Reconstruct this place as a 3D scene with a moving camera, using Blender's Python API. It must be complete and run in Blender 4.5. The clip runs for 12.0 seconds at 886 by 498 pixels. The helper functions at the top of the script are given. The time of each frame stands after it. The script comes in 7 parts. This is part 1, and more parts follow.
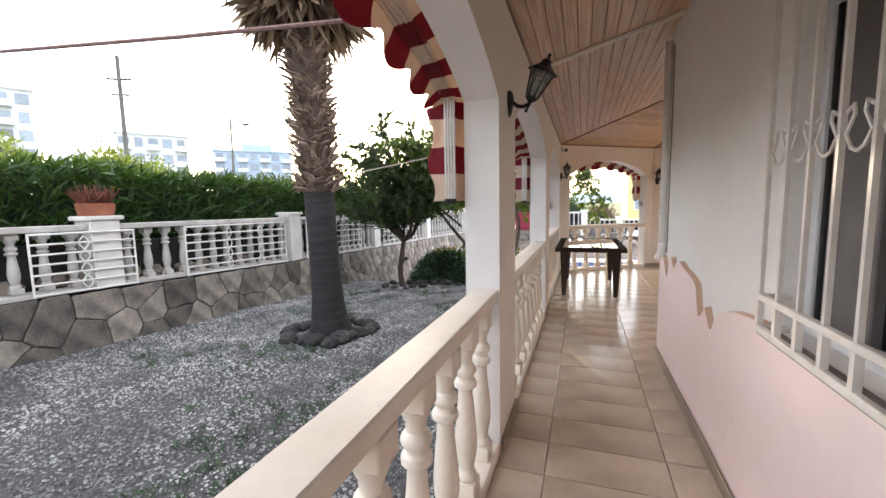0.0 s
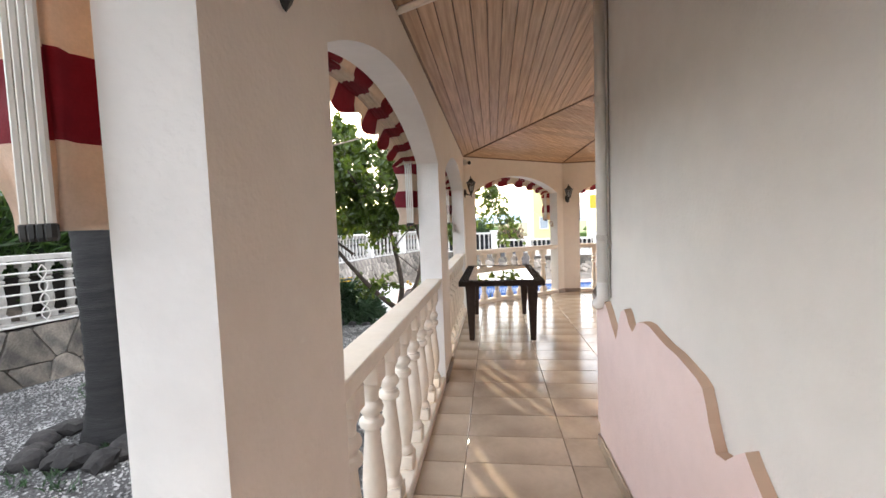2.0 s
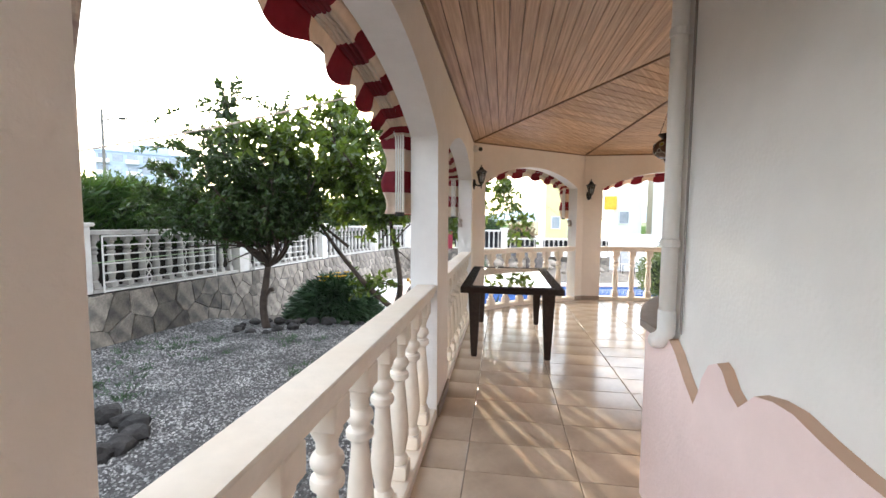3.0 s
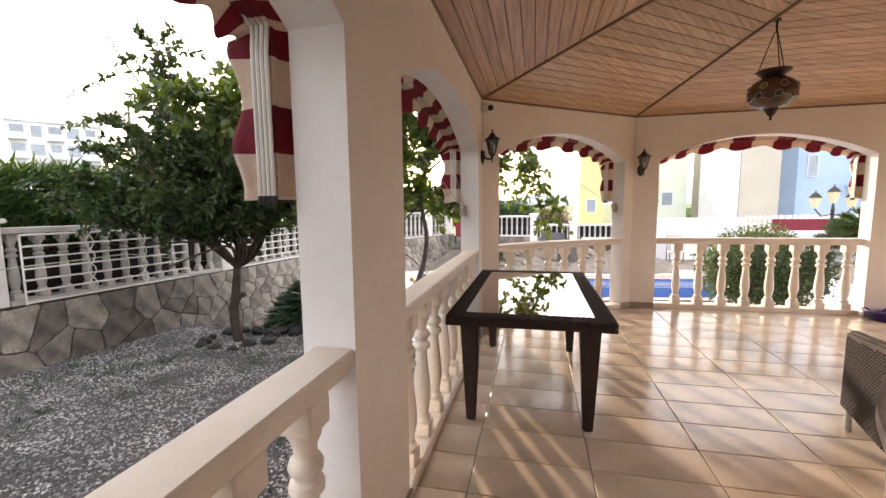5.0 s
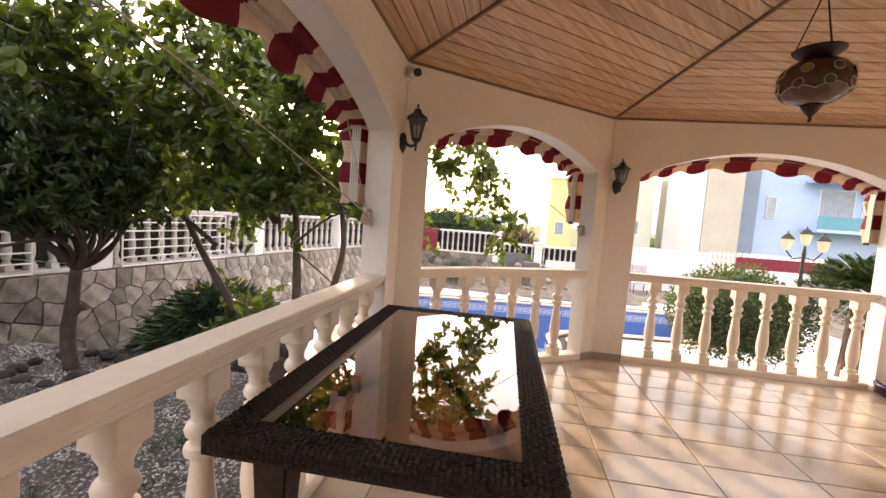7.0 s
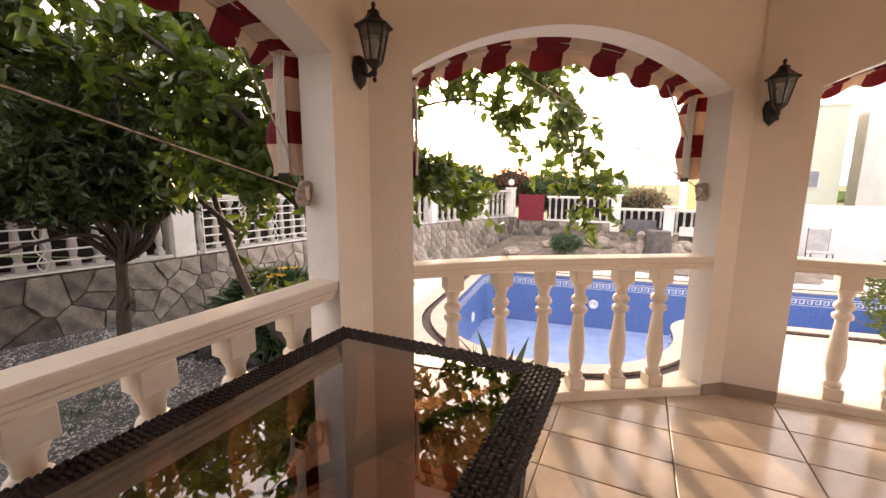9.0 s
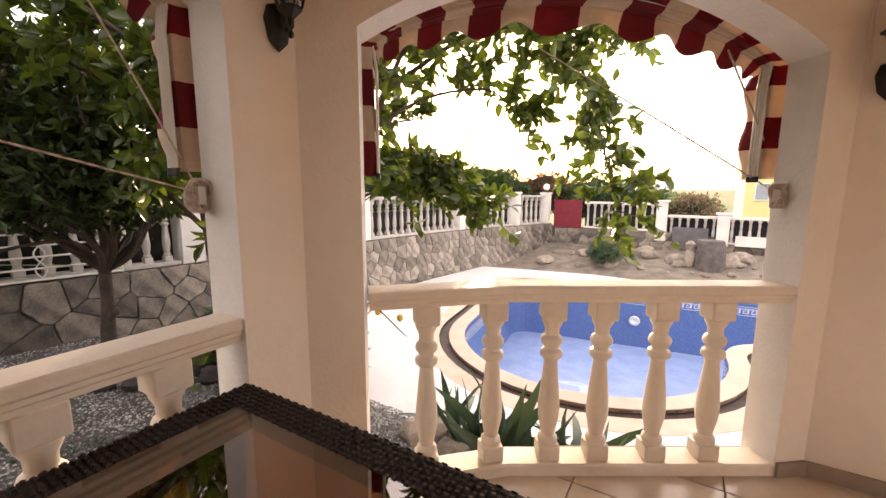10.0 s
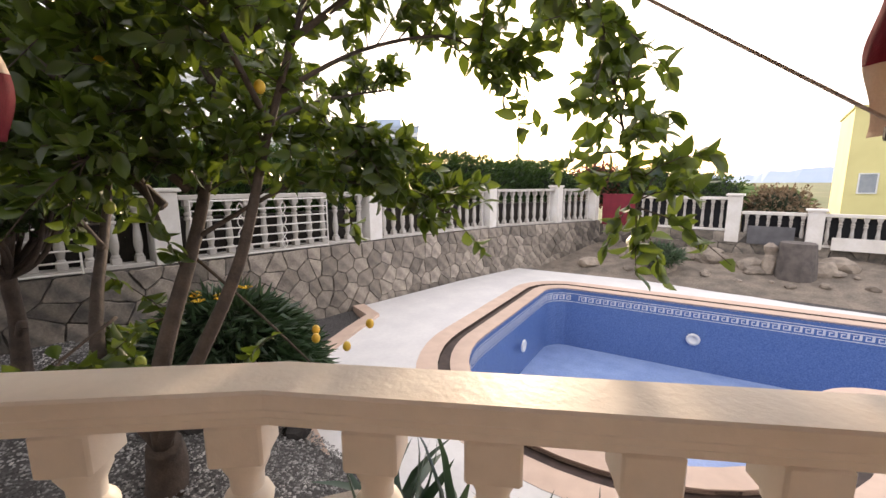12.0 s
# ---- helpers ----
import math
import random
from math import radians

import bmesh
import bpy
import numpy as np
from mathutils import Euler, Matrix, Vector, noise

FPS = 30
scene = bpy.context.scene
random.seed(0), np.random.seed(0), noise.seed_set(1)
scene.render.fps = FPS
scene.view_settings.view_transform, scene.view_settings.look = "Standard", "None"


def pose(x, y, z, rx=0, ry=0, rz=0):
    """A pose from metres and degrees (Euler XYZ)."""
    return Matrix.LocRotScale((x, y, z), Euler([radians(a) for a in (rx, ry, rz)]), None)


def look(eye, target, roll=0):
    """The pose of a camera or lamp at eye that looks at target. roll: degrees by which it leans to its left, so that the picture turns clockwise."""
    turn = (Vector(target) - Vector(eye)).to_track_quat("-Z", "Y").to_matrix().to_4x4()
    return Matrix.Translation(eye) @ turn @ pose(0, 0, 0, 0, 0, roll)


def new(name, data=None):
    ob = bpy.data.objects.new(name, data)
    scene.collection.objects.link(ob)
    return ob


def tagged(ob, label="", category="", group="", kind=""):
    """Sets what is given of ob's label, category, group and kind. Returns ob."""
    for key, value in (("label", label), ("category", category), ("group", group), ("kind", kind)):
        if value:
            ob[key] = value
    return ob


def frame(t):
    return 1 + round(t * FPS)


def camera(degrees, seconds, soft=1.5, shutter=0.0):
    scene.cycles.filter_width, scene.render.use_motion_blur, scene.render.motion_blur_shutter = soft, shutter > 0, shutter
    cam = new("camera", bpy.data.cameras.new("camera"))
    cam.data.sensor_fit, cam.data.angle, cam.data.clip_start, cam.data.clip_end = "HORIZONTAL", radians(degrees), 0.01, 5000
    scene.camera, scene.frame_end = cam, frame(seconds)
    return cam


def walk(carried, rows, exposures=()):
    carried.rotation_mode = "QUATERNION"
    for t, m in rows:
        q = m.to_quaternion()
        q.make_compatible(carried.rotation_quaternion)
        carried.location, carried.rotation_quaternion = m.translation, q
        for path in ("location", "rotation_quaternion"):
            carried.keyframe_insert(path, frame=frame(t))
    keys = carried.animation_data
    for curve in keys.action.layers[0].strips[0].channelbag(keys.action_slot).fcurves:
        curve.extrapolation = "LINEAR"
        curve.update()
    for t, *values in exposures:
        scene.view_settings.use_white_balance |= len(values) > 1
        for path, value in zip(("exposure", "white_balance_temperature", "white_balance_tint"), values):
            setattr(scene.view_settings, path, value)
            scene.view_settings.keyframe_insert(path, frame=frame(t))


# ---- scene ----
cam = camera(95.1, 12.0)
PATH = [
    (0, (0.088, -0.41, 1.419), (-0.561, 1.469, 1.203), -1.1),
    (0.5, (0.121, -0.053, 1.4), (-0.43, 1.861, 1.219), -1.8),
    (1, (0.136, 0.337, 1.42), (-0.275, 2.288, 1.26), -2.5),
    (1.5, (0.098, 0.748, 1.424), (-0.13, 2.729, 1.277), -2.3),
    (2, (0.125, 1.132, 1.428), (-0.123, 3.113, 1.307), -2.1),
    (2.5, (0.097, 1.551, 1.387), (-0.235, 3.52, 1.263), -1.8),
    (3, (0.11, 1.916, 1.401), (-0.182, 3.889, 1.258), 0.4),
    (5, (0.236, 3.478, 1.415), (-0.207, 5.416, 1.202), -0.7),
    (5.5, (0.225, 3.817, 1.425), (-0.207, 5.761, 1.245), 0.4),
    (6, (0.315, 4.164, 1.411), (-0.198, 6.095, 1.328), 1.6),
    (6.5, (0.38, 4.512, 1.428), (-0.054, 6.46, 1.296), 2.5),
    (7, (0.489, 4.873, 1.387), (0.19, 6.844, 1.235), 4.2),
    (8.8, (0.933, 6.041, 1.408), (0.369, 7.941, 1.137), 1.9),
    (9, (0.906, 6.199, 1.411), (0.051, 7.978, 1.088), 0.3),
    (9.5, (0.82, 6.513, 1.409), (-0.311, 8.131, 1.091), 2.4),
    (10, (0.914, 6.88, 1.39), (-0.108, 8.573, 1.091), 0.3),
    (10.5, (0.991, 7.256, 1.378), (0.076, 9.002, 1.042), -0.8),
    (11, (0.98, 7.598, 1.378), (0.042, 9.335, 1.057), 0.4),
    (11.5, (1.057, 7.961, 1.371), (-0.044, 9.606, 1.091), -0.8),
    (12, (0.99, 8.244, 1.345), (-0.255, 9.778, 1.022), -0.2),
]
walk(cam, [(t, look(eye, target, roll)) for t, eye, target, roll in PATH],
     [(0, 1.7, 6100, 11), (1.5, 1.95, 6150, 10), (3, 2.0, 5900, 7), (5, 1.68, 6600, 15), (7, 1.64, 7200, 19), (9, 1.6, 7400, 22), (10.5, 1.42, 7700, 22), (12, 0.96, 6850, 17)])

# ---- world and light ----
SUN_AZ, SUN_EL = -27.5, 11.0
world = bpy.data.worlds.new("world")
scene.world = world
world.use_nodes = True
wn = world.node_tree
sky = wn.nodes.new("ShaderNodeTexSky")
sky.sky_type, sky.sun_disc = "NISHITA", False
sky.sun_elevation, sky.sun_rotation = radians(SUN_EL), radians(SUN_AZ)
sky.altitude, sky.air_density, sky.dust_density, sky.ozone_density = 0, 1.0, 3.0, 1.0
haze = wn.nodes.new("ShaderNodeMixRGB")
cl = wn.nodes.new("ShaderNodeTexNoise")
wtc = wn.nodes.new("ShaderNodeTexCoord")
wmp = wn.nodes.new("ShaderNodeMapping")
wmp.inputs["Scale"].default_value = (1.0, 1.0, 3.5)
cl.inputs["Scale"].default_value, cl.inputs["Detail"].default_value = 2.2, 6
wrp = wn.nodes.new("ShaderNodeMapRange")
wrp.inputs[1].default_value, wrp.inputs[2].default_value, wrp.inputs[3].default_value, wrp.inputs[4].default_value = 0.36, 0.66, 0.36, 0.95
wn.links.new(wtc.outputs["Generated"], wmp.inputs[0])
wn.links.new(wmp.outputs[0], cl.inputs["Vector"])
wn.links.new(cl.outputs["Fac"], wrp.inputs[0])
wn.links.new(wrp.outputs[0], haze.inputs[0])
wn.links.new(sky.outputs[0], haze.inputs[1])
haze.inputs[2].default_value = (8.6, 8.5, 8.6, 1)
wn.nodes["Background"].inputs["Strength"].default_value = 0.15
wn.links.new(haze.outputs[0], wn.nodes["Background"].inputs["Color"])
sun = new("sun", bpy.data.lights.new("sun", "SUN"))
sun.data.energy, sun.data.angle, sun.data.color = 2.3, radians(1.5), (1.0, 0.82, 0.6)
sd = Vector((math.sin(radians(SUN_AZ)) * math.cos(radians(SUN_EL)), math.cos(radians(SUN_AZ)) * math.cos(radians(SUN_EL)), math.sin(radians(SUN_EL))))
sun.matrix_world = look(sd * 50, (0, 0, 0))


# ---- materials ----
def mat(name, col, rough=0.6, metal=0.0, col2=None, scale=6.0, detail=4.0, bump=0.0, bscale=40.0, coords="Object", stretch=(1, 1, 1), vary=0.0, spec=0.5, lo=0.35, hi=0.65, fine=0.0):
    """A surface: base colour that wanders to col2 at one scale, fine grain at another, and relief."""
    m = bpy.data.materials.new(name)
    m.use_nodes = True
    nt = m.node_tree
    b = nt.nodes["Principled BSDF"]
    b.inputs["Roughness"].default_value, b.inputs["Metallic"].default_value = rough, metal
    b.inputs["Specular IOR Level"].default_value = spec
    b.inputs["Base Color"].default_value = (*col, 1)
    tc = nt.nodes.new("ShaderNodeTexCoord")
    mp = nt.nodes.new("ShaderNodeMapping")
    mp.inputs["Scale"].default_value = stretch
    nt.links.new(tc.outputs[coords], mp.inputs[0])
    out = None
    if col2:
        n = nt.nodes.new("ShaderNodeTexNoise")
        n.inputs["Scale"].default_value, n.inputs["Detail"].default_value = scale, detail
        nt.links.new(mp.outputs[0], n.inputs["Vector"])
        r = nt.nodes.new("ShaderNodeValToRGB")
        r.color_ramp.elements[0].position, r.color_ramp.elements[1].position = lo, hi
        r.color_ramp.elements[0].color, r.color_ramp.elements[1].color = (*col, 1), (*col2, 1)
        nt.links.new(n.outputs["Fac"], r.inputs[0])
        out = r.outputs[0]
    if fine and out:
        n = nt.nodes.new("ShaderNodeTexNoise")
        n.inputs["Scale"].default_value, n.inputs["Detail"].default_value = scale * 9, 3
        nt.links.new(mp.outputs[0], n.inputs["Vector"])
        mr = nt.nodes.new("ShaderNodeMapRange")
        mr.inputs[1].default_value, mr.inputs[2].default_value = 0.3, 0.7
        mr.inputs[3].default_value, mr.inputs[4].default_value = 1 - fine, 1 + fine
        nt.links.new(n.outputs["Fac"], mr.inputs[0])
        mx = nt.nodes.new("ShaderNodeVectorMath")
        mx.operation = "SCALE"
        nt.links.new(out, mx.inputs[0])
        nt.links.new(mr.outputs[0], mx.inputs["Scale"])
        out = mx.outputs[0]
    if vary:
        oi = nt.nodes.new("ShaderNodeObjectInfo")
        ge = nt.nodes.new("ShaderNodeNewGeometry")
        ad = nt.nodes.new("ShaderNodeMath")
        ad.operation = "ADD"
        nt.links.new(oi.outputs["Random"], ad.inputs[0])
        nt.links.new(ge.outputs["Random Per Island"], ad.inputs[1])
        fr = nt.nodes.new("ShaderNodeMath")
        fr.operation = "FRACT"
        nt.links.new(ad.outputs[0], fr.inputs[0])
        mr = nt.nodes.new("ShaderNodeMapRange")
        mr.inputs[3].default_value, mr.inputs[4].default_value = 1 - vary, 1 + vary
        nt.links.new(fr.outputs[0], mr.inputs[0])
        mx = nt.nodes.new("ShaderNodeVectorMath")
        mx.operation = "SCALE"
        if out:
            nt.links.new(out, mx.inputs[0])
        else:
            mx.inputs[0].default_value = col
        nt.links.new(mr.outputs[0], mx.inputs["Scale"])
        out = mx.outputs[0]
    if out:
        nt.links.new(out, b.inputs["Base Color"])
    if bump:
        n = nt.nodes.new("ShaderNodeTexNoise")
        n.inputs["Scale"].default_value, n.inputs["Detail"].default_value = bscale, 5
        nt.links.new(mp.outputs[0], n.inputs["Vector"])
        bp = nt.nodes.new("ShaderNodeBump")
        bp.inputs["Strength"].default_value, bp.inputs["Distance"].default_value = bump, 0.01
        nt.links.new(n.outputs["Fac"], bp.inputs["Height"])
        nt.links.new(bp.outputs[0], b.inputs["Normal"])
    return m


def translucent(m, col, amount):
    """Lets some light through thin leaves and cloth."""
    nt = m.node_tree
    b = nt.nodes["Principled BSDF"]
    t = nt.nodes.new("ShaderNodeBsdfTranslucent")
    t.inputs[0].default_value = (*col, 1)
    mx = nt.nodes.new("ShaderNodeMixShader")
    mx.inputs[0].default_value = amount
    nt.links.new(b.outputs[0], mx.inputs[1])
    nt.links.new(t.outputs[0], mx.inputs[2])
    nt.links.new(mx.outputs[0], nt.nodes["Material Output"].inputs[0])
    return m


PLASTER = mat("plaster", (0.86, 0.78, 0.69), 0.8, col2=(0.82, 0.73, 0.63), scale=1.2, bump=0.25, bscale=60, fine=0.02)
REVEAL = mat("white_reveal", (0.86, 0.84, 0.82), 0.75, col2=(0.80, 0.77, 0.74), scale=1.5, bump=0.3, bscale=55, fine=0.02)
WHITE_WALL = mat("white_wall", (0.88, 0.86, 0.82), 0.8, col2=(0.84, 0.81, 0.77), scale=1.0, bump=0.2, bscale=70, fine=0.02)
PINK = mat("pink_dado", (0.90, 0.73, 0.70), 0.75, col2=(0.87, 0.70, 0.66), scale=1.3, bump=0.2, bscale=70, fine=0.02)
TAN = mat("tan_edge", (0.62, 0.44, 0.32), 0.8, col2=(0.56, 0.38, 0.27), scale=5)
RAILPAINT = mat("rail_paint", (0.82, 0.74, 0.64), 0.5, col2=(0.76, 0.66, 0.54), scale=2.5, bump=0.15, bscale=50, fine=0.03)
WHITEPAINT = mat("white_paint", (0.80, 0.78, 0.75), 0.5, col2=(0.70, 0.67, 0.62), scale=3, bump=0.15, bscale=50, fine=0.03)
WOOD = mat("ceiling_wood", (0.60, 0.40, 0.24), 0.45, col2=(0.40, 0.24, 0.13), scale=3.0, coords="UV", stretch=(0.6, 14, 1), detail=6, bump=0.1, bscale=8, vary=0.14, fine=0.08)
DARKWOOD = mat("dark_seam", (0.10, 0.05, 0.025), 0.6, col2=(0.16, 0.08, 0.04), scale=8)
TILE = mat("floor_tile", (0.66, 0.55, 0.43), 0.17, col2=(0.47, 0.375, 0.28), scale=2.2, detail=6, vary=0.07, bump=0.03, bscale=6, fine=0.04)
GROUT = mat("grout", (0.26, 0.20, 0.15), 0.8, col2=(0.19, 0.145, 0.105), scale=9)
GRAVEL = mat("gravel_bed", (0.105, 0.10, 0.098), 0.9, col2=(0.045, 0.042, 0.042), scale=30, bump=1.0, bscale=90, fine=0.3)
STONE = mat("wall_stone", (0.30, 0.26, 0.215), 0.85, col2=(0.12, 0.11, 0.10), scale=4, detail=8, bump=0.7, bscale=22, vary=0.5, fine=0.2)
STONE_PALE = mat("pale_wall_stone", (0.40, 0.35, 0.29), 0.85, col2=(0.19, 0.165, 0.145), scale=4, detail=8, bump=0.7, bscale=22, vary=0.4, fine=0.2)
MORTAR = mat("mortar", (0.12, 0.11, 0.10), 0.9, col2=(0.075, 0.07, 0.063), scale=12, bump=0.4)
DECK = mat("deck_stone", (0.74, 0.73, 0.72), 0.55, col2=(0.66, 0.65, 0.65), scale=2.0, bump=0.15, bscale=40, fine=0.03)
COPING = mat("coping_stone", (0.66, 0.50, 0.40), 0.6, col2=(0.58, 0.43, 0.34), scale=4, vary=0.06, bump=0.15)
POOL = mat("pool_mosaic", (0.13, 0.22, 0.46), 0.25, col2=(0.08, 0.15, 0.36), scale=40, detail=2, fine=0.25)
POOLFLOOR = mat("pool_floor", (0.30, 0.41, 0.66), 0.3, col2=(0.23, 0.33, 0.58), scale=3, fine=0.1)
WICKER = mat("wicker", (0.040, 0.025, 0.020), 0.6, spec=0.3, col2=(0.024, 0.015, 0.012), scale=30, bump=0.3, bscale=80)
# White fence paint greyed down: the backlit fence's shade is in this colour.
FENCESHADE = mat("shaded_fence_paint", (0.56, 0.54, 0.51), 0.6, col2=(0.43, 0.40, 0.36), scale=4, bump=0.2, bscale=45, fine=0.06)
BLACK = mat("black_metal", (0.015, 0.015, 0.016), 0.45, metal=0.3, col2=(0.03, 0.028, 0.026), scale=20)
EARTH = mat("earth", (0.24, 0.20, 0.16), 0.95, col2=(0.14, 0.12, 0.10), scale=3, bump=0.8, bscale=20, fine=0.2)


# ---- mesh helpers ----
def part(name, bm, material, parent=None, label="", smooth=False):
    me = bpy.data.meshes.new(name)
    bm.to_mesh(me)
    bm.free()
    for mm in material if isinstance(material, (list, tuple)) else [material]:
        me.materials.append(mm)
    if smooth:
        for p in me.polygons:
            p.use_smooth = True
    ob = new(name, me)
    if parent:
        ob.parent = parent
    if label:
        ob["label"] = label
    return ob


def raw(name, verts, faces, material, parent=None, label="", smooth=False):
    me = bpy.data.meshes.new(name)
    me.from_pydata(verts, [], faces)
    me.update()
    me.materials.append(material)
    if smooth:
        me.polygons.foreach_set("use_smooth", [True] * len(me.polygons))
    ob = new(name, me)
    if parent:
        ob.parent = parent
    if label:
        ob["label"] = label
    return ob


def thing(name, label, category, group="", kind="", at=(0, 0, 0)):
    e = new(name)
    e.location = at
    e.empty_display_size = 0.1
    return tagged(e, label, category, group, kind)


def box(bm, x0, y0, z0, x1, y1, z1, m=None):
    r = bmesh.ops.create_cube(bm, size=1)
    for v in r["verts"]:
        v.co = Vector(((x0 + x1) / 2 + v.co.x * (x1 - x0), (y0 + y1) / 2 + v.co.y * (y1 - y0), (z0 + z1) / 2 + v.co.z * (z1 - z0)))
        if m:
            v.co = m @ v.co
    return r["verts"]


def soften(bm, w=0.006, seg=2):
    bmesh.ops.bevel(bm, geom=[e for e in bm.edges], offset=w, segments=seg, affect="EDGES", clamp_overlap=True)


def prism(bm, poly, z0, z1):
    lo = [bm.verts.new((x, y, z0)) for x, y in poly]
    hi = [bm.verts.new((x, y, z1)) for x, y in poly]
    n = len(poly)
    bm.faces.new(lo[::-1]), bm.faces.new(hi)
    for i in range(n):
        bm.faces.new((lo[i], lo[(i + 1) % n], hi[(i + 1) % n], hi[i]))
    bmesh.ops.recalc_face_normals(bm, faces=bm.faces)


def lathe(bm, prof, seg=16, m=Matrix(), cap=True):
    rings = []
    for r, z in prof:
        rings.append([bm.verts.new(m @ Vector((r * math.cos(2 * math.pi * k / seg), r * math.sin(2 * math.pi * k / seg), z))) for k in range(seg)])
    for a, b in zip(rings, rings[1:]):
        for k in range(seg):
            bm.faces.new((a[k], a[(k + 1) % seg], b[(k + 1) % seg], b[k]))
    if cap:
        bm.faces.new(rings[0][::-1]), bm.faces.new(rings[-1])


def tube(bm, pts, r, seg=8, r1=None):
    pts = [Vector(p) for p in pts]
    r1 = r if r1 is None else r1
    rings = []
    side = None
    for i, p in enumerate(pts):
        d = (pts[min(i + 1, len(pts) - 1)] - pts[max(i - 1, 0)]).normalized()
        if side is None:
            side = d.cross(Vector((0, 0, 1)) if abs(d.z) < 0.9 else Vector((1, 0, 0))).normalized()
        side = (side - d * side.dot(d)).normalized()
        up = d.cross(side)
        rr = r + (r1 - r) * i / max(1, len(pts) - 1)
        rings.append([bm.verts.new(p + (side * math.cos(2 * math.pi * k / seg) + up * math.sin(2 * math.pi * k / seg)) * rr) for k in range(seg)])
    for a, b in zip(rings, rings[1:]):
        for k in range(seg):
            bm.faces.new((a[k], a[(k + 1) % seg], b[(k + 1) % seg], b[k]))
    bm.faces.new(rings[0][::-1]), bm.faces.new(rings[-1])


def sweep(bm, prof, a, b, m0=None, m1=None):
    """Extrudes a closed profile of (across, up) from plan point a to b; the ends are cut along the directions m0 and m1 (2D) when given."""
    a, b = Vector(a), Vector(b)
    d = (b - a).normalized()
    nrm = Vector((-d.y, d.x))
    rings = []
    for p, mm in ((a, m0), (b, m1)):
        ring = []
        for o, z in prof:
            if mm is None:
                q = p + nrm * o
            else:
                mv = Vector(mm).normalized()
                q = p + mv * (o / mv.dot(nrm))
            ring.append(bm.verts.new((q.x, q.y, z)))
        rings.append(ring)
    n = len(prof)
    for k in range(n):
        bm.faces.new((rings[0][k], rings[0][(k + 1) % n], rings[1][(k + 1) % n], rings[1][k]))
    bm.faces.new(rings[0][::-1]), bm.faces.new(rings[1])
    bmesh.ops.recalc_face_normals(bm, faces=bm.faces)


# ---- plan ----
XA, TH = -0.335, 0.19
CA, CB, CC, CD = (-0.335, 7.92), (1.50, 9.36), (4.48, 9.36), (6.3, 7.92)
APEX = Vector((2.99, 5.6, 3.44))
ZW = 2.545
SPRING, CROWN = 1.965, 2.25
HX = 0.80


def arch_wall(name, a, b, openings, z0, z1, inner, label="", mats=None):
    """A wall of thickness TH along a-b in plan, whose inner face lies on a-b; openings: (s0, s1, spring, crown)."""
    a, b = Vector(a), Vector(b)
    d = (b - a).normalized()
    out = Vector((-d.y, d.x))
    if out.dot(Vector(inner) - a) > 0:
        out = -out
    L = (b - a).length
    bm = bmesh.new()

    def P(s, o, z):
        q = a + d * s + out * o
        return bm.verts.new((q.x, q.y, z))

    def slab(s0, s1, za0, za1, zb0, zb1):
        v = [P(s0, 0, za0), P(s1, 0, zb0), P(s1, 0, zb1), P(s0, 0, za1), P(s0, TH, za0), P(s1, TH, zb0), P(s1, TH, zb1), P(s0, TH, za1)]
        for k, f in enumerate(((0, 1, 2, 3), (7, 6, 5, 4), (0, 4, 5, 1), (3, 2, 6, 7))):
            bm.faces.new([v[i] for i in f]).material_index = min(k, 1)
        return v

    def cap(v, ids):
        bm.faces.new([v[i] for i in ids]).material_index = 1

    s = 0.0
    for s0, s1, sp, cr in openings:
        v = slab(s, s0, z0, z1, z0, z1)
        cap(v, (1, 5, 6, 2))
        cap(v, (0, 3, 7, 4))
        n = 28
        for k in range(n):
            u0, u1 = -1 + 2 * k / n, -1 + 2 * (k + 1) / n
            f = lambda u: sp + (cr - sp) * max(0.0, 1 - abs(u) ** 2.0) ** 0.95
            slab(s0 + (s1 - s0) * (u0 + 1) / 2, s0 + (s1 - s0) * (u1 + 1) / 2, f(u0), z1, f(u1), z1)
        s = s1
    v = slab(s, L, z0, z1, z0, z1)
    cap(v, (0, 3, 7, 4))
    cap(v, (1, 5, 6, 2))
    bmesh.ops.remove_doubles(bm, verts=bm.verts, dist=1e-5)
    return tagged(part(name, bm, [PLASTER, REVEAL]), label, "wall", kind="structure")


BAYS = [(0.75, 3.15, SPRING, CROWN), (3.69, 6.07, SPRING, CROWN), (6.605, 9.06, SPRING, CROWN)]
arch_wall("wall_west", (XA, -1.4), CA, BAYS, -0.9, ZW + 0.12, (1, 0), "cream rendered arcade wall with three arches")
arch_wall("wall_northwest", CA, CB, [(0.22, 2.17, SPRING, CROWN)], -1.4, ZW + 0.12, (1, 7), "cream rendered diagonal wall with one arch")
arch_wall("wall_north", CB, CC, [(0.31, 2.67, SPRING, CROWN)], -1.4, ZW + 0.12, (3, 7), "cream rendered wall with a wide arch")
arch_wall("wall_northeast", CC, CD, [(0.22, 2.1, SPRING, CROWN)], -1.4, ZW + 0.12, (3, 6), "cream rendered diagonal wall with one arch")
arch_wall("wall_east", CD, (6.3, 5.4), [(0.3, 2.2, SPRING, CROWN)], -1.4, ZW + 0.12, (3, 6), "cream rendered wall with an arch")

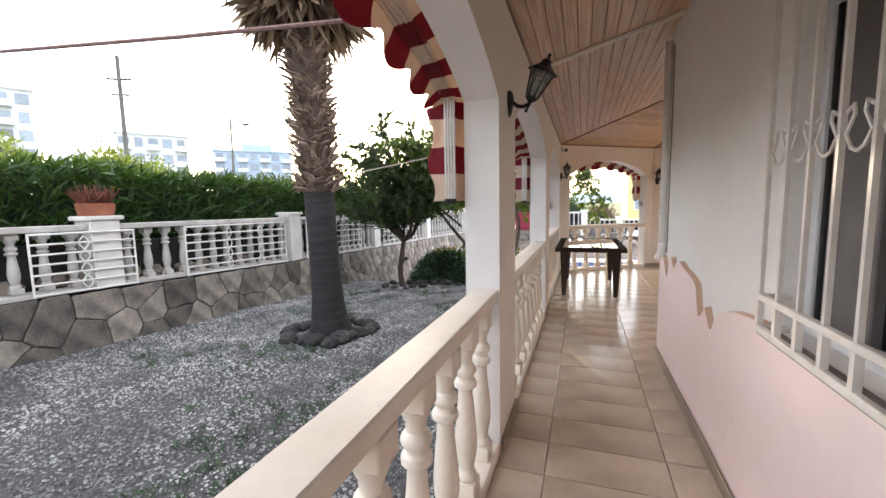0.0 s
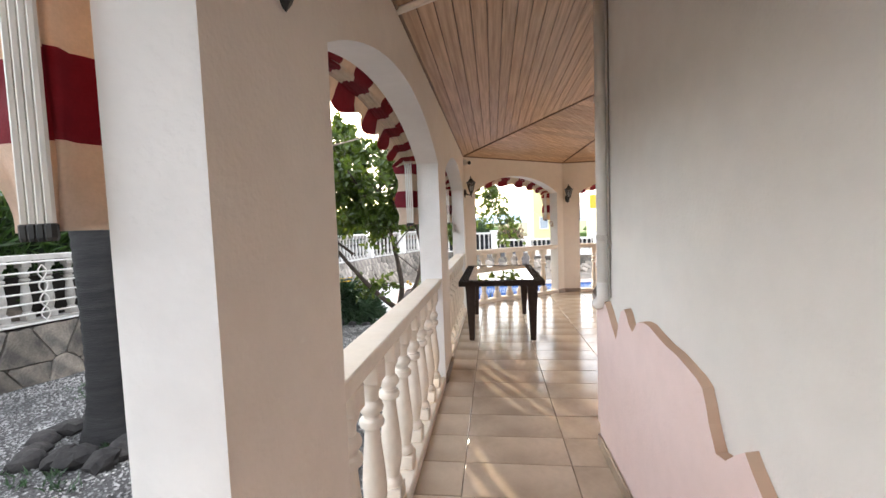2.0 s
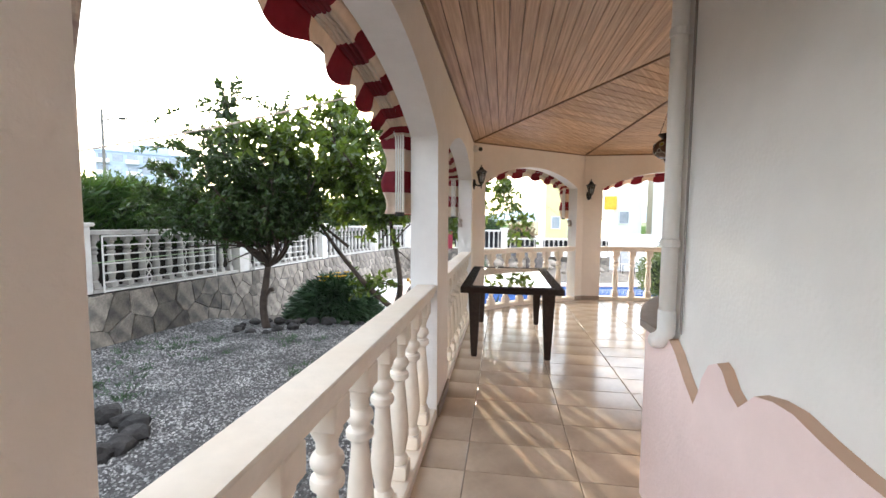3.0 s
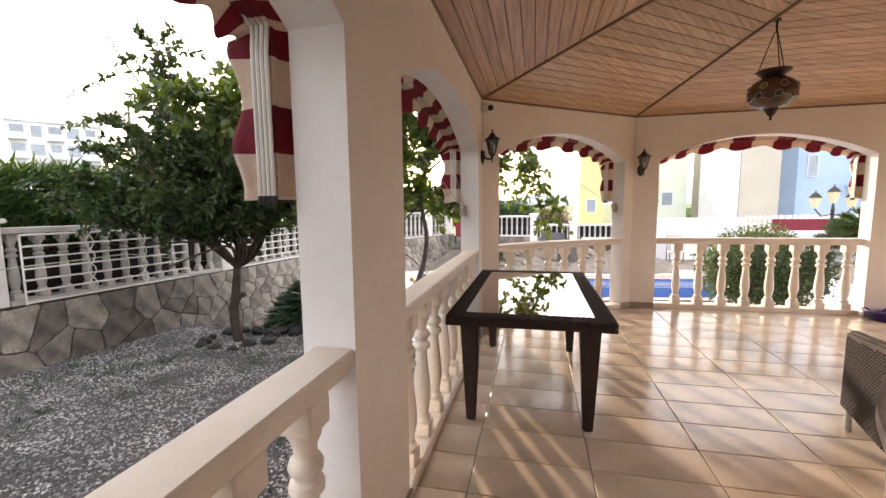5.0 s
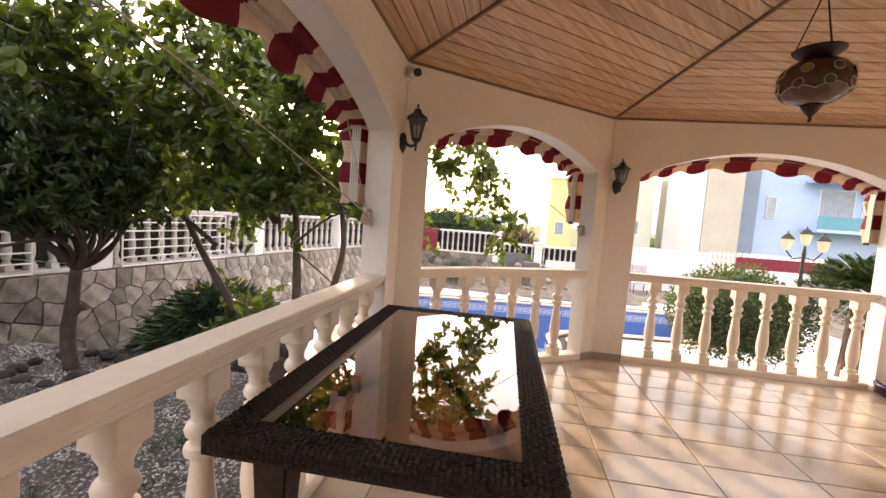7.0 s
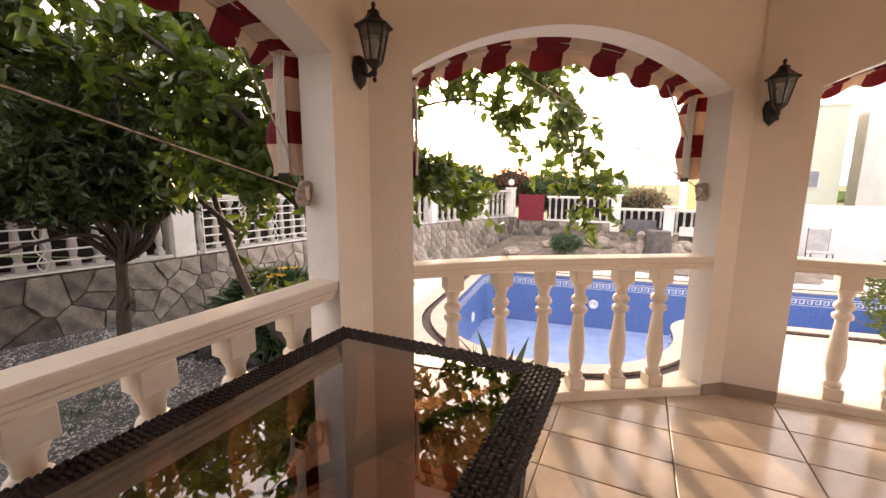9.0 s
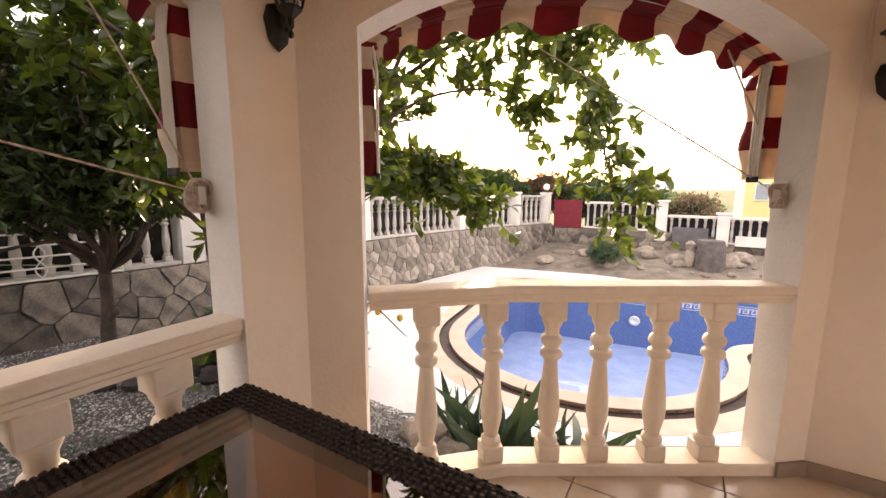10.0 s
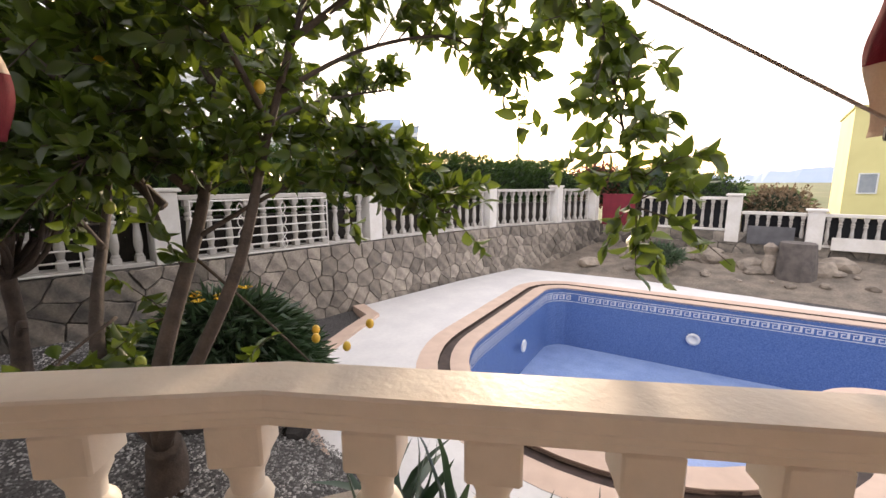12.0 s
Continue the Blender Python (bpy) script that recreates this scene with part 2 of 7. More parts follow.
# corner pieces that close the outer angles between the walls
for c, p, q in ((CA, (XA, -1.4), CB), (CB, CA, CC), (CC, CB, CD), (CD, CC, (6.3, 5.4))):
    c, p, q = Vector(c), Vector(p), Vector(q)
    d0, d1 = (c - p).normalized(), (q - c).normalized()
    n0, n1 = Vector((-d0.y, d0.x)), Vector((-d1.y, d1.x))
    m = (n0 + n1).normalized()
    m = m * (TH / m.dot(n0))
    bm = bmesh.new()
    prism(bm, [tuple(c), tuple(c + n1 * TH), tuple(c + m), tuple(c + n0 * TH)], -1.4, ZW + 0.12)
    tagged(part("wall_corner", bm, REVEAL), "white rendered outer corner of the terrace wall", "wall", kind="structure")


# ---- ceiling and roof ----
def boards(bm, uvl, P, Q, PA, QA, n=36, thick=0.015):
    """Boards parallel to the eave P-Q, each one a slab, narrowing towards PA-QA."""
    P, Q, PA, QA = map(Vector, (P, Q, PA, QA))
    up = (Q - P).cross(PA - P).normalized()
    up = up if up.z > 0 else -up
    g = 0.035
    for k in range(n):
        f0, f1 = (k + g) / n, (k + 1 - g) / n
        c = [P.lerp(PA, f0), Q.lerp(QA, f0), Q.lerp(QA, f1), P.lerp(PA, f1)]
        lo = [bm.verts.new(v) for v in c]
        hi = [bm.verts.new(v + up * thick) for v in c]
        L = (Q - P).length
        fs = [bm.faces.new(lo), bm.faces.new(hi[::-1])] + [bm.faces.new((lo[i], hi[i], hi[(i + 1) % 4], lo[(i + 1) % 4])) for i in range(4)]
        off = random.random() * 30
        d = (Q - P).normalized()
        for f in fs:
            for lp in f.loops:
                v = lp.vert.co
                lp[uvl].uv = ((v - P).dot(d) * 1.0 + off, k * 3.1 + (v - c[0]).dot((PA - P).normalized()))
    return up


def facet_sheet(bm, P, Q, QA, PA, lift):
    v = [Vector(p) + Vector((0, 0, lift)) for p in (P, Q, QA, PA)]
    if (v[2] - v[3]).length < 0.001:
        v = v[:3]
    bm.faces.new([bm.verts.new(p) for p in v])


Z = ZW
facets = [((XA, -6, Z), (*CA, Z), (APEX.x, -6, APEX.z), tuple(APEX)), ((*CA, Z), (*CB, Z), tuple(APEX), tuple(APEX)), ((*CB, Z), (*CC, Z), tuple(APEX), tuple(APEX)),
          ((*CC, Z), (*CD, Z), tuple(APEX), tuple(APEX)), ((*CD, Z), (6.3, -6, Z), tuple(APEX), (APEX.x, -6, APEX.z))]
bm = bmesh.new()
uvl = bm.loops.layers.uv.new("uv")
for P, Q, PA, QA in facets:
    boards(bm, uvl, P, Q, PA, QA)
tagged(part("ceiling", bm, WOOD), "varnished wooden board ceiling rising to a point", "ceiling", kind="structure")
bm = bmesh.new()
for P, Q, PA, QA in facets:
    facet_sheet(bm, P, Q, QA, PA, 0.025)
bmesh.ops.recalc_face_normals(bm, faces=bm.faces)
tagged(part("ceiling_backing", bm, DARKWOOD), "dark gaps behind the ceiling boards", "ceiling", kind="structure")
# hip battens and eave mouldings
seams = [((*CA, Z), APEX), ((*CB, Z), APEX), ((*CC, Z), APEX), ((*CD, Z), APEX)]
bm = bmesh.new()
for a, b in seams:
    tube(bm, [Vector(a) - Vector((0, 0, 0.004)), Vector(b) - Vector((0, 0, 0.004))], 0.016, 6)
eaves = [(XA, -6), CA, CB, CC, CD, (6.3, -6)]
for a, b in zip(eaves, eaves[1:]):
    tube(bm, [(*a, Z - 0.005), (*b, Z - 0.005)], 0.014, 6)
tagged(part("trim", bm, mat("dark_batten", (0.16, 0.09, 0.05), 0.5, col2=(0.22, 0.13, 0.07), scale=10)), "dark wooden battens along the ceiling seams", "trim", kind="structure")
bm = bmesh.new()
slope = (APEX.z - Z) / (APEX.x - XA)
tube(bm, [(XA, 3.25, Z - 0.012), (HX, 3.25, Z - 0.012 + slope * (HX - XA))], 0.02, 6)
tagged(part("trim_cross", bm, RAILPAINT), "pale cover strip across the corridor ceiling", "trim", kind="structure")

# roof with overhang and tile ends
ROOF = mat("roof_tile", (0.14, 0.06, 0.04), 0.8, col2=(0.09, 0.045, 0.03), scale=6, bump=0.4)
bm = bmesh.new()
ov, dz = 0.72, 0.2
outs = [(XA - ov, -6), (XA - ov, CA[1] + 0.32), (CB[0] - 0.3, CB[1] + ov), (CC[0] + 0.3, CC[1] + ov), (CD[0] + ov, CD[1] + 0.32), (6.3 + ov, -6)]
inn = [(XA, -6), CA, CB, CC, CD, (6.3, -6)]
for k in range(5):
    a, b, c, d = outs[k], outs[k + 1], inn[k + 1], inn[k]
    for lift, flip in ((0.0, False), (0.12, True)):
        q = [bm.verts.new((*a, Z - dz + 0.12 + lift)), bm.verts.new((*b, Z - dz + 0.12 + lift)), bm.verts.new((*c, Z + 0.12 + lift)), bm.verts.new((*d, Z + 0.12 + lift))]
        bm.faces.new(q)
    q = [bm.verts.new((*a, Z - dz + 0.12)), bm.verts.new((*b, Z - dz + 0.12)), bm.verts.new((*b, Z - dz + 0.24)), bm.verts.new((*a, Z - dz + 0.24))]
    bm.faces.new(q)
    P, Q, PA, QA = facets[k]
    facet_sheet(bm, P, Q, QA, PA, 0.24)
bmesh.ops.recalc_face_normals(bm, faces=bm.faces)
roof = tagged(part("roof", bm, ROOF), "dark clay tiled roof with an overhanging eave", "roof", kind="structure")
bm = bmesh.new()
for k in range(52):
    y = -1.6 + k * 0.19
    lathe(bm, [(0.075, 0), (0.075, 0.4), (0.065, 0.42)], 8, pose(XA - ov - 0.04, y, Z - dz + 0.21, 0, 68, 0))
part("tile_ends", bm, ROOF, roof)["kind"] = "stuff"

# ---- house ----
WAVE = [(3.72, 0.90), (3.60, 0.935), (3.54, 0.90), (3.46, 0.83), (3.38, 0.775), (3.35, 0.83), (3.33, 0.885), (3.29, 0.945), (3.24, 0.968), (3.21, 0.955), (3.17, 0.91), (3.12, 0.885), (3.05, 0.948), (2.98, 0.965), (2.91, 0.968), (2.83, 0.95),
        (2.74, 0.935), (2.66, 0.93), (2.58, 0.915), (2.51, 0.90), (2.47, 0.882), (2.445, 0.83), (2.43, 0.785), (2.39, 0.715), (2.34, 0.724), (2.29, 0.77), (2.25, 0.80), (2.22, 0.765), (2.15, 0.70), (2.11, 0.712), (2.06, 0.79), (2.015, 0.83),
        (1.9, 0.865), (1.78, 0.895), (1.6, 0.918), (1.48, 0.93), (1.4, 0.915), (1.33, 0.90), (1.22, 0.90)]
WY0, WY1, WZ0, WZ1 = -1.0, 1.45, 0.92, 2.25
bm = bmesh.new()
for y0, y1, z0, z1 in ((-6, WY0, -0.3, 4), (WY1, 3.72, -0.3, 4), (WY0, WY1, -0.3, WZ0), (WY0, WY1, WZ1, 4)):
    box(bm, HX, y0, z0, HX + 0.24, y1, z1)
tagged(part("wall_house", bm, WHITE_WALL), "white rendered house wall with a window opening", "wall", kind="structure")


# the dado: a raised coat with a broken edge, pink on its face and bare tan where it breaks off
DADO = 0.035
bm = bmesh.new()
pts = [(3.725, 0.0)] + WAVE + [(1.2, 0.90), (-6, 0.90), (-6, 0.0)]
fr = [bm.verts.new((HX - DADO, y, z)) for y, z in pts]
bk = [bm.verts.new((HX - 0.001, y, z + (0.006 if z > 0 else 0))) for y, z in pts]
bm.faces.new(fr)
for i in range(len(pts)):
    j = (i + 1) % len(pts)
    bm.faces.new((fr[i], fr[j], bk[j], bk[i])).material_index = 1 if min(pts[i][1], pts[j][1]) > 0 else 0
bmesh.ops.recalc_face_normals(bm, faces=bm.faces)
tagged(part("wall_dado", bm, [PINK, TAN]), "raised pale pink dado with a broken tan top edge", "wall", kind="structure")
bm = bmesh.new()
box(bm, HX - DADO - 0.018, -6, 0, HX - DADO - 0.003, 3.72, 0.075)
soften(bm, 0.003, 1)
tagged(part("baseboard", bm, mat("skirting", (0.34, 0.27, 0.21), 0.4, col2=(0.26, 0.2, 0.15), scale=4)), "brown tiled skirting along the house wall", "baseboard", kind="structure")
bm = bmesh.new()
box(bm, XA + 0.003, -1.4, 0, XA + 0.018, -0.66, 0.075)
for y0, y1 in ((1.755, 2.285), (4.675, 5.2), (7.665, 7.9)):
    box(bm, XA + 0.003, y0, 0, XA + 0.018, y1, 0.075)
d = (Vector(CB) - Vector(CA)).normalized()
nn = Vector((d.y, -d.x))
for a, b in ((Vector(CA) + d * 0.01, Vector(CA) + d * 0.215), (Vector(CA) + d * 2.175, Vector(CB) - d * 0.0), ):
    sweep(bm, [(-0.018, 0), (-0.003, 0), (-0.003, 0.075), (-0.018, 0.075)], a, b)
box(bm, CB[0] + 0.01, CB[1] - 0.018, 0, CB[0] + 0.305, CB[1] - 0.003, 0.075)
box(bm, CC[0] - 0.305, CC[1] - 0.018, 0, CC[0] - 0.01, CC[1] - 0.003, 0.075)
tagged(part("baseboard_columns", bm, bpy.data.materials["skirting"]), "brown tiled skirting round the columns", "baseboard", kind="structure")

# rounded bay of the house
SILLC = [(HX, 3.72), (HX, 4.05), (0.89, 4.32), (0.98, 4.5), (1.11, 4.71), (1.4, 5.04), (1.8, 5.3), (2.4, 5.45), (6.4, 5.45)]
GREYSILL = mat("sill_stone", (0.34, 0.29, 0.25), 0.5, col2=(0.28, 0.24, 0.2), scale=5, fine=0.08)
GLASS = mat("window_glass", (0.012, 0.013, 0.015), 0.04, spec=0.25)


def smoothline(pts, n=4):
    out = []
    for i in range(len(pts) - 1):
        p0, p1, p2, p3 = (Vector(pts[max(0, min(len(pts) - 1, i + k))]) for k in (-1, 0, 1, 2))
        for k in range(n):
            t = k / n
            out.append(0.5 * ((2 * p1) + (p2 - p0) * t + (2 * p0 - 5 * p1 + 4 * p2 - p3) * t * t + (3 * p1 - p0 - 3 * p2 + p3) * t ** 3))
    return out + [Vector(pts[-1])]


def offset(pts, o):
    res = []
    for i, p in enumerate(pts):
        d = (pts[min(i + 1, len(pts) - 1)] - pts[max(i - 1, 0)]).normalized()
        res.append(p + Vector((d.y, -d.x)) * o)
    return res


def band(bm, line, o0, o1, z0, z1):
    """A solid strip that follows a plan line, between two offsets and two heights."""
    a, b = offset(line, o0), offset(line, o1)
    rows = [[bm.verts.new((p.x, p.y, z)) for p in l] for l, z in ((a, z0), (a, z1), (b, z1), (b, z0))]
    n = len(line)
    for i in range(n - 1):
        for k in range(4):
            bm.faces.new((rows[k][i], rows[k][i + 1], rows[(k + 1) % 4][i + 1], rows[(k + 1) % 4][i]))
    bm.faces.new([r[0] for r in rows]), bm.faces.new([r[-1] for r in rows][::-1])
    bmesh.ops.recalc_face_normals(bm, faces=bm.faces)


bay = smoothline(SILLC[1:], 4)
bay = [Vector(SILLC[0])] + bay
bm = bmesh.new()
band(bm, bay, 0.03, 0.22, -0.3, 0.88)
tagged(part("wall_bay", bm, PINK), "pale pink curved wall under the bay window", "wall", kind="structure")
bm = bmesh.new()
band(bm, bay, 0.0, 0.34, 0.88, 0.915)
tagged(part("sill_bay", bm, GREYSILL), "grey stone sill of the curved bay window", "sill", kind="structure")
bm = bmesh.new()
band(bm, bay, 0.34, 0.36, -0.3, 4.0)
win = thing("window_2", "curved bay window with dark glass in white frames", "window", kind="structure")
part("pane", bm, GLASS, win)
for k in range(2, len(bay), 5):
    q = offset(bay, 0.3)[k]
    bm = bmesh.new()
    box(bm, -0.04, -0.035, 0.915, 0.04, 0.035, 3.0, pose(q.x, q.y, 0, 0, 0, 55))
    soften(bm, 0.006, 1)
    part("mullion", bm, WHITEPAINT, win)
bm = bmesh.new()
band(bm, bay, 0.26, 0.335, 0.915, 0.965)
part("bottom_frame", bm, WHITEPAINT, win)

# ---- floor slab ----
bm = bmesh.new()
prism(bm, [(XA - TH, -6), (6.45, -6), (6.45, CD[1]), (CC[0] + 0.05, CC[1] + 0.24), (CB[0] - 0.05, CB[1] + 0.24), (0.33, 8.92), (CA[0] - 0.19, CA[1] + 0.12)], -1.4, -0.012)
tagged(part("floor", bm, GROUT), "terrace slab with dark grouted joints", "floor", kind="structure")

# ---- garden ground ----
PC, PR = Vector((-0.45, 13.84)), radians(8)


def pool_line(off, n=26):
    """The pool's outline in plan, moved inwards by off."""
    r = 2.41 - off
    y0, y1, x0, x1 = 0.5 + off, 4.15 - off, -2.41 + off, 7.6 - off
    pts = []
    rc = max(0.25, 0.85 - off)
    for k in range(8):
        a = math.pi / 2 + math.pi / 2 * k / 7
        pts.append((x0 + rc + rc * math.cos(a), y1 - rc + rc * math.sin(a)))
    # rounded nose of the terrace where the round basin meets the straight one
    rf = 0.55 + off
    nx_ = math.sqrt((r + rf) ** 2 - (y0 - rf) ** 2)
    ac = math.atan2(y0 - rf, nx_)
    for k in range(n):
        a = math.pi + (math.pi + ac) * k / (n - 1)
        pts.append((r * math.cos(a), r * math.sin(a)))
    for k in range(1, 11):
        a = (math.pi + ac) + (math.pi / 2 - math.pi - ac) * k / 10
        pts.append((nx_ + rf * math.cos(a), y0 - rf + rf * math.sin(a)))
    pts += [(x1, y0), (x1, y1)]
    c, s = math.cos(PR), math.sin(PR)
    return [(PC.x + x * c - y * s, PC.y + x * s + y * c) for x, y in pts]


def inside(p, poly):
    x, y = p
    hit = False
    for (x0, y0), (x1, y1) in zip(poly, poly[1:] + poly[:1]):
        if (y0 > y) != (y1 > y) and x < (x1 - x0) * (y - y0) / (y1 - y0) + x0:
            hit = not hit
    return hit


def ground_z(x, y):
    z = float(np.interp(y, [-50, 2, 6.8, 9.0, 10.4, 18.5, 60], [-0.05, -0.21, -0.46, -0.56, -1.16, -1.2, -1.3]))
    if x > 0:
        z = z + (-1.2 - z) * min(1, x / 1.5)
    if y > 19.0:
        f = min(1, (y - 19.0 + 0.1 * x) / 3.2)
        z += max(0, f) * 0.62 * max(0, min(1, (6 - x) / 3))
    d = math.hypot(x, y - 8)
    fade = max(0, min(1, (d - 32) / 40))
    return z * (1 - fade) + (-1.6) * fade


def axis(lo, hi, fine0, fine1, step):
    v = list(np.arange(fine0, fine1, step))
    d, x = step, fine0
    while x > lo:
        d *= 1.5
        x -= d
        v.insert(0, x)
    d, x = step, v[-1]
    while x < hi:
        d *= 1.5
        x += d
        v.append(x)
    return v


gx, gy = axis(-1500, 1500, -8, 10, 0.4), axis(-1500, 1500, -4, 24, 0.4)
hole = pool_line(0.1)
verts = []
for x in gx:
    for y in gy:
        near = max(abs(x), abs(y - 8)) < 26
        verts.append((x, y, ground_z(x, y) + (0.035 * noise.noise((x * 0.9, y * 0.9, 0)) if near else 0) - (0.08 if inside((x, y), [(-3.4, 10.2), (9, 10.0), (9, 19.5), (-4.6, 18.6), (-5.6, 13.0)]) else 0)))
faces = []
ny = len(gy)
for i in range(len(gx) - 1):
    for j in range(ny - 1):
        if not inside(((gx[i] + gx[i + 1]) / 2, (gy[j] + gy[j + 1]) / 2), hole):
            faces.append((i * ny + j, (i + 1) * ny + j, (i + 1) * ny + j + 1, i * ny + j + 1))
tagged(raw("ground", verts, faces, GRAVEL, smooth=True), "grey gravel and earth garden ground", "ground", kind="structure")

# gravel pebbles
PEBBLE = mat("pebble", (0.38, 0.37, 0.36), 0.75, col2=(0.13, 0.13, 0.13), scale=2, vary=0.75)
rng = np.random.RandomState(3)
pv, pf = [], []
octa = np.array([(1, 0, 0), (0, 1, 0), (-1, 0, 0), (0, -1, 0), (0, 0, 1), (0, 0, -1)], float)
of = [(0, 1, 4), (1, 2, 4), (2, 3, 4), (3, 0, 4), (1, 0, 5), (2, 1, 5), (3, 2, 5), (0, 3, 5)]
n_peb = 0
while n_peb < 105000:
    x, y = rng.uniform(-5.55, -0.55), rng.uniform(-1.5, 10.3)
    r = rng.uniform(0.005, 0.015)
    a = rng.uniform(0, 6.28)
    c, s = math.cos(a), math.sin(a)
    o = octa * (r * rng.uniform(0.7, 1.3), r, r * rng.uniform(0.5, 0.8)) + rng.uniform(-0.25, 0.25, (6, 3)) * r
    o = np.stack((o[:, 0] * c - o[:, 1] * s, o[:, 0] * s + o[:, 1] * c, o[:, 2]), 1)
    gz = ground_z(x, y) + 0.035 * noise.noise((x * 0.9, y * 0.9, 0))
    base = len(pv)
    pv.extend((o + (x, y, gz + r * 0.3)).tolist())
    pf.extend([(base + i, base + j, base + k) for i, j, k in of])
    n_peb += 1
tagged(raw("gravel", pv, pf, PEBBLE), "loose grey and white gravel stones on the ground", "gravel", kind="stuff")


# ---- balustrades ----
CAP = [(-0.07, 0.945), (-0.064, 0.951), (0.064, 0.951), (0.07, 0.945), (0.07, 0.915), (0.06, 0.905), (0.06, 0.892), (0.05, 0.884), (0.05, 0.868), (-0.05, 0.868), (-0.05, 0.884), (-0.06, 0.892), (-0.06, 0.905), (-0.07, 0.915)]
KERB = [(-0.075, 0.0), (0.075, 0.0), (0.075, 0.05), (0.065, 0.06), (-0.065, 0.06), (-0.075, 0.05)]


def baluster_mesh(h=0.81, w=1.0):
    bm = bmesh.new()
    for z0, z1, s in ((0.0, 0.10, 0.052), (0.885, 1.0, 0.055)):
        n0 = set(bm.verts)
        box(bm, -s * w, -s * w, z0 * h, s * w, s * w, z1 * h)
    soften(bm, 0.006, 1)
    prof = [(0.046, 0.10), (0.05, 0.12), (0.046, 0.14), (0.034, 0.155), (0.04, 0.2), (0.051, 0.27), (0.053, 0.33), (0.047, 0.43), (0.037, 0.56), (0.033, 0.62), (0.036, 0.64), (0.052, 0.655), (0.054, 0.675), (0.05, 0.69),
            (0.036, 0.70), (0.036, 0.715), (0.05, 0.735), (0.053, 0.755), (0.047, 0.775), (0.034, 0.79), (0.035, 0.83), (0.05, 0.87), (0.05, 0.886)]
    lathe(bm, [(r * w, z * h) for r, z in prof], 14, cap=False)
    me = bpy.data.meshes.new("baluster")
    bm.to_mesh(me)
    bm.free()
    me.materials.append(RAILPAINT)
    for p in me.polygons:
        p.use_smooth = True
    me.set_sharp_from_angle(angle=radians(40))
    return me


BAL = baluster_mesh()


def balustrade(line, posts, label):
    rail = thing("balustrade", label, "balustrade", "terrace balustrades", at=(line[0][0], line[0][1], 0))
    o = Vector((*line[0], 0))
    n = len(line)
    for i in range(n - 1):
        a, b = Vector(line[i]), Vector(line[i + 1])
        d = (b - a).normalized()

        def mitre(k):
            if k == 0 or k == n - 1:
                return None
            d0 = (Vector(line[k]) - Vector(line[k - 1])).normalized()
            d1 = (Vector(line[k + 1]) - Vector(line[k])).normalized()
            m = Vector((-d0.y - d1.y, d0.x + d1.x))
            return m
        for prof, nm in ((CAP, "top_rail"), (KERB, "bottom_rail")):
            bm = bmesh.new()
            sweep(bm, prof, a - o.xy, b - o.xy, mitre(i), mitre(i + 1))
            part(nm, bm, RAILPAINT, rail)
    for x, y in posts:
        ob = new("baluster", BAL)
        ob.parent = rail
        ang = 0
        for i in range(n - 1):
            a, b = Vector(line[i]), Vector(line[i + 1])
            t = (Vector((x, y)) - a).dot((b - a)) / (b - a).length_squared
            if -0.05 <= t <= 1.05:
                ang = math.atan2(b.y - a.y, b.x - a.x)
        ob.matrix_local = Matrix.Translation(Vector((x, y, 0.06)) - o) @ Matrix.Rotation(ang, 4, "Z")
    return rail


RX = XA - 0.075
balustrade([(RX, -0.645), (RX, 1.745)], [(RX, 1.6 - 0.29 * k) for k in range(8)], "cream painted concrete balustrade beside the garden")
balustrade([(RX, 2.295), (RX, 4.665)], [(RX, 2.47 + 0.286 * k) for k in range(8)], "cream painted concrete balustrade between two columns")
balustrade([(RX, 5.21), (RX, 7.655)], [(RX, 5.41 + 0.29 * k) for k in range(8)], "cream painted concrete balustrade behind the table")
balustrade([(-0.25, 8.185), (0.22, 8.64), (1.37, 9.345)], [(-0.067, 8.362), (0.165, 8.587), (0.40, 8.75), (0.605, 8.876), (0.846, 9.023), (1.072, 9.162)], "cream painted balustrade with a bent rail above the pool")
balustrade([(1.815, 9.46), (4.145, 9.46)], [(2.1 + 0.275 * k, 9.46) for k in range(8)], "cream painted balustrade under the wide arch")

# ---- awnings ----
CLOTH_RED = translucent(mat("cloth_red", (0.20, 0.012, 0.025), 0.85, col2=(0.15, 0.009, 0.02), scale=20, bump=0.2, bscale=200, fine=0.1), (0.35, 0.02, 0.03), 0.3)
CLOTH_CREAM = translucent(mat("cloth_cream", (0.72, 0.61, 0.51), 0.85, col2=(0.64, 0.53, 0.43), scale=20, bump=0.2, bscale=200, fine=0.06), (0.75, 0.55, 0.38), 0.3)
CORD = mat("cord", (0.62, 0.55, 0.47), 0.8, col2=(0.4, 0.3, 0.26), scale=60, bump=0.5, bscale=150)


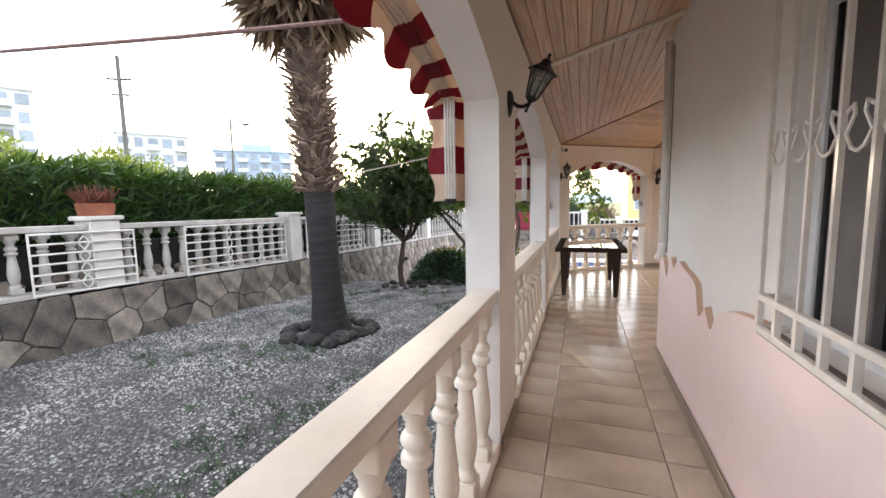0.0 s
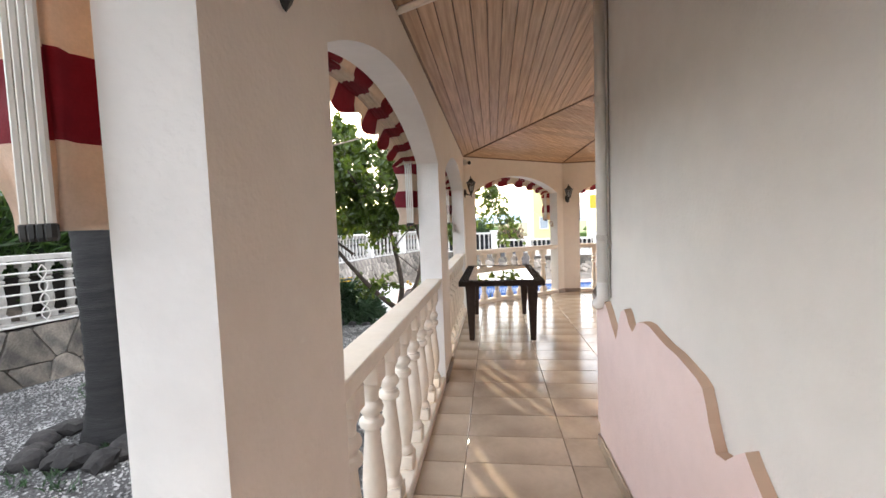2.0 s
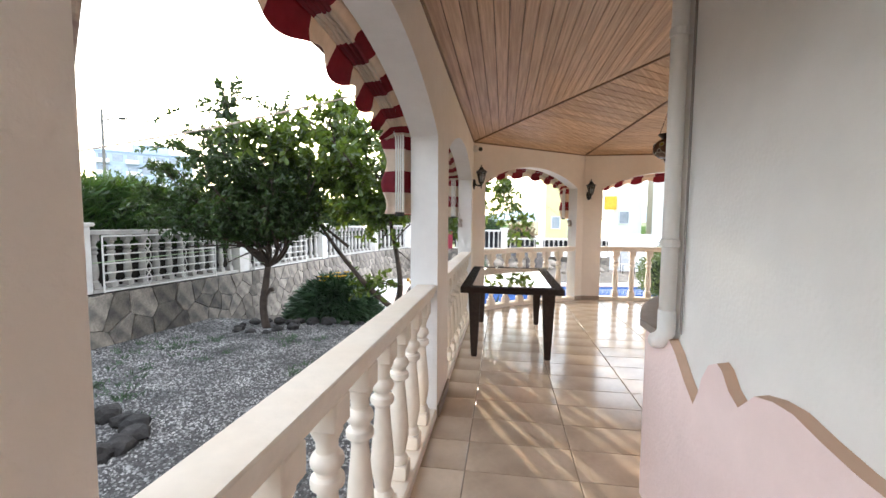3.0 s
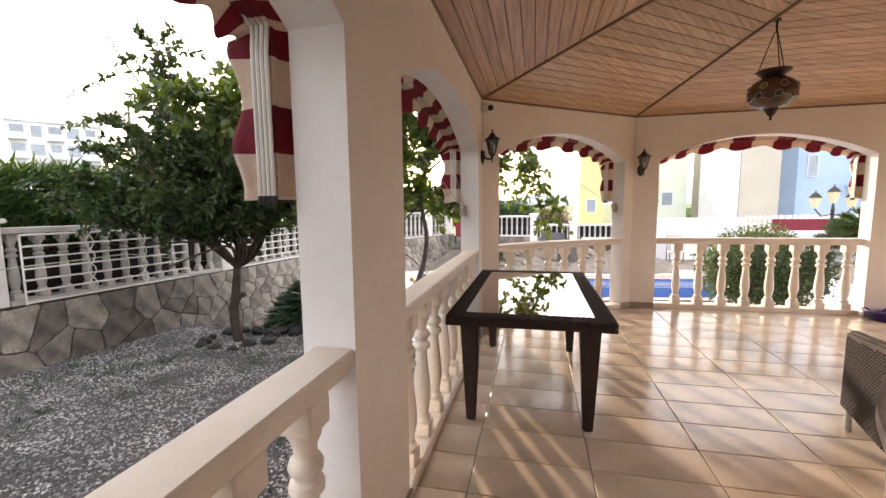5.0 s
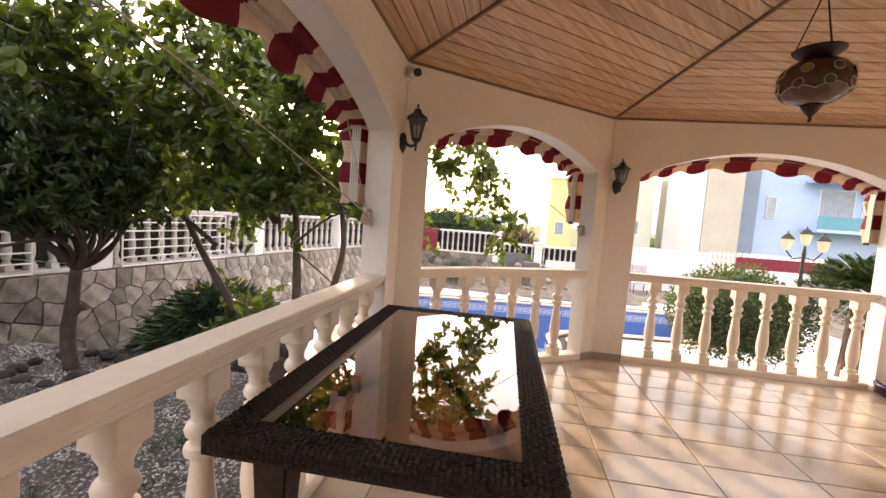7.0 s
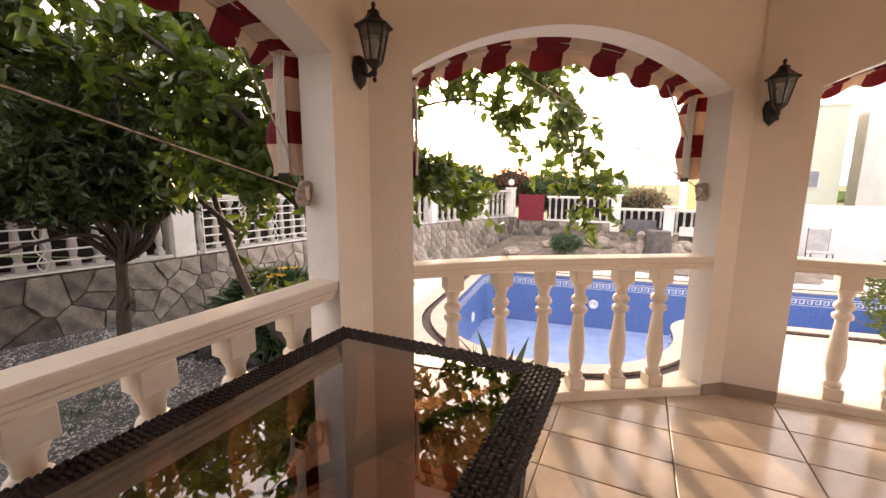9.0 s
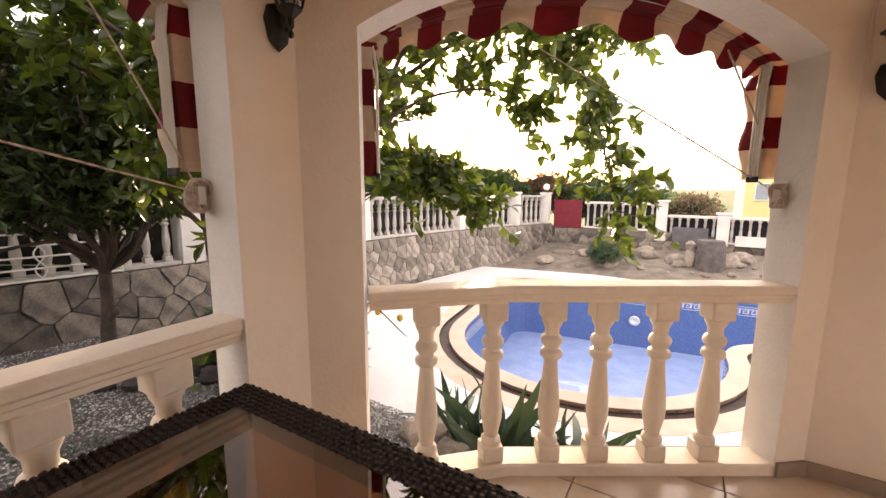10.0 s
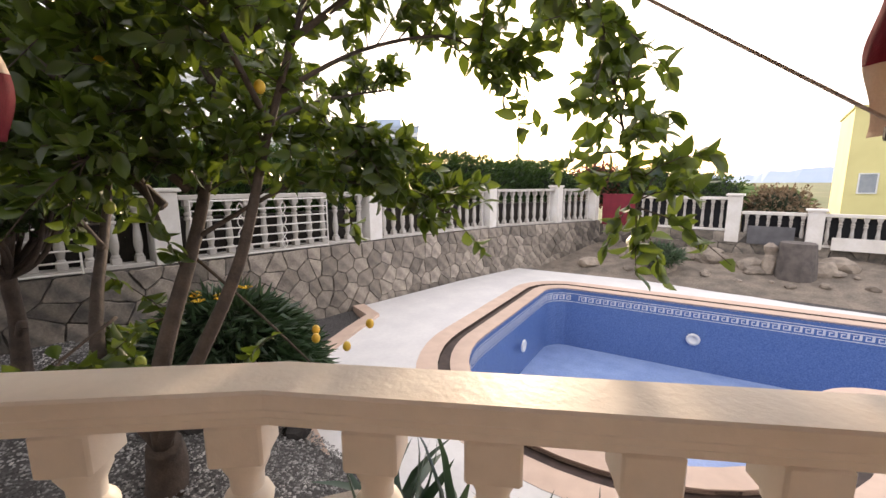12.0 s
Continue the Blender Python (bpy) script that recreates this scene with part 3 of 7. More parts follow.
def awning(a, b, inner, s0, s1, label, full=1.35):
    """A folded hood over an arch: gathered striped cloth on white hoops with a scalloped valance; full: how far the cloth stands out at the crown, as a share of its depth at the legs."""
    a, b = Vector(a), Vector(b)
    d = (b - a).normalized()
    out = Vector((-d.y, d.x))
    if out.dot(Vector(inner) - a) > 0:
        out = -out
    aw = thing("awning", label, "awning", "folded arch awnings", at=(*(a + d * (s0 + s1) / 2 + out * TH), SPRING))
    o = Vector(aw.location)
    c, h = (s0 + s1) / 2, (s1 - s0) / 2

    def path(u, grow):
        """u from 0 to 1 round the arch, grow: metres outside the opening's outline."""
        low = 1.44
        leg = SPRING - low
        arc = 2.75
        tot = 2 * leg + arc
        s = u * tot
        if s < leg:
            return c - h - grow, low + s
        if s > leg + arc:
            return c + h + grow, SPRING - (s - leg - arc)
        w = (s - leg) / arc
        th = math.pi * (1 - w)
        x = math.cos(th)
        return c + (h + grow) * (abs(x) ** 0.85) * (1 if x > 0 else -1), SPRING + (CROWN - SPRING + grow) * max(0, 1 - abs(x) ** 1.8) ** 0.8

    def P(u, grow, off, drop=0.0):
        s, z = path(u, grow)
        q = a + d * s + out * (TH + off)
        return Vector((q.x, q.y, z - drop)) - o

    def top(u):
        return max(0.0, math.sin(math.pi * max(0, min(1, (u - 0.12) / 0.76)))) ** 0.7

    # cloth from the wall out to the first hoop, ridged sleeves over four hoops, then the hanging valance
    N = 312
    stripe = N / 26
    hoops = [0.04 + 0.016 * k for k in range(4)]
    rows = [(0.05, 0.004), (0.03, 0.016), (0.012, 0.028), (-0.012, 0.038)]
    for hp in hoops:
        rows += [(-0.034, hp - 0.006), (-0.04, hp), (-0.034, hp + 0.006), (-0.02, hp + 0.008)]
    last = hoops[-1] + 0.008

    def wide(u):
        return 1 + (full - 1) * top(u)

    def sheet(nm, label, build):
        bm = bmesh.new()
        grid = [[bm.verts.new(q) for q in build(i)] for i in range(N + 1)]
        for i in range(N):
            for k in range(len(grid[0]) - 1):
                f = bm.faces.new((grid[i][k], grid[i + 1][k], grid[i + 1][k + 1], grid[i][k + 1]))
                f.material_index = int(i / stripe) % 2
                f.smooth = True
        ob = part(nm, bm, [CLOTH_RED, CLOTH_CREAM], aw, label)
        md = ob.modifiers.new("thickness", "SOLIDIFY")
        md.thickness = 0.003

    def canopy(i):
        u = i / N
        res = []
        for k, (g, off) in enumerate(rows):
            sag = 0.012 * noise.noise((i * 0.06, k * 0.8, s0)) + (0.02 * top(u) * abs(math.sin(i * 0.11)) if k in (1, 2) else 0)
            res.append(P(u, g - sag, off * wide(u) + 0.004 * noise.noise((i * 0.09, k, s0 + 4)), off * 0.12 * top(u)))
        return res

    def valance(i):
        u = i / N
        sc = 0.5 + 0.5 * math.cos(math.pi * (i / stripe - 0.5))
        w = (0.066 + 0.045 * sc) * wide(u)
        tp = top(u)
        res = []
        for k in range(6):
            f = k / 5
            flap = (0.022 * math.sin(i / stripe * math.pi + 1) + 0.02 * noise.noise((i * 0.05, f * 2, s0 + 9))) * f
            res.append(P(u, -0.024 + flap * (1 - tp), last * wide(u) + w * f * (1 - 0.72 * tp) + flap * tp, last * 0.12 * tp + w * f * 0.94 * tp))
        return res

    sheet("canopy", "gathered red and cream striped cloth", canopy)
    sheet("valance", "red and cream striped cloth with a scalloped edge", valance)
    for hp in hoops:
        bm = bmesh.new()
        tube(bm, [P(k / 60, -0.018 - 0.04 * (1 - top(k / 60)) ** 2, hp * wide(k / 60), hp * 0.12 * top(k / 60)) for k in range(61)], 0.0065, 6)
        part("hoop", bm, WHITEPAINT, aw)
    for u in (0.0, 1.0):
        for hp in hoops:
            bm = bmesh.new()
            q = P(u, -0.058, hp)
            lathe(bm, [(0.007, -0.016), (0.009, -0.01), (0.009, 0.01), (0.007, 0.012)], 8, Matrix.Translation(q))
            part("hoop_end", bm, BLACK, aw, "dark end cap")
    return aw


for y0, y1, t in ((-0.65, 1.75, "beside the palm"), (2.29, 4.67, "above the balustrade"), (5.205, 7.66, "behind the table")):
    awning((XA, -1.4), CA, (1, 0), y0 + 1.4, y1 + 1.4, "folded red and cream striped awning " + t)
awning(CA, CB, (1, 7), 0.22, 2.17, "folded red and cream striped awning over the pool view", 1.15)
awning(CB, CC, (3, 7), 0.31, 2.67, "folded red and cream striped awning over the wide arch", 1.15)

# cords and their hanks
for pts, r, nm, lb in (([(-0.48, 7.62, 1.37), (-0.53, 6.5, 1.69), (-0.57, 5.35, 1.98)], 0.0035, "cord", "thin pale cord running up to the awning"),
                       ([(-0.48, 7.62, 1.38), (-0.54, 7.5, 1.7), (-0.57, 7.38, 1.97)], 0.0035, "cord", "thin pale cord hanging from the awning"),
                       ([(1.31, 9.46, 1.35), (0.7, 9.3, 1.77), (0.1, 9.1, 2.17)], 0.004, "cord", "thin pale cord stretched across the pool arch"),
                       ([(1.31, 9.46, 1.36), (1.17, 9.42, 1.7), (1.0, 9.37, 2.09)], 0.005, "cord", "thin pale cord hanging from the awning")):
    bm = bmesh.new()
    tube(bm, pts, r, 5)
    tagged(part(nm, bm, CORD), lb, "cord", "awning cords")
bm = bmesh.new()
tube(bm, [(-0.62, 1.5, 2.33), (-2.2, 1.5, 2.45), (-5.75, 1.5, 2.76)], 0.012, 6)
tagged(part("rope", bm, mat("rope_dull", (0.16, 0.09, 0.085), 0.9, col2=(0.24, 0.15, 0.13), scale=60)), "dull red twisted rope stretched over the garden", "rope")
bm = bmesh.new()
tube(bm, [(-0.53, 2.5, 1.97), (-0.53, 2.44, 1.6), (-0.53, 2.42, 1.35), (-0.53, 2.42, 1.14), (-0.53, 2.39, 1.05), (-0.53, 2.35, 1.08), (-0.53, 2.34, 1.3)], 0.008, 6)
tagged(part("rope", bm, CORD), "pale braided rope hanging in a loop by the column", "rope")
bm = bmesh.new()
tube(bm, [(-3.0, 4.32, 1.82), (-1.8, 4.4, 2.0), (-0.58, 4.5, 2.25)], 0.006, 6)
tagged(part("rope", bm, CORD), "thin pale rope tied from the palm to the arcade", "rope")
bm = bmesh.new()
tube(bm, [(-3.0, 4.58, 1.05), (-3.5, 6.5, 1.0), (-4.02, 8.46, 0.62)], 0.004, 5)
tagged(part("washing_line", bm, mat("line_green", (0.4, 0.5, 0.3), 0.6)), "thin pale washing line over the garden", "line")


def hank(at, axis_z):
    h = thing("cord_hank", "knotted hank of pale cord on a cleat", "cord", "cord hanks", at=at)
    bm = bmesh.new()
    tube(bm, [(0.016 * math.cos(t * 0.11) + 0.012 * math.sin(t * 2.1), 0.03 * math.cos(t) + 0.01 * math.sin(t * 0.11), 0.055 * math.sin(t)) for t in [6.2832 * j / 14 for j in range(127)]], 0.006, 5)
    bmesh.ops.rotate(bm, verts=bm.verts, cent=(0, 0, 0), matrix=Matrix.Rotation(axis_z, 3, "Z"))
    part("coil", bm, CORD, h)
    bm = bmesh.new()
    box(bm, -0.02, -0.012, -0.03, 0.02, 0.012, 0.03)
    part("cleat", bm, WHITEPAINT, h)
    return h


hank((XA - TH + 0.03, 7.63, 1.36), 0.0)
d0 = (Vector(CB) - Vector(CA)).normalized()
q = Vector(CA) + d0 * 2.14 + Vector((-d0.y, d0.x)) * 0.13
hank((q.x, q.y, 1.36), 0.66)

# ---- wall lamps ----
LAMPGLASS = mat("lamp_glass", (0.55, 0.56, 0.56), 0.15, col2=(0.45, 0.46, 0.46), scale=30)
LAMPGLASS.node_tree.nodes["Principled BSDF"].inputs["Transmission Weight"].default_value = 0.8
BULB = mat("bulb", (0.8, 0.8, 0.78), 0.4)


def wall_lamp(at, rz, label, tilt=0.0):
    """A black lantern on a scrolled bracket; its back lies on the wall, the arm runs along local +x."""
    lp = thing("wall_lamp", label, "wall lamp", "black wall lanterns", at=at)
    lp.rotation_euler = (0, 0, rz)
    lp.scale = (0.84, 0.84, 0.84)
    head = pose(0.14, 0, -0.04, 0, tilt, 0) @ pose(0, 0, 0.04)
    bm = bmesh.new()
    lathe(bm, [(0.002, 0), (0.05, 0.0), (0.055, 0.01), (0.045, 0.022), (0.02, 0.035), (0.002, 0.037)], 8, pose(0, 0, 0, 0, 90, 0))
    for v in bm.verts:
        v.co.z *= 1.7 - 0.5 * max(-1, min(1, v.co.z / 0.055))
    part("wall_plate", bm, BLACK, lp)
    bm = bmesh.new()
    tube(bm, [(0.02, 0, -0.01), (0.06, 0, -0.045), (0.10, 0, -0.055), (0.14, 0, -0.04)], 0.013, 8)
    part("arm", bm, BLACK, lp)
    bm = bmesh.new()
    lathe(bm, [(0.001, -0.10), (0.009, -0.095), (0.012, -0.08), (0.006, -0.07), (0.014, -0.055), (0.014, -0.03), (0.03, -0.015), (0.045, 0.0), (0.045, 0.012)], 6, head)
    part("holder", bm, BLACK, lp)
    bm = bmesh.new()
    lathe(bm, [(0.042, 0.012), (0.078, 0.175)], 6, head, cap=False)
    part("glass", bm, LAMPGLASS, lp, "clear glass panes")
    for k in range(6):
        a = math.pi / 3 * k
        bm = bmesh.new()
        tube(bm, [head @ Vector((0.044 * math.cos(a), 0.044 * math.sin(a), 0.012)), head @ Vector((0.08 * math.cos(a), 0.08 * math.sin(a), 0.175))], 0.0055, 5)
        part("glazing_bar", bm, BLACK, lp)
    bm = bmesh.new()
    lathe(bm, [(0.085, 0.17), (0.102, 0.172), (0.102, 0.184), (0.075, 0.20), (0.045, 0.225), (0.03, 0.245), (0.035, 0.25), (0.03, 0.258), (0.012, 0.265), (0.008, 0.28), (0.014, 0.288), (0.008, 0.3), (0.001, 0.305)], 6, head)
    part("roof", bm, BLACK, lp)
    bm = bmesh.new()
    lathe(bm, [(0.012, 0.01), (0.014, 0.05), (0.024, 0.085), (0.022, 0.11), (0.008, 0.12)], 10, head)
    part("bulb", bm, BULB, lp, "white bulb", True)
    return lp


wall_lamp((XA + 0.002, 2.03, 2.02), 0.0, "black metal lantern tilted on the corridor column", 24)
e = Vector(CA) + d0 * 0.05
wall_lamp((XA + 0.01, 7.84, 1.94), -0.3, "black metal lantern in the corner above the table")
wall_lamp((CB[0] + 0.08, CB[1] - 0.003, 1.86), radians(-84), "black metal lantern between two arches")
bm = bmesh.new()
tube(bm, [(CB[0] + 0.015, CB[1] - 0.012, 1.9), (CB[0] + 0.01, CB[1] - 0.012, Z - 0.02)], 0.006, 5)
tube(bm, [(XA + 0.012, CA[1] - 0.02, 2.0), (XA + 0.012, CA[1] - 0.02, Z - 0.02)], 0.006, 5)
tagged(part("conduit", bm, RAILPAINT), "thin cream cable conduits up to the ceiling", "conduit", kind="structure")

# security camera under the ceiling corner
sc = thing("security_camera", "small white security camera with a black lens", "camera", at=(XA + 0.03, CA[1] - 0.06, Z - 0.13))
bm = bmesh.new()
box(bm, -0.03, -0.03, -0.03, 0.03, 0.03, 0.06)
soften(bm, 0.008, 2)
part("bracket", bm, WHITEPAINT, sc)
bm = bmesh.new()
lathe(bm, [(0.02, 0), (0.028, 0.01), (0.028, 0.08), (0.024, 0.085)], 12, pose(0.02, -0.01, 0.01, 100, 0, 40))
part("body", bm, WHITEPAINT, sc, "", True)
bm = bmesh.new()
lathe(bm, [(0.026, 0.08), (0.029, 0.082), (0.029, 0.1), (0.02, 0.102)], 12, pose(0.02, -0.01, 0.01, 100, 0, 40))
part("lens", bm, BLACK, sc)

# ---- hanging lantern ----
ln = thing("hanging_lantern", "brown mosaic glass lantern hanging on chains from the ceiling", "hanging lamp", at=(2.22, 7.65, 2.115))
BROWNM = mat("lantern_metal", (0.045, 0.02, 0.014), 0.4, metal=0.4, col2=(0.03, 0.014, 0.01), scale=20)
MOSAIC = mat("lantern_glass", (0.13, 0.075, 0.05), 0.2, col2=(0.08, 0.045, 0.03), scale=25)
bm = bmesh.new()
lathe(bm, [(0.002, 0.0), (0.012, 0.012), (0.008, 0.03), (0.02, 0.045), (0.03, 0.055), (0.05, 0.09), (0.055, 0.1)], 16)
part("finial", bm, BROWNM, ln, "", True)
belly = [(0.055, 0.1), (0.11, 0.118), (0.155, 0.155), (0.178, 0.205), (0.181, 0.245), (0.168, 0.29), (0.135, 0.33), (0.09, 0.355), (0.07, 0.362)]
bm = bmesh.new()
lathe(bm, belly, 24)
part("globe", bm, MOSAIC, ln, "brown glass body", True)
bm = bmesh.new()
lathe(bm, [(0.07, 0.36), (0.085, 0.375), (0.125, 0.41), (0.128, 0.418), (0.12, 0.418), (0.08, 0.385)], 20, cap=False)
part("collar", bm, BROWNM, ln, "", True)
cols = [(0.35, 0.28, 0.05), (0.1, 0.14, 0.11), (0.2, 0.09, 0.09), (0.22, 0.08, 0.04), (0.12, 0.09, 0.09)]
gm = [mat("gem_glass", c, 0.15, col2=tuple(v * 0.7 for v in c), scale=30) for c in cols]
RIM = mat("gem_rim", (0.55, 0.5, 0.42), 0.4, col2=(0.4, 0.35, 0.3), scale=40)
for k in range(16):
    a = 2 * math.pi * k / 16 + (0.2 if k % 2 else 0)
    zc, rc = ((0.195, 0.174) if k % 2 else (0.272, 0.174))
    m = Matrix.Translation((rc * math.cos(a), rc * math.sin(a), zc)) @ Matrix.Rotation(a, 4, "Z") @ Matrix.Rotation(radians(90 if k % 2 else 72), 4, "Y")
    bm = bmesh.new()
    lathe(bm, [(0.002, 0.006), (0.02, 0.006), (0.026, 0.002)], 7, m)
    part("gem", bm, gm[k % 5], ln)
    bm = bmesh.new()
    tube(bm, [m @ Vector((0.028 * math.cos(t), 0.028 * math.sin(t), 0.004)) for t in [2 * math.pi * j / 10 for j in range(11)]], 0.003, 5)
    part("gem_rim", bm, RIM, ln)
bm = bmesh.new()
tube(bm, [(0.172 * math.cos(t), 0.172 * math.sin(t), 0.155 + 0.03 * abs(math.sin(t * 3))) for t in [2 * math.pi * j / 72 for j in range(73)]], 0.004, 5)
part("wave_line", bm, RIM, ln)
hookz = (Z + (9.36 - 7.65) / (9.36 - APEX.y) * (APEX.z - Z)) - 2.115
for k in range(3):
    a = 2 * math.pi * k / 3 + 0.4
    bm = bmesh.new()
    tube(bm, [(0.115 * math.cos(a), 0.115 * math.sin(a), 0.415), (0.012 * math.cos(a), 0.012 * math.sin(a), hookz - 0.1)], 0.004, 5)
    part("chain", bm, BROWNM, ln)
bm = bmesh.new()
tube(bm, [(0, 0, hookz - 0.11), (0, 0, hookz)], 0.008, 6)
lathe(bm, [(0.03, hookz - 0.012), (0.025, hookz + 0.004)], 10)
part("hook", bm, BROWNM, ln)

# ---- table ----
TX0, TX1, TY0, TY1 = -0.292, 0.695, 5.838, 7.63
tb = thing("patio_table", "dark brown wicker patio table with a tinted glass top", "table", at=((TX0 + TX1) / 2, (TY0 + TY1) / 2, 0))
to = Vector(tb.location)
FW = 0.105
bm = bmesh.new()
for x0, y0, x1, y1 in ((TX0, TY0, TX1, TY0 + FW), (TX0, TY1 - FW, TX1, TY1), (TX0, TY0 + FW, TX0 + FW, TY1 - FW), (TX1 - FW, TY0 + FW, TX1, TY1 - FW)):
    box(bm, x0 - to.x, y0 - to.y, 0.688, x1 - to.x, y1 - to.y, 0.742)
part("apron", bm, WICKER, tb)
# woven strands over the rim
wv, wf = [], []


def strand(cx, cy, lx, ly, z):
    b0 = len(wv)
    for sx, sy, sz in ((-1, -1, 0), (1, -1, 0), (1, 1, 0), (-1, 1, 0), (-0.55, -0.55, 1), (0.55, -0.55, 1), (0.55, 0.55, 1), (-0.55, 0.55, 1)):
        wv.append((cx + sx * lx / 2 - to.x, cy + sy * ly / 2 - to.y, z + sz * 0.007))
    for f in ((4, 5, 6, 7), (0, 1, 5, 4), (1, 2, 6, 5), (2, 3, 7, 6), (3, 0, 4, 7)):
        wf.append(tuple(b0 + i for i in f))


st = 0.0175
nx, ny2 = int((TX1 - TX0) / st), int((TY1 - TY0) / st)
for i in range(nx):
    for j in range(ny2):
        x, y = TX0 + (i + 0.5) * st, TY0 + (j + 0.5) * st
        if TX0 + FW < x < TX1 - FW and TY0 + FW < y < TY1 - FW:
            continue
        strand(x, y, st * 0.92, st * 0.72, 0.742 + (0.003 if (i + j) % 2 else 0.0))
sv = len(wv)
part_w = raw("weave", wv, wf, WICKER, tb, "woven dark brown rattan strands")
wv, wf = [], []
for y, fl in ((TY0, -1), (TY1, 1)):
    for i in range(nx):
        for k in range(3):
            x = TX0 + (i + 0.5) * st - to.x
            b0 = len(wv)
            z = 0.692 + k * 0.018 + (0.004 if i % 2 else 0)
            wv.extend([(x - 0.008, y - to.y, z), (x + 0.008, y - to.y, z), (x + 0.008, y - to.y, z + 0.015), (x - 0.008, y - to.y, z + 0.015), (x, y - to.y + fl * 0.007, z + 0.007)])
            wf.extend([(b0, b0 + 1, b0 + 4), (b0 + 1, b0 + 2, b0 + 4), (b0 + 2, b0 + 3, b0 + 4), (b0 + 3, b0, b0 + 4)])
for x, fl in ((TX0, -1), (TX1, 1)):
    for j in range(ny2):
        for k in range(3):
            y = TY0 + (j + 0.5) * st - to.y
            b0 = len(wv)
            z = 0.692 + k * 0.018 + (0.004 if j % 2 else 0)
            wv.extend([(x - to.x, y - 0.008, z), (x - to.x, y + 0.008, z), (x - to.x, y + 0.008, z + 0.015), (x - to.x, y - 0.008, z + 0.015), (x - to.x + fl * 0.007, y, z + 0.007)])
            wf.extend([(b0, b0 + 1, b0 + 4), (b0 + 1, b0 + 2, b0 + 4), (b0 + 2, b0 + 3, b0 + 4), (b0 + 3, b0, b0 + 4)])
raw("edge_weave", wv, wf, WICKER, tb, "woven dark brown rattan edge")
TGLASS = bpy.data.materials.new("tinted_glass")
TGLASS.use_nodes = True
tn = TGLASS.node_tree
pb = tn.nodes["Principled BSDF"]
pb.inputs["Base Color"].default_value = (0.21, 0.09, 0.038, 1)
pb.inputs["Roughness"].default_value = 0.015
pb.inputs["Transmission Weight"].default_value = 1.0
pb.inputs["IOR"].default_value = 1.55
pb.inputs["Coat Weight"].default_value = 1.0
pb.inputs["Coat IOR"].default_value = 1.7
pb.inputs["Coat Roughness"].default_value = 0.01
bm = bmesh.new()
box(bm, TX0 + FW + 0.002 - to.x, TY0 + FW + 0.002 - to.y, 0.739, TX1 - FW - 0.002 - to.x, TY1 - FW - 0.002 - to.y, 0.747)
part("glass_top", bm, TGLASS, tb, "brown tinted glass")
bm = bmesh.new()
tube(bm, [(TX0 + FW - to.x, TY0 + FW - to.y, 0.715), (TX1 - FW - to.x, TY1 - FW - to.y, 0.715)], 0.022, 4)
part("brace", bm, WICKER, tb)
bm = bmesh.new()
tube(bm, [(TX1 - FW - to.x, TY0 + FW - to.y, 0.708), (TX0 + FW - to.x, TY1 - FW - to.y, 0.708)], 0.022, 4)
part("brace", bm, WICKER, tb)
for x, sx in ((TX0 + 0.125, 1), (TX1 - 0.125, -1)):
    for y, sy in ((TY0 + 0.19, 1), (TY1 - 0.19, -1)):
        bm = bmesh.new()
        r = 0.062
        lo = [bm.verts.new((x - to.x + a * 0.03, y - to.y + b * 0.03, 0.0)) for a, b in ((-1, -1), (1, -1), (1, 1), (-1, 1))]
        hi = [bm.verts.new((x - to.x + a * r, y - to.y + b * r, 0.69)) for a, b in ((-1, -1), (1, -1), (1, 1), (-1, 1))]
        bm.faces.new(lo[::-1]), bm.faces.new(hi)
        for k in range(4):
            bm.faces.new((lo[k], lo[(k + 1) % 4], hi[(k + 1) % 4], hi[k]))
        soften(bm, 0.008, 2)
        part("leg", bm, WICKER, tb)

# ---- wicker armchair ----
ch = thing("armchair", "dark brown wicker armchair with metal feet", "chair", at=(2.37, 6.05, 0))
ch.rotation_euler = (0, 0, radians(-15))
CHROME = mat("foot_metal", (0.5, 0.5, 0.5), 0.3, metal=1.0, col2=(0.4, 0.4, 0.4), scale=20)
bm = bmesh.new()
box(bm, -0.27, -0.28, 0.3, 0.27, 0.28, 0.42)
soften(bm, 0.02, 2)
part("seat", bm, WICKER, ch)
bm = bmesh.new()
box(bm, -0.27, -0.33, 0.12, 0.27, -0.27, 0.86)
for v in bm.verts:
    if v.co.z > 0.5:
        v.co.y -= 0.09
soften(bm, 0.015, 2)
part("backrest", bm, WICKER, ch)
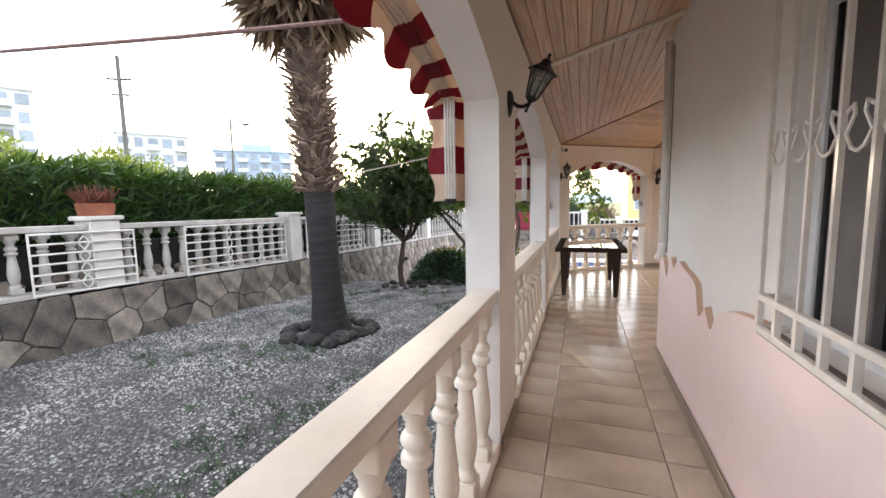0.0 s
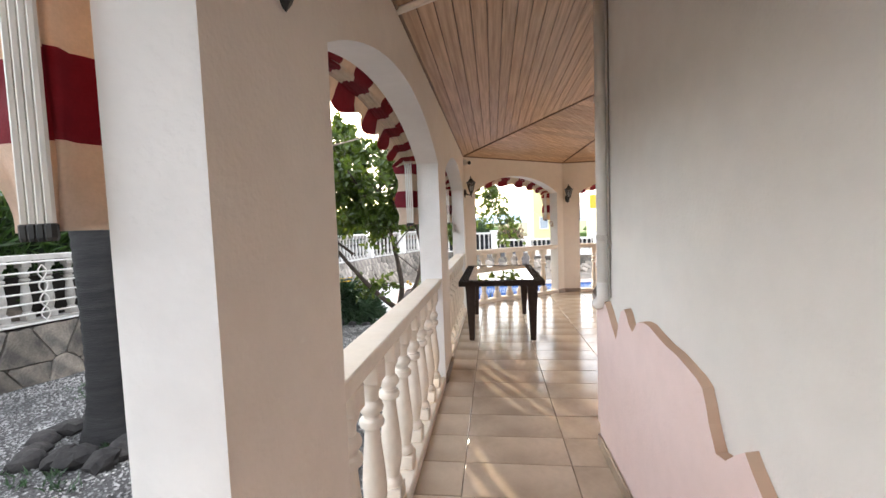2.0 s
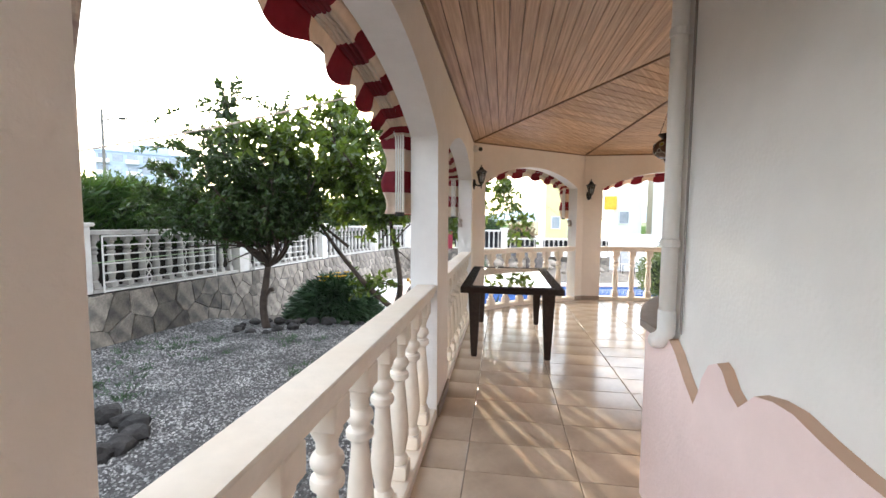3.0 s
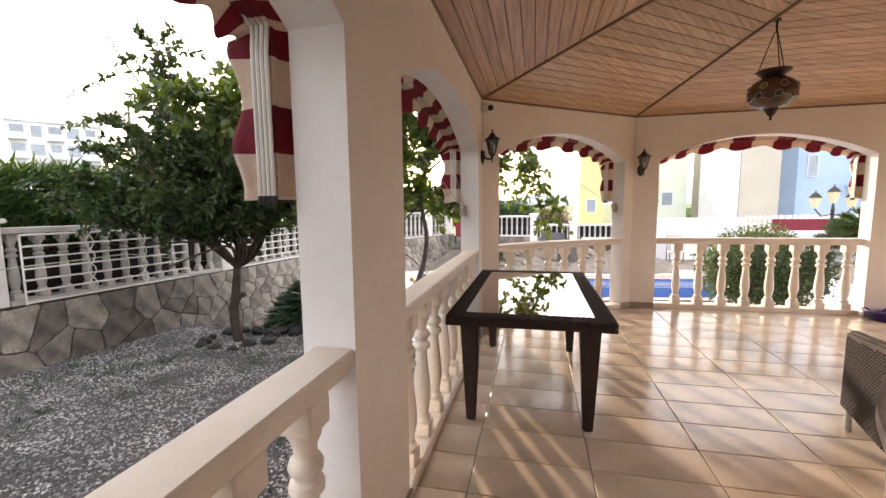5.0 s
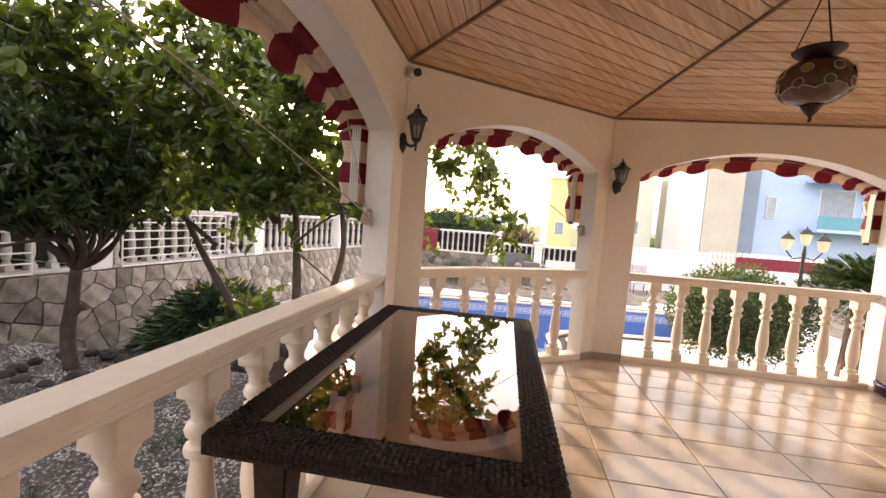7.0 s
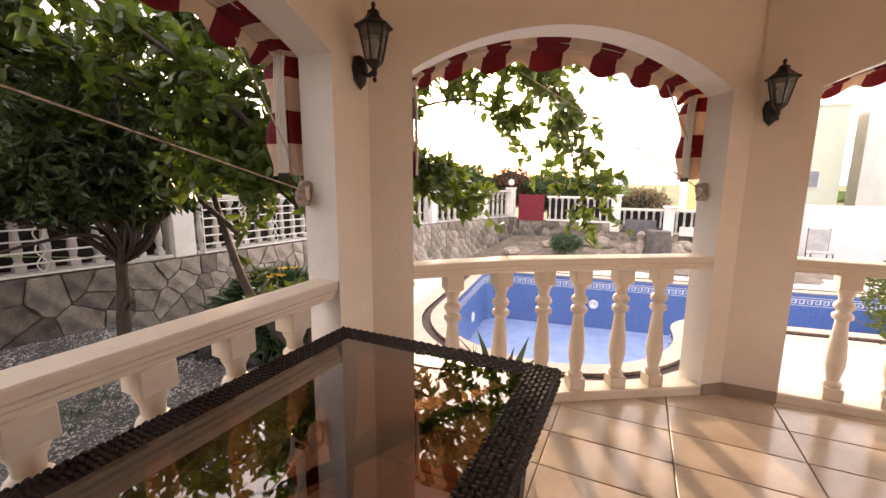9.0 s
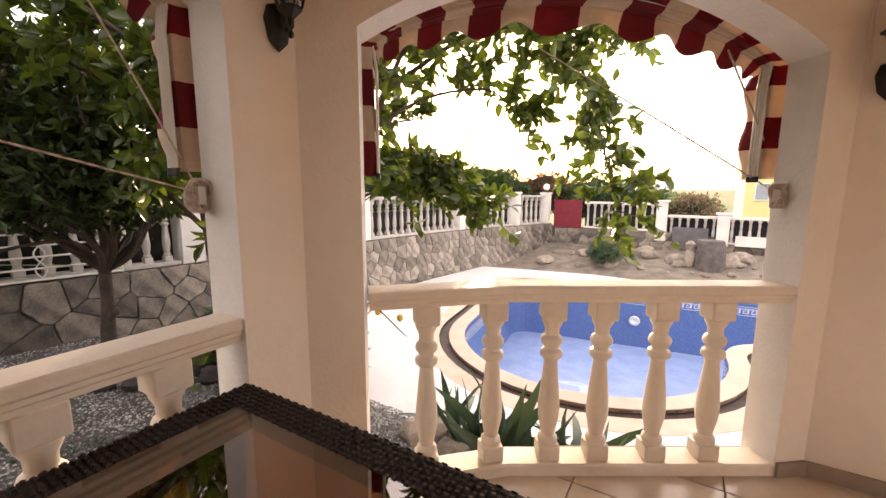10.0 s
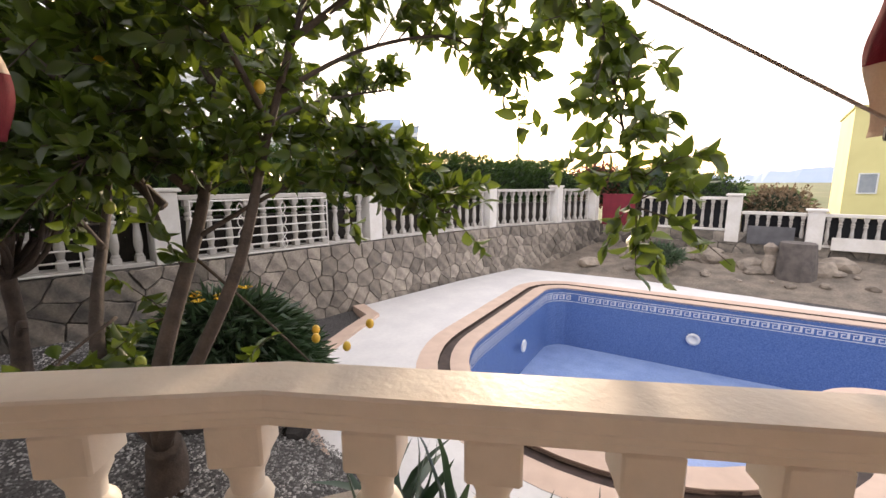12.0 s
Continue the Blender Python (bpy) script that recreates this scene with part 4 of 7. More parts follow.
for s in (-1, 1):
    bm = bmesh.new()
    box(bm, s * 0.30 - 0.035, -0.33, 0.14, s * 0.30 + 0.035, 0.28, 0.68)
    for v in bm.verts:
        if v.co.z > 0.5:
            v.co.z -= 0.1 * (v.co.y + 0.3)
    soften(bm, 0.015, 2)
    arm = part("armrest", bm, WICKER, ch)
    cv, cf = [], []
    for i in range(32):
        for k in range(27):
            y, z = -0.31 + i * 0.018, 0.155 + k * 0.018
            if z > 0.64 - 0.1 * (y + 0.3):
                continue
            x = s * 0.336
            b = len(cv)
            w, h = (0.0085, 0.0055) if (i + k) % 2 else (0.0055, 0.0085)
            cv += [(x, y - w, z - h), (x, y + w, z - h), (x, y + w, z + h), (x, y - w, z + h), (x + s * 0.008, y, z)]
            cf += [(b, b + 1, b + 4), (b + 1, b + 2, b + 4), (b + 2, b + 3, b + 4), (b + 3, b, b + 4)]
    raw("weave", cv, cf, WICKER, arm, "woven dark brown rattan strands")
    for y in (-0.28, 0.23):
        bm = bmesh.new()
        lathe(bm, [(0.014, 0.0), (0.017, 0.005), (0.017, 0.15)], 10, pose(s * 0.3, y, 0))
        part("leg", bm, CHROME, ch, "bright metal foot")
# purple bowl planter on the floor
pp = thing("planter", "low round purple plastic planter on the floor", "planter", at=(4.3, 9.2, 0))
PURPLE = mat("purple_plastic", (0.05, 0.02, 0.16), 0.35, col2=(0.04, 0.015, 0.12), scale=8)
bm = bmesh.new()
lathe(bm, [(0.001, 0.0), (0.15, 0.0), (0.2, 0.1), (0.215, 0.1), (0.215, 0.12), (0.19, 0.12), (0.17, 0.08), (0.001, 0.08)], 24)
part("bowl", bm, PURPLE, pp, "", True)

# ---- downpipe at the house corner ----
dp = thing("downpipe", "white plastic downpipe with an elbow at the house corner", "pipe", at=(HX - 0.04, 3.62, 0))
bm = bmesh.new()
tube(bm, [(0, 0, 0.99), (0, 0, 2.75)], 0.03, 14)
part("pipe", bm, WHITE_WALL, dp, "", True)
bm = bmesh.new()
tube(bm, [(0, 0, 1.05), (0, 0, 0.96), (-0.012, 0.03, 0.92), (-0.015, 0.06, 0.91)], 0.034, 12)
part("elbow", bm, WHITE_WALL, dp, "", True)
for z in (1.3, 2.1):
    bm = bmesh.new()
    lathe(bm, [(0.031, z), (0.035, z + 0.003), (0.035, z + 0.03), (0.031, z + 0.033)], 14, cap=False)
    part("clip", bm, WHITEPAINT, dp)
bm = bmesh.new()
tube(bm, [(0.03, -0.06, 0.97), (0.03, -0.06, 2.7)], 0.0045, 6)
part("cable", bm, mat("cable_grey", (0.25, 0.22, 0.2), 0.6), dp)

# ---- window and its grille ----
w1 = thing("window_1", "white framed window with dark glass behind an iron grille", "window", kind="structure", at=(HX, 0, 0))
FR = mat("window_frame_white", (0.75, 0.75, 0.76), 0.35, col2=(0.68, 0.68, 0.7), scale=4)
BLIND = mat("grey_blind", (0.17, 0.16, 0.155), 0.6, col2=(0.14, 0.13, 0.127), scale=3)
GASKET = mat("black_gasket", (0.012, 0.011, 0.011), 0.7, col2=(0.02, 0.018, 0.018), scale=9)
for y0, y1, z0, z1, x0, m in ((WY0, WY1, WZ0, WZ0 + 0.06, 0.08, FR), (WY0, WY1, 2.06, WZ1, 0.08, FR), (1.375, WY1, WZ0 + 0.06, 2.06, 0.07, FR), (WY0, WY0 + 0.07, WZ0 + 0.06, 2.06, 0.08, FR), (1.358, 1.375, WZ0 + 0.06, 2.06, 0.082, GASKET), (1.06, 1.10, WZ0 + 0.06, 2.06, 0.075, BLIND), (0.1, 0.17, WZ0 + 0.06, 2.06, 0.08, FR)):
    bm = bmesh.new()
    box(bm, x0, y0, z0, x0 + 0.07, y1, z1)
    soften(bm, 0.004, 1)
    part("window_frame", bm, m, w1)
for y0, y1 in ((0.17, 1.06), (WY0 + 0.07, 0.1)):
    bm = bmesh.new()
    box(bm, 0.105, y0, WZ0 + 0.06, 0.112, y1, 2.06)
    part("pane", bm, GLASS, w1)
bm = bmesh.new()
box(bm, 0.095, 1.10, WZ0 + 0.06, 0.11, 1.358, 2.06)
part("blind", bm, BLIND, w1, "grey closed blind")
bm = bmesh.new()
box(bm, -0.05, WY0 - 0.03, WZ0 - 0.035, 0.1, WY1 + 0.03, WZ0 - 0.002)
soften(bm, 0.006, 1)
part("window_sill", bm, GREYSILL, w1)
gr = thing("window_grille", "white painted wrought iron window grille with scrolls, chipped", "grille", at=(HX - 0.09, 0, 0))
IRON = mat("iron_white", (0.78, 0.74, 0.68), 0.45, col2=(0.70, 0.64, 0.57), scale=14, fine=0.05)
gy0, gy1 = -1.0, 1.345
for z in (0.945, 1.065, 2.25):
    bm = bmesh.new()
    box(bm, -0.012, gy0, z - 0.012, 0.012, gy1, z + 0.012)
    for y in (gy1, gy0):
        box(bm, 0.012, y - 0.012, z - 0.01, 0.092, y + 0.012, z + 0.01)
    soften(bm, 0.003, 1)
    part("cross_bar", bm, IRON, gr)
k = 0
y = gy1
while y > gy0:
    bm = bmesh.new()
    box(bm, -0.01, y - 0.01, 0.957, 0.01, y + 0.01, 1.053)
    box(bm, -0.007, y - 0.007, 1.077, 0.007, y + 0.007, 2.238)
    part("bar", bm, IRON, gr)
    bm = bmesh.new()
    tube(bm, [(0, y - 0.02, 1.63), (0, y - 0.045, 1.645), (0, y - 0.05, 1.62), (0, y - 0.02, 1.575), (0, y - 0.045, 1.54), (0, y - 0.07, 1.53), (0, y - 0.095, 1.54), (0, y - 0.12, 1.575), (0, y - 0.09, 1.62), (0, y - 0.095, 1.645), (0, y - 0.12, 1.63)], 0.005, 6)
    part("scroll", bm, IRON, gr)
    y -= 0.14


# ---- garden wall and fence ----
WALL = [(-5.6, -3.0), (-5.6, 10.05), (-5.42, 13.5), (-5.2, 16.3), (-4.85, 18.3), (-4.1, 20.4), (-3.5, 22.2)]
FAR = [(-3.5, 22.2), (0.2, 22.0), (5.2, 22.3)]


def base_z(y):
    return float(np.interp(y, [-3, 2, 6.2, 10, 18, 22.3], [0.55, 0.49, 0.33, 0.22, 0.12, 0.08]))


def rail_z(y):
    return float(np.interp(y, [-3, 2, 6.3, 10, 20, 23], [1.32, 1.29, 1.25, 1.20, 1.17, 1.14]))


def wall_strip(bm, line, o0, o1, zlo, zhi):
    for (x0, y0), (x1, y1) in zip(line, line[1:]):
        d = Vector((x1 - x0, y1 - y0)).normalized()
        nrm = Vector((-d.y, d.x))
        v = []
        for (x, y) in ((x0, y0), (x1, y1)):
            for o, z in ((o0, zlo(x, y)), (o1, zlo(x, y)), (o1, zhi(x, y)), (o0, zhi(x, y))):
                v.append(bm.verts.new((x + nrm.x * o, y + nrm.y * o, z)))
        for k in range(4):
            bm.faces.new((v[k], v[(k + 1) % 4], v[4 + (k + 1) % 4], v[4 + k]))
        bm.faces.new(v[:4][::-1]), bm.faces.new(v[4:])
    bmesh.ops.recalc_face_normals(bm, faces=bm.faces)


bm = bmesh.new()
wall_strip(bm, WALL, 0.012, 0.3, lambda x, y: -1.6, lambda x, y: base_z(y) - 0.004)
garden_wall = tagged(part("wall_garden", bm, MORTAR), "grey rubble stone retaining wall round the garden", "wall", kind="structure")
bm = bmesh.new()
wall_strip(bm, FAR, 0.012, 0.3, lambda x, y: -1.6, lambda x, y: -0.02 if x < 0.3 else -0.3)
far_wall = tagged(part("wall_garden_far", bm, MORTAR), "grey rubble stone wall beyond the pool", "wall", kind="structure")

BALF = baluster_mesh(0.76, 1.05)
BALF.materials[0] = FENCESHADE


def at_y(y, o=0.0):
    for (x0, y0), (x1, y1) in zip(WALL, WALL[1:]):
        if y0 <= y <= y1:
            f = (y - y0) / (y1 - y0)
            d = Vector((x1 - x0, y1 - y0)).normalized()
            return x0 + (x1 - x0) * f - d.y * o, y + d.x * o
    return WALL[-1]


POSTS = [-0.6, 3.05, 6.64, 10.2, 13.9, 17.75, 20.3, 22.0]
for k in range(len(POSTS)):
    y = POSTS[k]
    x, yy = at_y(y, 0.16)
    pz = base_z(y)
    ps = thing("fence_post", "white painted square concrete fence post with a cap", "post", "garden fence posts", at=(x, yy, pz))
    top = rail_z(y) - pz
    bm = bmesh.new()
    box(bm, -0.15, -0.17, 0.0, 0.15, 0.17, top + 0.03)
    soften(bm, 0.008, 1)
    part("shaft", bm, WHITEPAINT, ps)
    bm = bmesh.new()
    box(bm, -0.18, -0.22, top + 0.03, 0.18, 0.22, top + 0.085)
    soften(bm, 0.012, 2)
    part("cap", bm, WHITEPAINT, ps)
    if k + 1 < len(POSTS):
        y1 = POSTS[k + 1]
        bayf = thing("fence", "white concrete baluster fence section on the stone wall", "fence", "garden fence sections", at=(x, yy, pz))
        o = Vector((x, yy, pz))
        ya, yb = y + 0.18, y1 - 0.18
        for nm, lo, hi, w in (("bottom_rail", -0.003, 0.06, 0.13), ("top_rail", None, None, 0.11)):
            bm = bmesh.new()
            ends = []
            for q in (ya, yb):
                px, py = at_y(q, 0.15)
                zb = base_z(q) if nm == "bottom_rail" else rail_z(q) - 0.09
                zt = zb + (0.055 if nm == "bottom_rail" else 0.07)
                ends.append([bm.verts.new(Vector((px + s * w, py, z)) - o) for s, z in ((-1, zb), (1, zb), (1, zt), (-1, zt))])
            for j in range(4):
                bm.faces.new((ends[0][j], ends[0][(j + 1) % 4], ends[1][(j + 1) % 4], ends[1][j]))
            bm.faces.new(ends[0][::-1]), bm.faces.new(ends[1])
            bmesh.ops.recalc_face_normals(bm, faces=bm.faces)
            soften(bm, 0.006, 1)
            part(nm, bm, FENCESHADE, bayf)
        nb = max(2, int((yb - ya) / 0.262))
        for j in range(nb):
            q = ya + (j + 0.5) * (yb - ya) / nb
            px, py = at_y(q, 0.15)
            h = (rail_z(q) - 0.09) - (base_z(q) + 0.05)
            ob = new("baluster", BALF)
            ob.parent = bayf
            ob.matrix_local = Matrix.Translation(Vector((px, py, base_z(q) + 0.05)) - o) @ Matrix.Diagonal((1, 1, h / 0.76, 1))

# planted bank added behind the fence; its near-black colour stands in for shade
SHADED_SOIL = mat("shaded_soil", (0.022, 0.018, 0.015), 0.95, col2=(0.035, 0.03, 0.025), scale=6, bump=0.8, bscale=15)
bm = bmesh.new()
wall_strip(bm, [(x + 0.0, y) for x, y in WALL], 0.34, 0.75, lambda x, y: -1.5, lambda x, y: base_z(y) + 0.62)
tagged(part("bank", bm, SHADED_SOIL), "earth bank behind the fence, its shade painted near black", "bank", kind="structure")

# iron panels in front of the fence
for ya, yb, sc in ((2.26, 3.36, (2.78,)), (4.1, 6.28, (4.9, 5.6)), (6.95, 9.25, (7.7, 8.45)), (10.5, 12.75, (11.2, 11.9))):
    pn = thing("fence_grille", "white iron panel of horizontal rods with scrolls", "grille", "fence grilles", at=(*at_y(ya, 0.0), base_z(ya)))
    o = Vector(pn.location)
    for q in (ya, yb):
        bm = bmesh.new()
        p = Vector((*at_y(q, -0.012), 0))
        tube(bm, [p + Vector((0, 0, base_z(q) + 0.0)) - o, p + Vector((0, 0, rail_z(q) - 0.1)) - o], 0.013, 6)
        part("upright", bm, WHITEPAINT, pn)
    for k in range(7):
        f = k / 6
        bm = bmesh.new()
        tube(bm, [Vector((*at_y(q, -0.012), base_z(q) + 0.02 + f * (rail_z(q) - 0.13 - base_z(q)))) - o for q in (ya, (ya + yb) / 2, yb)], 0.013 if 0 < k < 6 else 0.015, 6)
        part("rod", bm, WHITEPAINT, pn)
    for q in sc:
        bm = bmesh.new()
        z0, z1 = base_z(q) + 0.04, rail_z(q) - 0.15
        tube(bm, [Vector((at_y(q)[0] + 0.014, q + 0.05 * math.sin(t * 4 * math.pi), z0 + (z1 - z0) * t)) - o for t in [j / 48 for j in range(49)]], 0.009, 5)
        tube(bm, [Vector((at_y(q)[0] + 0.014, q - 0.05 * math.sin(t * 4 * math.pi), z0 + (z1 - z0) * t)) - o for t in [j / 48 for j in range(49)]], 0.009, 5)
        part("scroll", bm, WHITEPAINT, pn)

# far fence beyond the pool
NET = mat("dark_net", (0.012, 0.013, 0.016), 0.9, col2=(0.02, 0.02, 0.024), scale=20)
for x0, x1, zb, zt in ((-2.3, 0.0, -0.02, 0.93), (0.35, 1.75, -0.3, 0.55), (2.0, 5.1, -0.3, 0.55)):
    y = 22.15
    ff = thing("fence", "white concrete baluster fence with dark netting behind", "fence", "far fence sections", at=(x0, y, zb))
    for nm, z0, z1 in (("bottom_rail", 0.0, 0.06), ("top_rail", zt - zb - 0.08, zt - zb)):
        bm = bmesh.new()
        box(bm, 0, -0.07, z0, x1 - x0, 0.07, z1)
        soften(bm, 0.006, 1)
        part(nm, bm, WHITEPAINT, ff)
    bm = bmesh.new()
    box(bm, 0, 0.1, 0.02, x1 - x0, 0.115, zt - zb - 0.1)
    part("netting", bm, NET, ff, "black netting")
    n = int((x1 - x0) / 0.22)
    for k in range(n):
        ob = new("baluster", BALF)
        ob.parent = ff
        ob.matrix_local = Matrix.Translation(((k + 0.5) * (x1 - x0) / n, 0, 0.05)) @ Matrix.Diagonal((0.8, 0.8, (zt - zb - 0.12) / 0.76, 1))
for x, zb, zt in ((0.17, -0.3, 1.02), (1.87, -0.35, 0.66)):
    ps = thing("fence_post", "white painted square concrete fence post with a cap", "post", "garden fence posts", at=(x, 22.12, zb))
    bm = bmesh.new()
    box(bm, -0.16, -0.16, 0, 0.16, 0.16, zt - zb - 0.06)
    part("shaft", bm, WHITEPAINT, ps)
    bm = bmesh.new()
    box(bm, -0.21, -0.21, zt - zb - 0.06, 0.21, 0.21, zt - zb)
    soften(bm, 0.01, 1)
    part("cap", bm, WHITEPAINT, ps)
REDP = mat("red_panel", (0.22, 0.012, 0.03), 0.6, col2=(0.17, 0.01, 0.024), scale=5)
rg = thing("gate", "dark red solid metal gate in the garden fence", "gate", at=(-3.4, 22.1, -0.03))
bm = bmesh.new()
box(bm, 0, -0.02, 0.0, 1.0, 0.02, 0.95)
part("leaf", bm, REDP, rg)
bm = bmesh.new()
box(bm, -0.03, -0.04, 0.95, 1.03, 0.04, 1.0)
part("top_bar", bm, REDP, rg)
bm = bmesh.new()
box(bm, 0.52, 21.98, -0.32, 1.5, 22.02, 0.17)
tagged(part("panel", bm, mat("grey_panel", (0.10, 0.10, 0.11), 0.7, col2=(0.14, 0.14, 0.15), scale=4)), "dark grey flat panel leaning on the low fence", "panel")
bm = bmesh.new()
box(bm, 2.2, 21.93, -0.33, 5.0, 21.98, -0.02)
tagged(part("board", bm, WHITEPAINT), "long white board along the foot of the fence", "board")


def globe_lamp(at):
    g = thing("globe_lamp", "white globe lamp on a black base on a fence post", "lamp", "fence globe lamps", at=at)
    bm = bmesh.new()
    lathe(bm, [(0.07, 0), (0.05, 0.02), (0.04, 0.07), (0.06, 0.09)], 12)
    part("base", bm, BLACK, g)
    bm = bmesh.new()
    bmesh.ops.create_icosphere(bm, subdivisions=3, radius=0.12, matrix=Matrix.Translation((0, 0, 0.2)))
    part("globe", bm, BULB, g, "white glass globe", True)


for y in (13.9, 22.0):
    x, yy = at_y(y, 0.16)
    globe_lamp((x, yy, rail_z(y) + 0.085))
# flower box on a post
fx, fy = at_y(3.05, 0.16)
fb = thing("flower_box", "terracotta flower box with a dry brown plant", "planter", at=(fx, fy, rail_z(3.05) + 0.085))
TERRA = mat("terracotta", (0.36, 0.13, 0.07), 0.8, col2=(0.28, 0.1, 0.055), scale=6, bump=0.2)
bm = bmesh.new()
box(bm, -0.09, -0.19, 0, 0.09, 0.19, 0.16)
for v in bm.verts:
    if v.co.z < 0.05:
        v.co.x *= 0.8
        v.co.y *= 0.9
soften(bm, 0.01, 2)
part("box", bm, TERRA, fb)


# ---- plants ----
def leaf_mat(name, c1, c2, rough=0.4, trans=(0.2, 0.35, 0.03), amount=0.3, vary=0.45):
    return translucent(mat(name, c1, rough, col2=c2, scale=1.3, vary=vary), trans, amount)


LEMON = leaf_mat("lemon_leaf", (0.032, 0.058, 0.011), (0.06, 0.092, 0.016), 0.34, (0.22, 0.31, 0.03), 0.26)
CITRUS = leaf_mat("citrus_leaf", (0.02, 0.042, 0.01), (0.038, 0.065, 0.014), 0.42, (0.08, 0.14, 0.02), 0.18)
OLEANDER = leaf_mat("oleander_leaf", (0.02, 0.05, 0.013), (0.04, 0.085, 0.018), 0.42, (0.13, 0.22, 0.03), 0.2)
YELLOWGREEN = leaf_mat("yellow_green_leaf", (0.085, 0.125, 0.02), (0.13, 0.16, 0.026), 0.5, (0.25, 0.33, 0.045), 0.35)
STRAP = leaf_mat("strap_leaf", (0.05, 0.092, 0.05), (0.085, 0.135, 0.075), 0.35, (0.08, 0.16, 0.05), 0.2)
REDLEAF = leaf_mat("red_leaf", (0.12, 0.05, 0.03), (0.2, 0.06, 0.05), 0.5, (0.3, 0.1, 0.06), 0.3)
DRY = leaf_mat("dry_leaf", (0.26, 0.19, 0.12), (0.17, 0.12, 0.08), 0.8, (0.3, 0.22, 0.13), 0.2)
# Near-black green that paints the shade deep inside foliage.
SHADECORE = mat("foliage_shade", (0.012, 0.022, 0.008), 0.9, col2=(0.02, 0.035, 0.012), scale=4)
BARK = mat("bark", (0.085, 0.062, 0.048), 0.85, col2=(0.05, 0.037, 0.03), scale=9, bump=0.7, bscale=35, fine=0.15)


def unit(v):
    return v / np.maximum(np.linalg.norm(v, axis=1, keepdims=True), 1e-6)


def leaf_mesh(c, d, length, width, rng, curl=0.25, rich=False):
    """Leaves at c, pointing along d: folded blades with a midrib; rich ones are rounder and bend."""
    n = len(c)
    d = unit(d)
    r = unit(rng.normal(size=(n, 3)))
    s = unit(np.cross(d, r))
    up = np.cross(s, d)
    L, W = length[:, None], width[:, None]
    if not rich:
        v = np.stack((c, c + d * L * 0.45 + s * W * 0.5 + up * W * 0.18, c + d * L - up * L * curl * 0.4, c + d * L * 0.45 - s * W * 0.5 + up * W * 0.18), 1).reshape(-1, 3)
        b = np.arange(n)[:, None] * 4
        f = np.concatenate((b + np.array([[0, 1, 2]]), b + np.array([[0, 2, 3]])))
        return v.tolist(), [tuple(x) for x in f.tolist()]
    rows = []
    for t, w in ((0.0, 0.04), (0.22, 0.36), (0.5, 0.5), (0.78, 0.33), (1.0, 0.0)):
        mid = c + d * L * t - up * L * curl * t * t
        rows.append(np.stack((mid + s * W * w + up * W * w * 0.45, mid, mid - s * W * w + up * W * w * 0.45), 1))
    v = np.concatenate(rows, 1).reshape(-1, 3)
    fs = []
    for k in range(4):
        for j in range(2):
            fs.append((3 * k + j, 3 * k + j + 1, 3 * k + 4 + j, 3 * k + 3 + j))
    b = np.arange(n) * 15
    return v.tolist(), [tuple(int(q + i) for i in f) for q in b for f in fs]


def limb_path(pts, n=5):
    return smoothline3(pts, n)


def smoothline3(pts, n):
    pts = [Vector(p) for p in pts]
    out = []
    for i in range(len(pts) - 1):
        p0, p1, p2, p3 = (pts[max(0, min(len(pts) - 1, i + k))] for k in (-1, 0, 1, 2))
        for k in range(n):
            t = k / n
            out.append(0.5 * ((2 * p1) + (p2 - p0) * t + (2 * p0 - 5 * p1 + 4 * p2 - p3) * t * t + (3 * p1 - p0 - 3 * p2 + p3) * t ** 3))
    return out + [pts[-1]]


def tree(label, base, trunk, limbs, leaf, seed, twigs=26, tw_len=(0.25, 0.6), leaves=16, ll=(0.08, 0.12), lw=0.5, start=0.3, rich=False, up=0.35, droop=0.35, keep=None):
    t = thing("tree", label, "tree", "garden trees", at=base)
    o = Vector(base)
    rng = np.random.RandomState(seed)
    bm = bmesh.new()
    for pts, r0, r1 in trunk:
        tube(bm, [p - o for p in smoothline3(pts, 5)], r0, 10, r1)
    for v in bm.verts:
        v.co += Vector((noise.noise(v.co * 6), noise.noise(v.co * 6 + Vector((9, 0, 0))), 0)) * 0.012
    part("trunk", bm, BARK, t, "", True)
    cc, dd = [], []
    for pts, r0, r1, dens in limbs:
        path = smoothline3(pts, 6)
        bm = bmesh.new()
        tube(bm, [p - o for p in path], r0, 7, r1)
        for k in range(int(twigs * dens)):
            f = rng.uniform(start, 1.0) * (len(path) - 1)
            i = min(int(f), len(path) - 2)
            p = path[i].lerp(path[i + 1], f - i)
            dr = Vector(rng.normal(size=3)).normalized() + Vector((0, 0, up)) + (path[i + 1] - path[i]).normalized() * 0.5
            dr.normalize()
            L = rng.uniform(*tw_len)
            q = [p + dr * L * s + Vector((0, 0, -droop * L * s * s)) for s in (0, 0.33, 0.66, 1.0)]
            if keep and not keep(q[-1]):
                continue
            tube(bm, [w - o for w in q], 0.006, 4, 0.002)
            for j in range(leaves):
                s = rng.uniform(0.15, 1.05)
                w = p + dr * L * s + Vector((0, 0, -droop * L * s * s))
                cc.append(w - o)
                dd.append(dr * 0.5 + Vector(rng.normal(size=3)) * 0.7 + Vector((0, 0, -0.25)))
        part("limb", bm, BARK, t, "", True)
    c, d = np.array([tuple(v) for v in cc]), np.array([tuple(v) for v in dd])
    n = len(c)
    L = rng.uniform(ll[0], ll[1], n)
    v, f = leaf_mesh(c, d, L, L * lw, rng, rich=rich)
    ob = raw("crown", v, f, leaf, t, smooth=rich)
    ob["kind"] = "stuff"
    return t


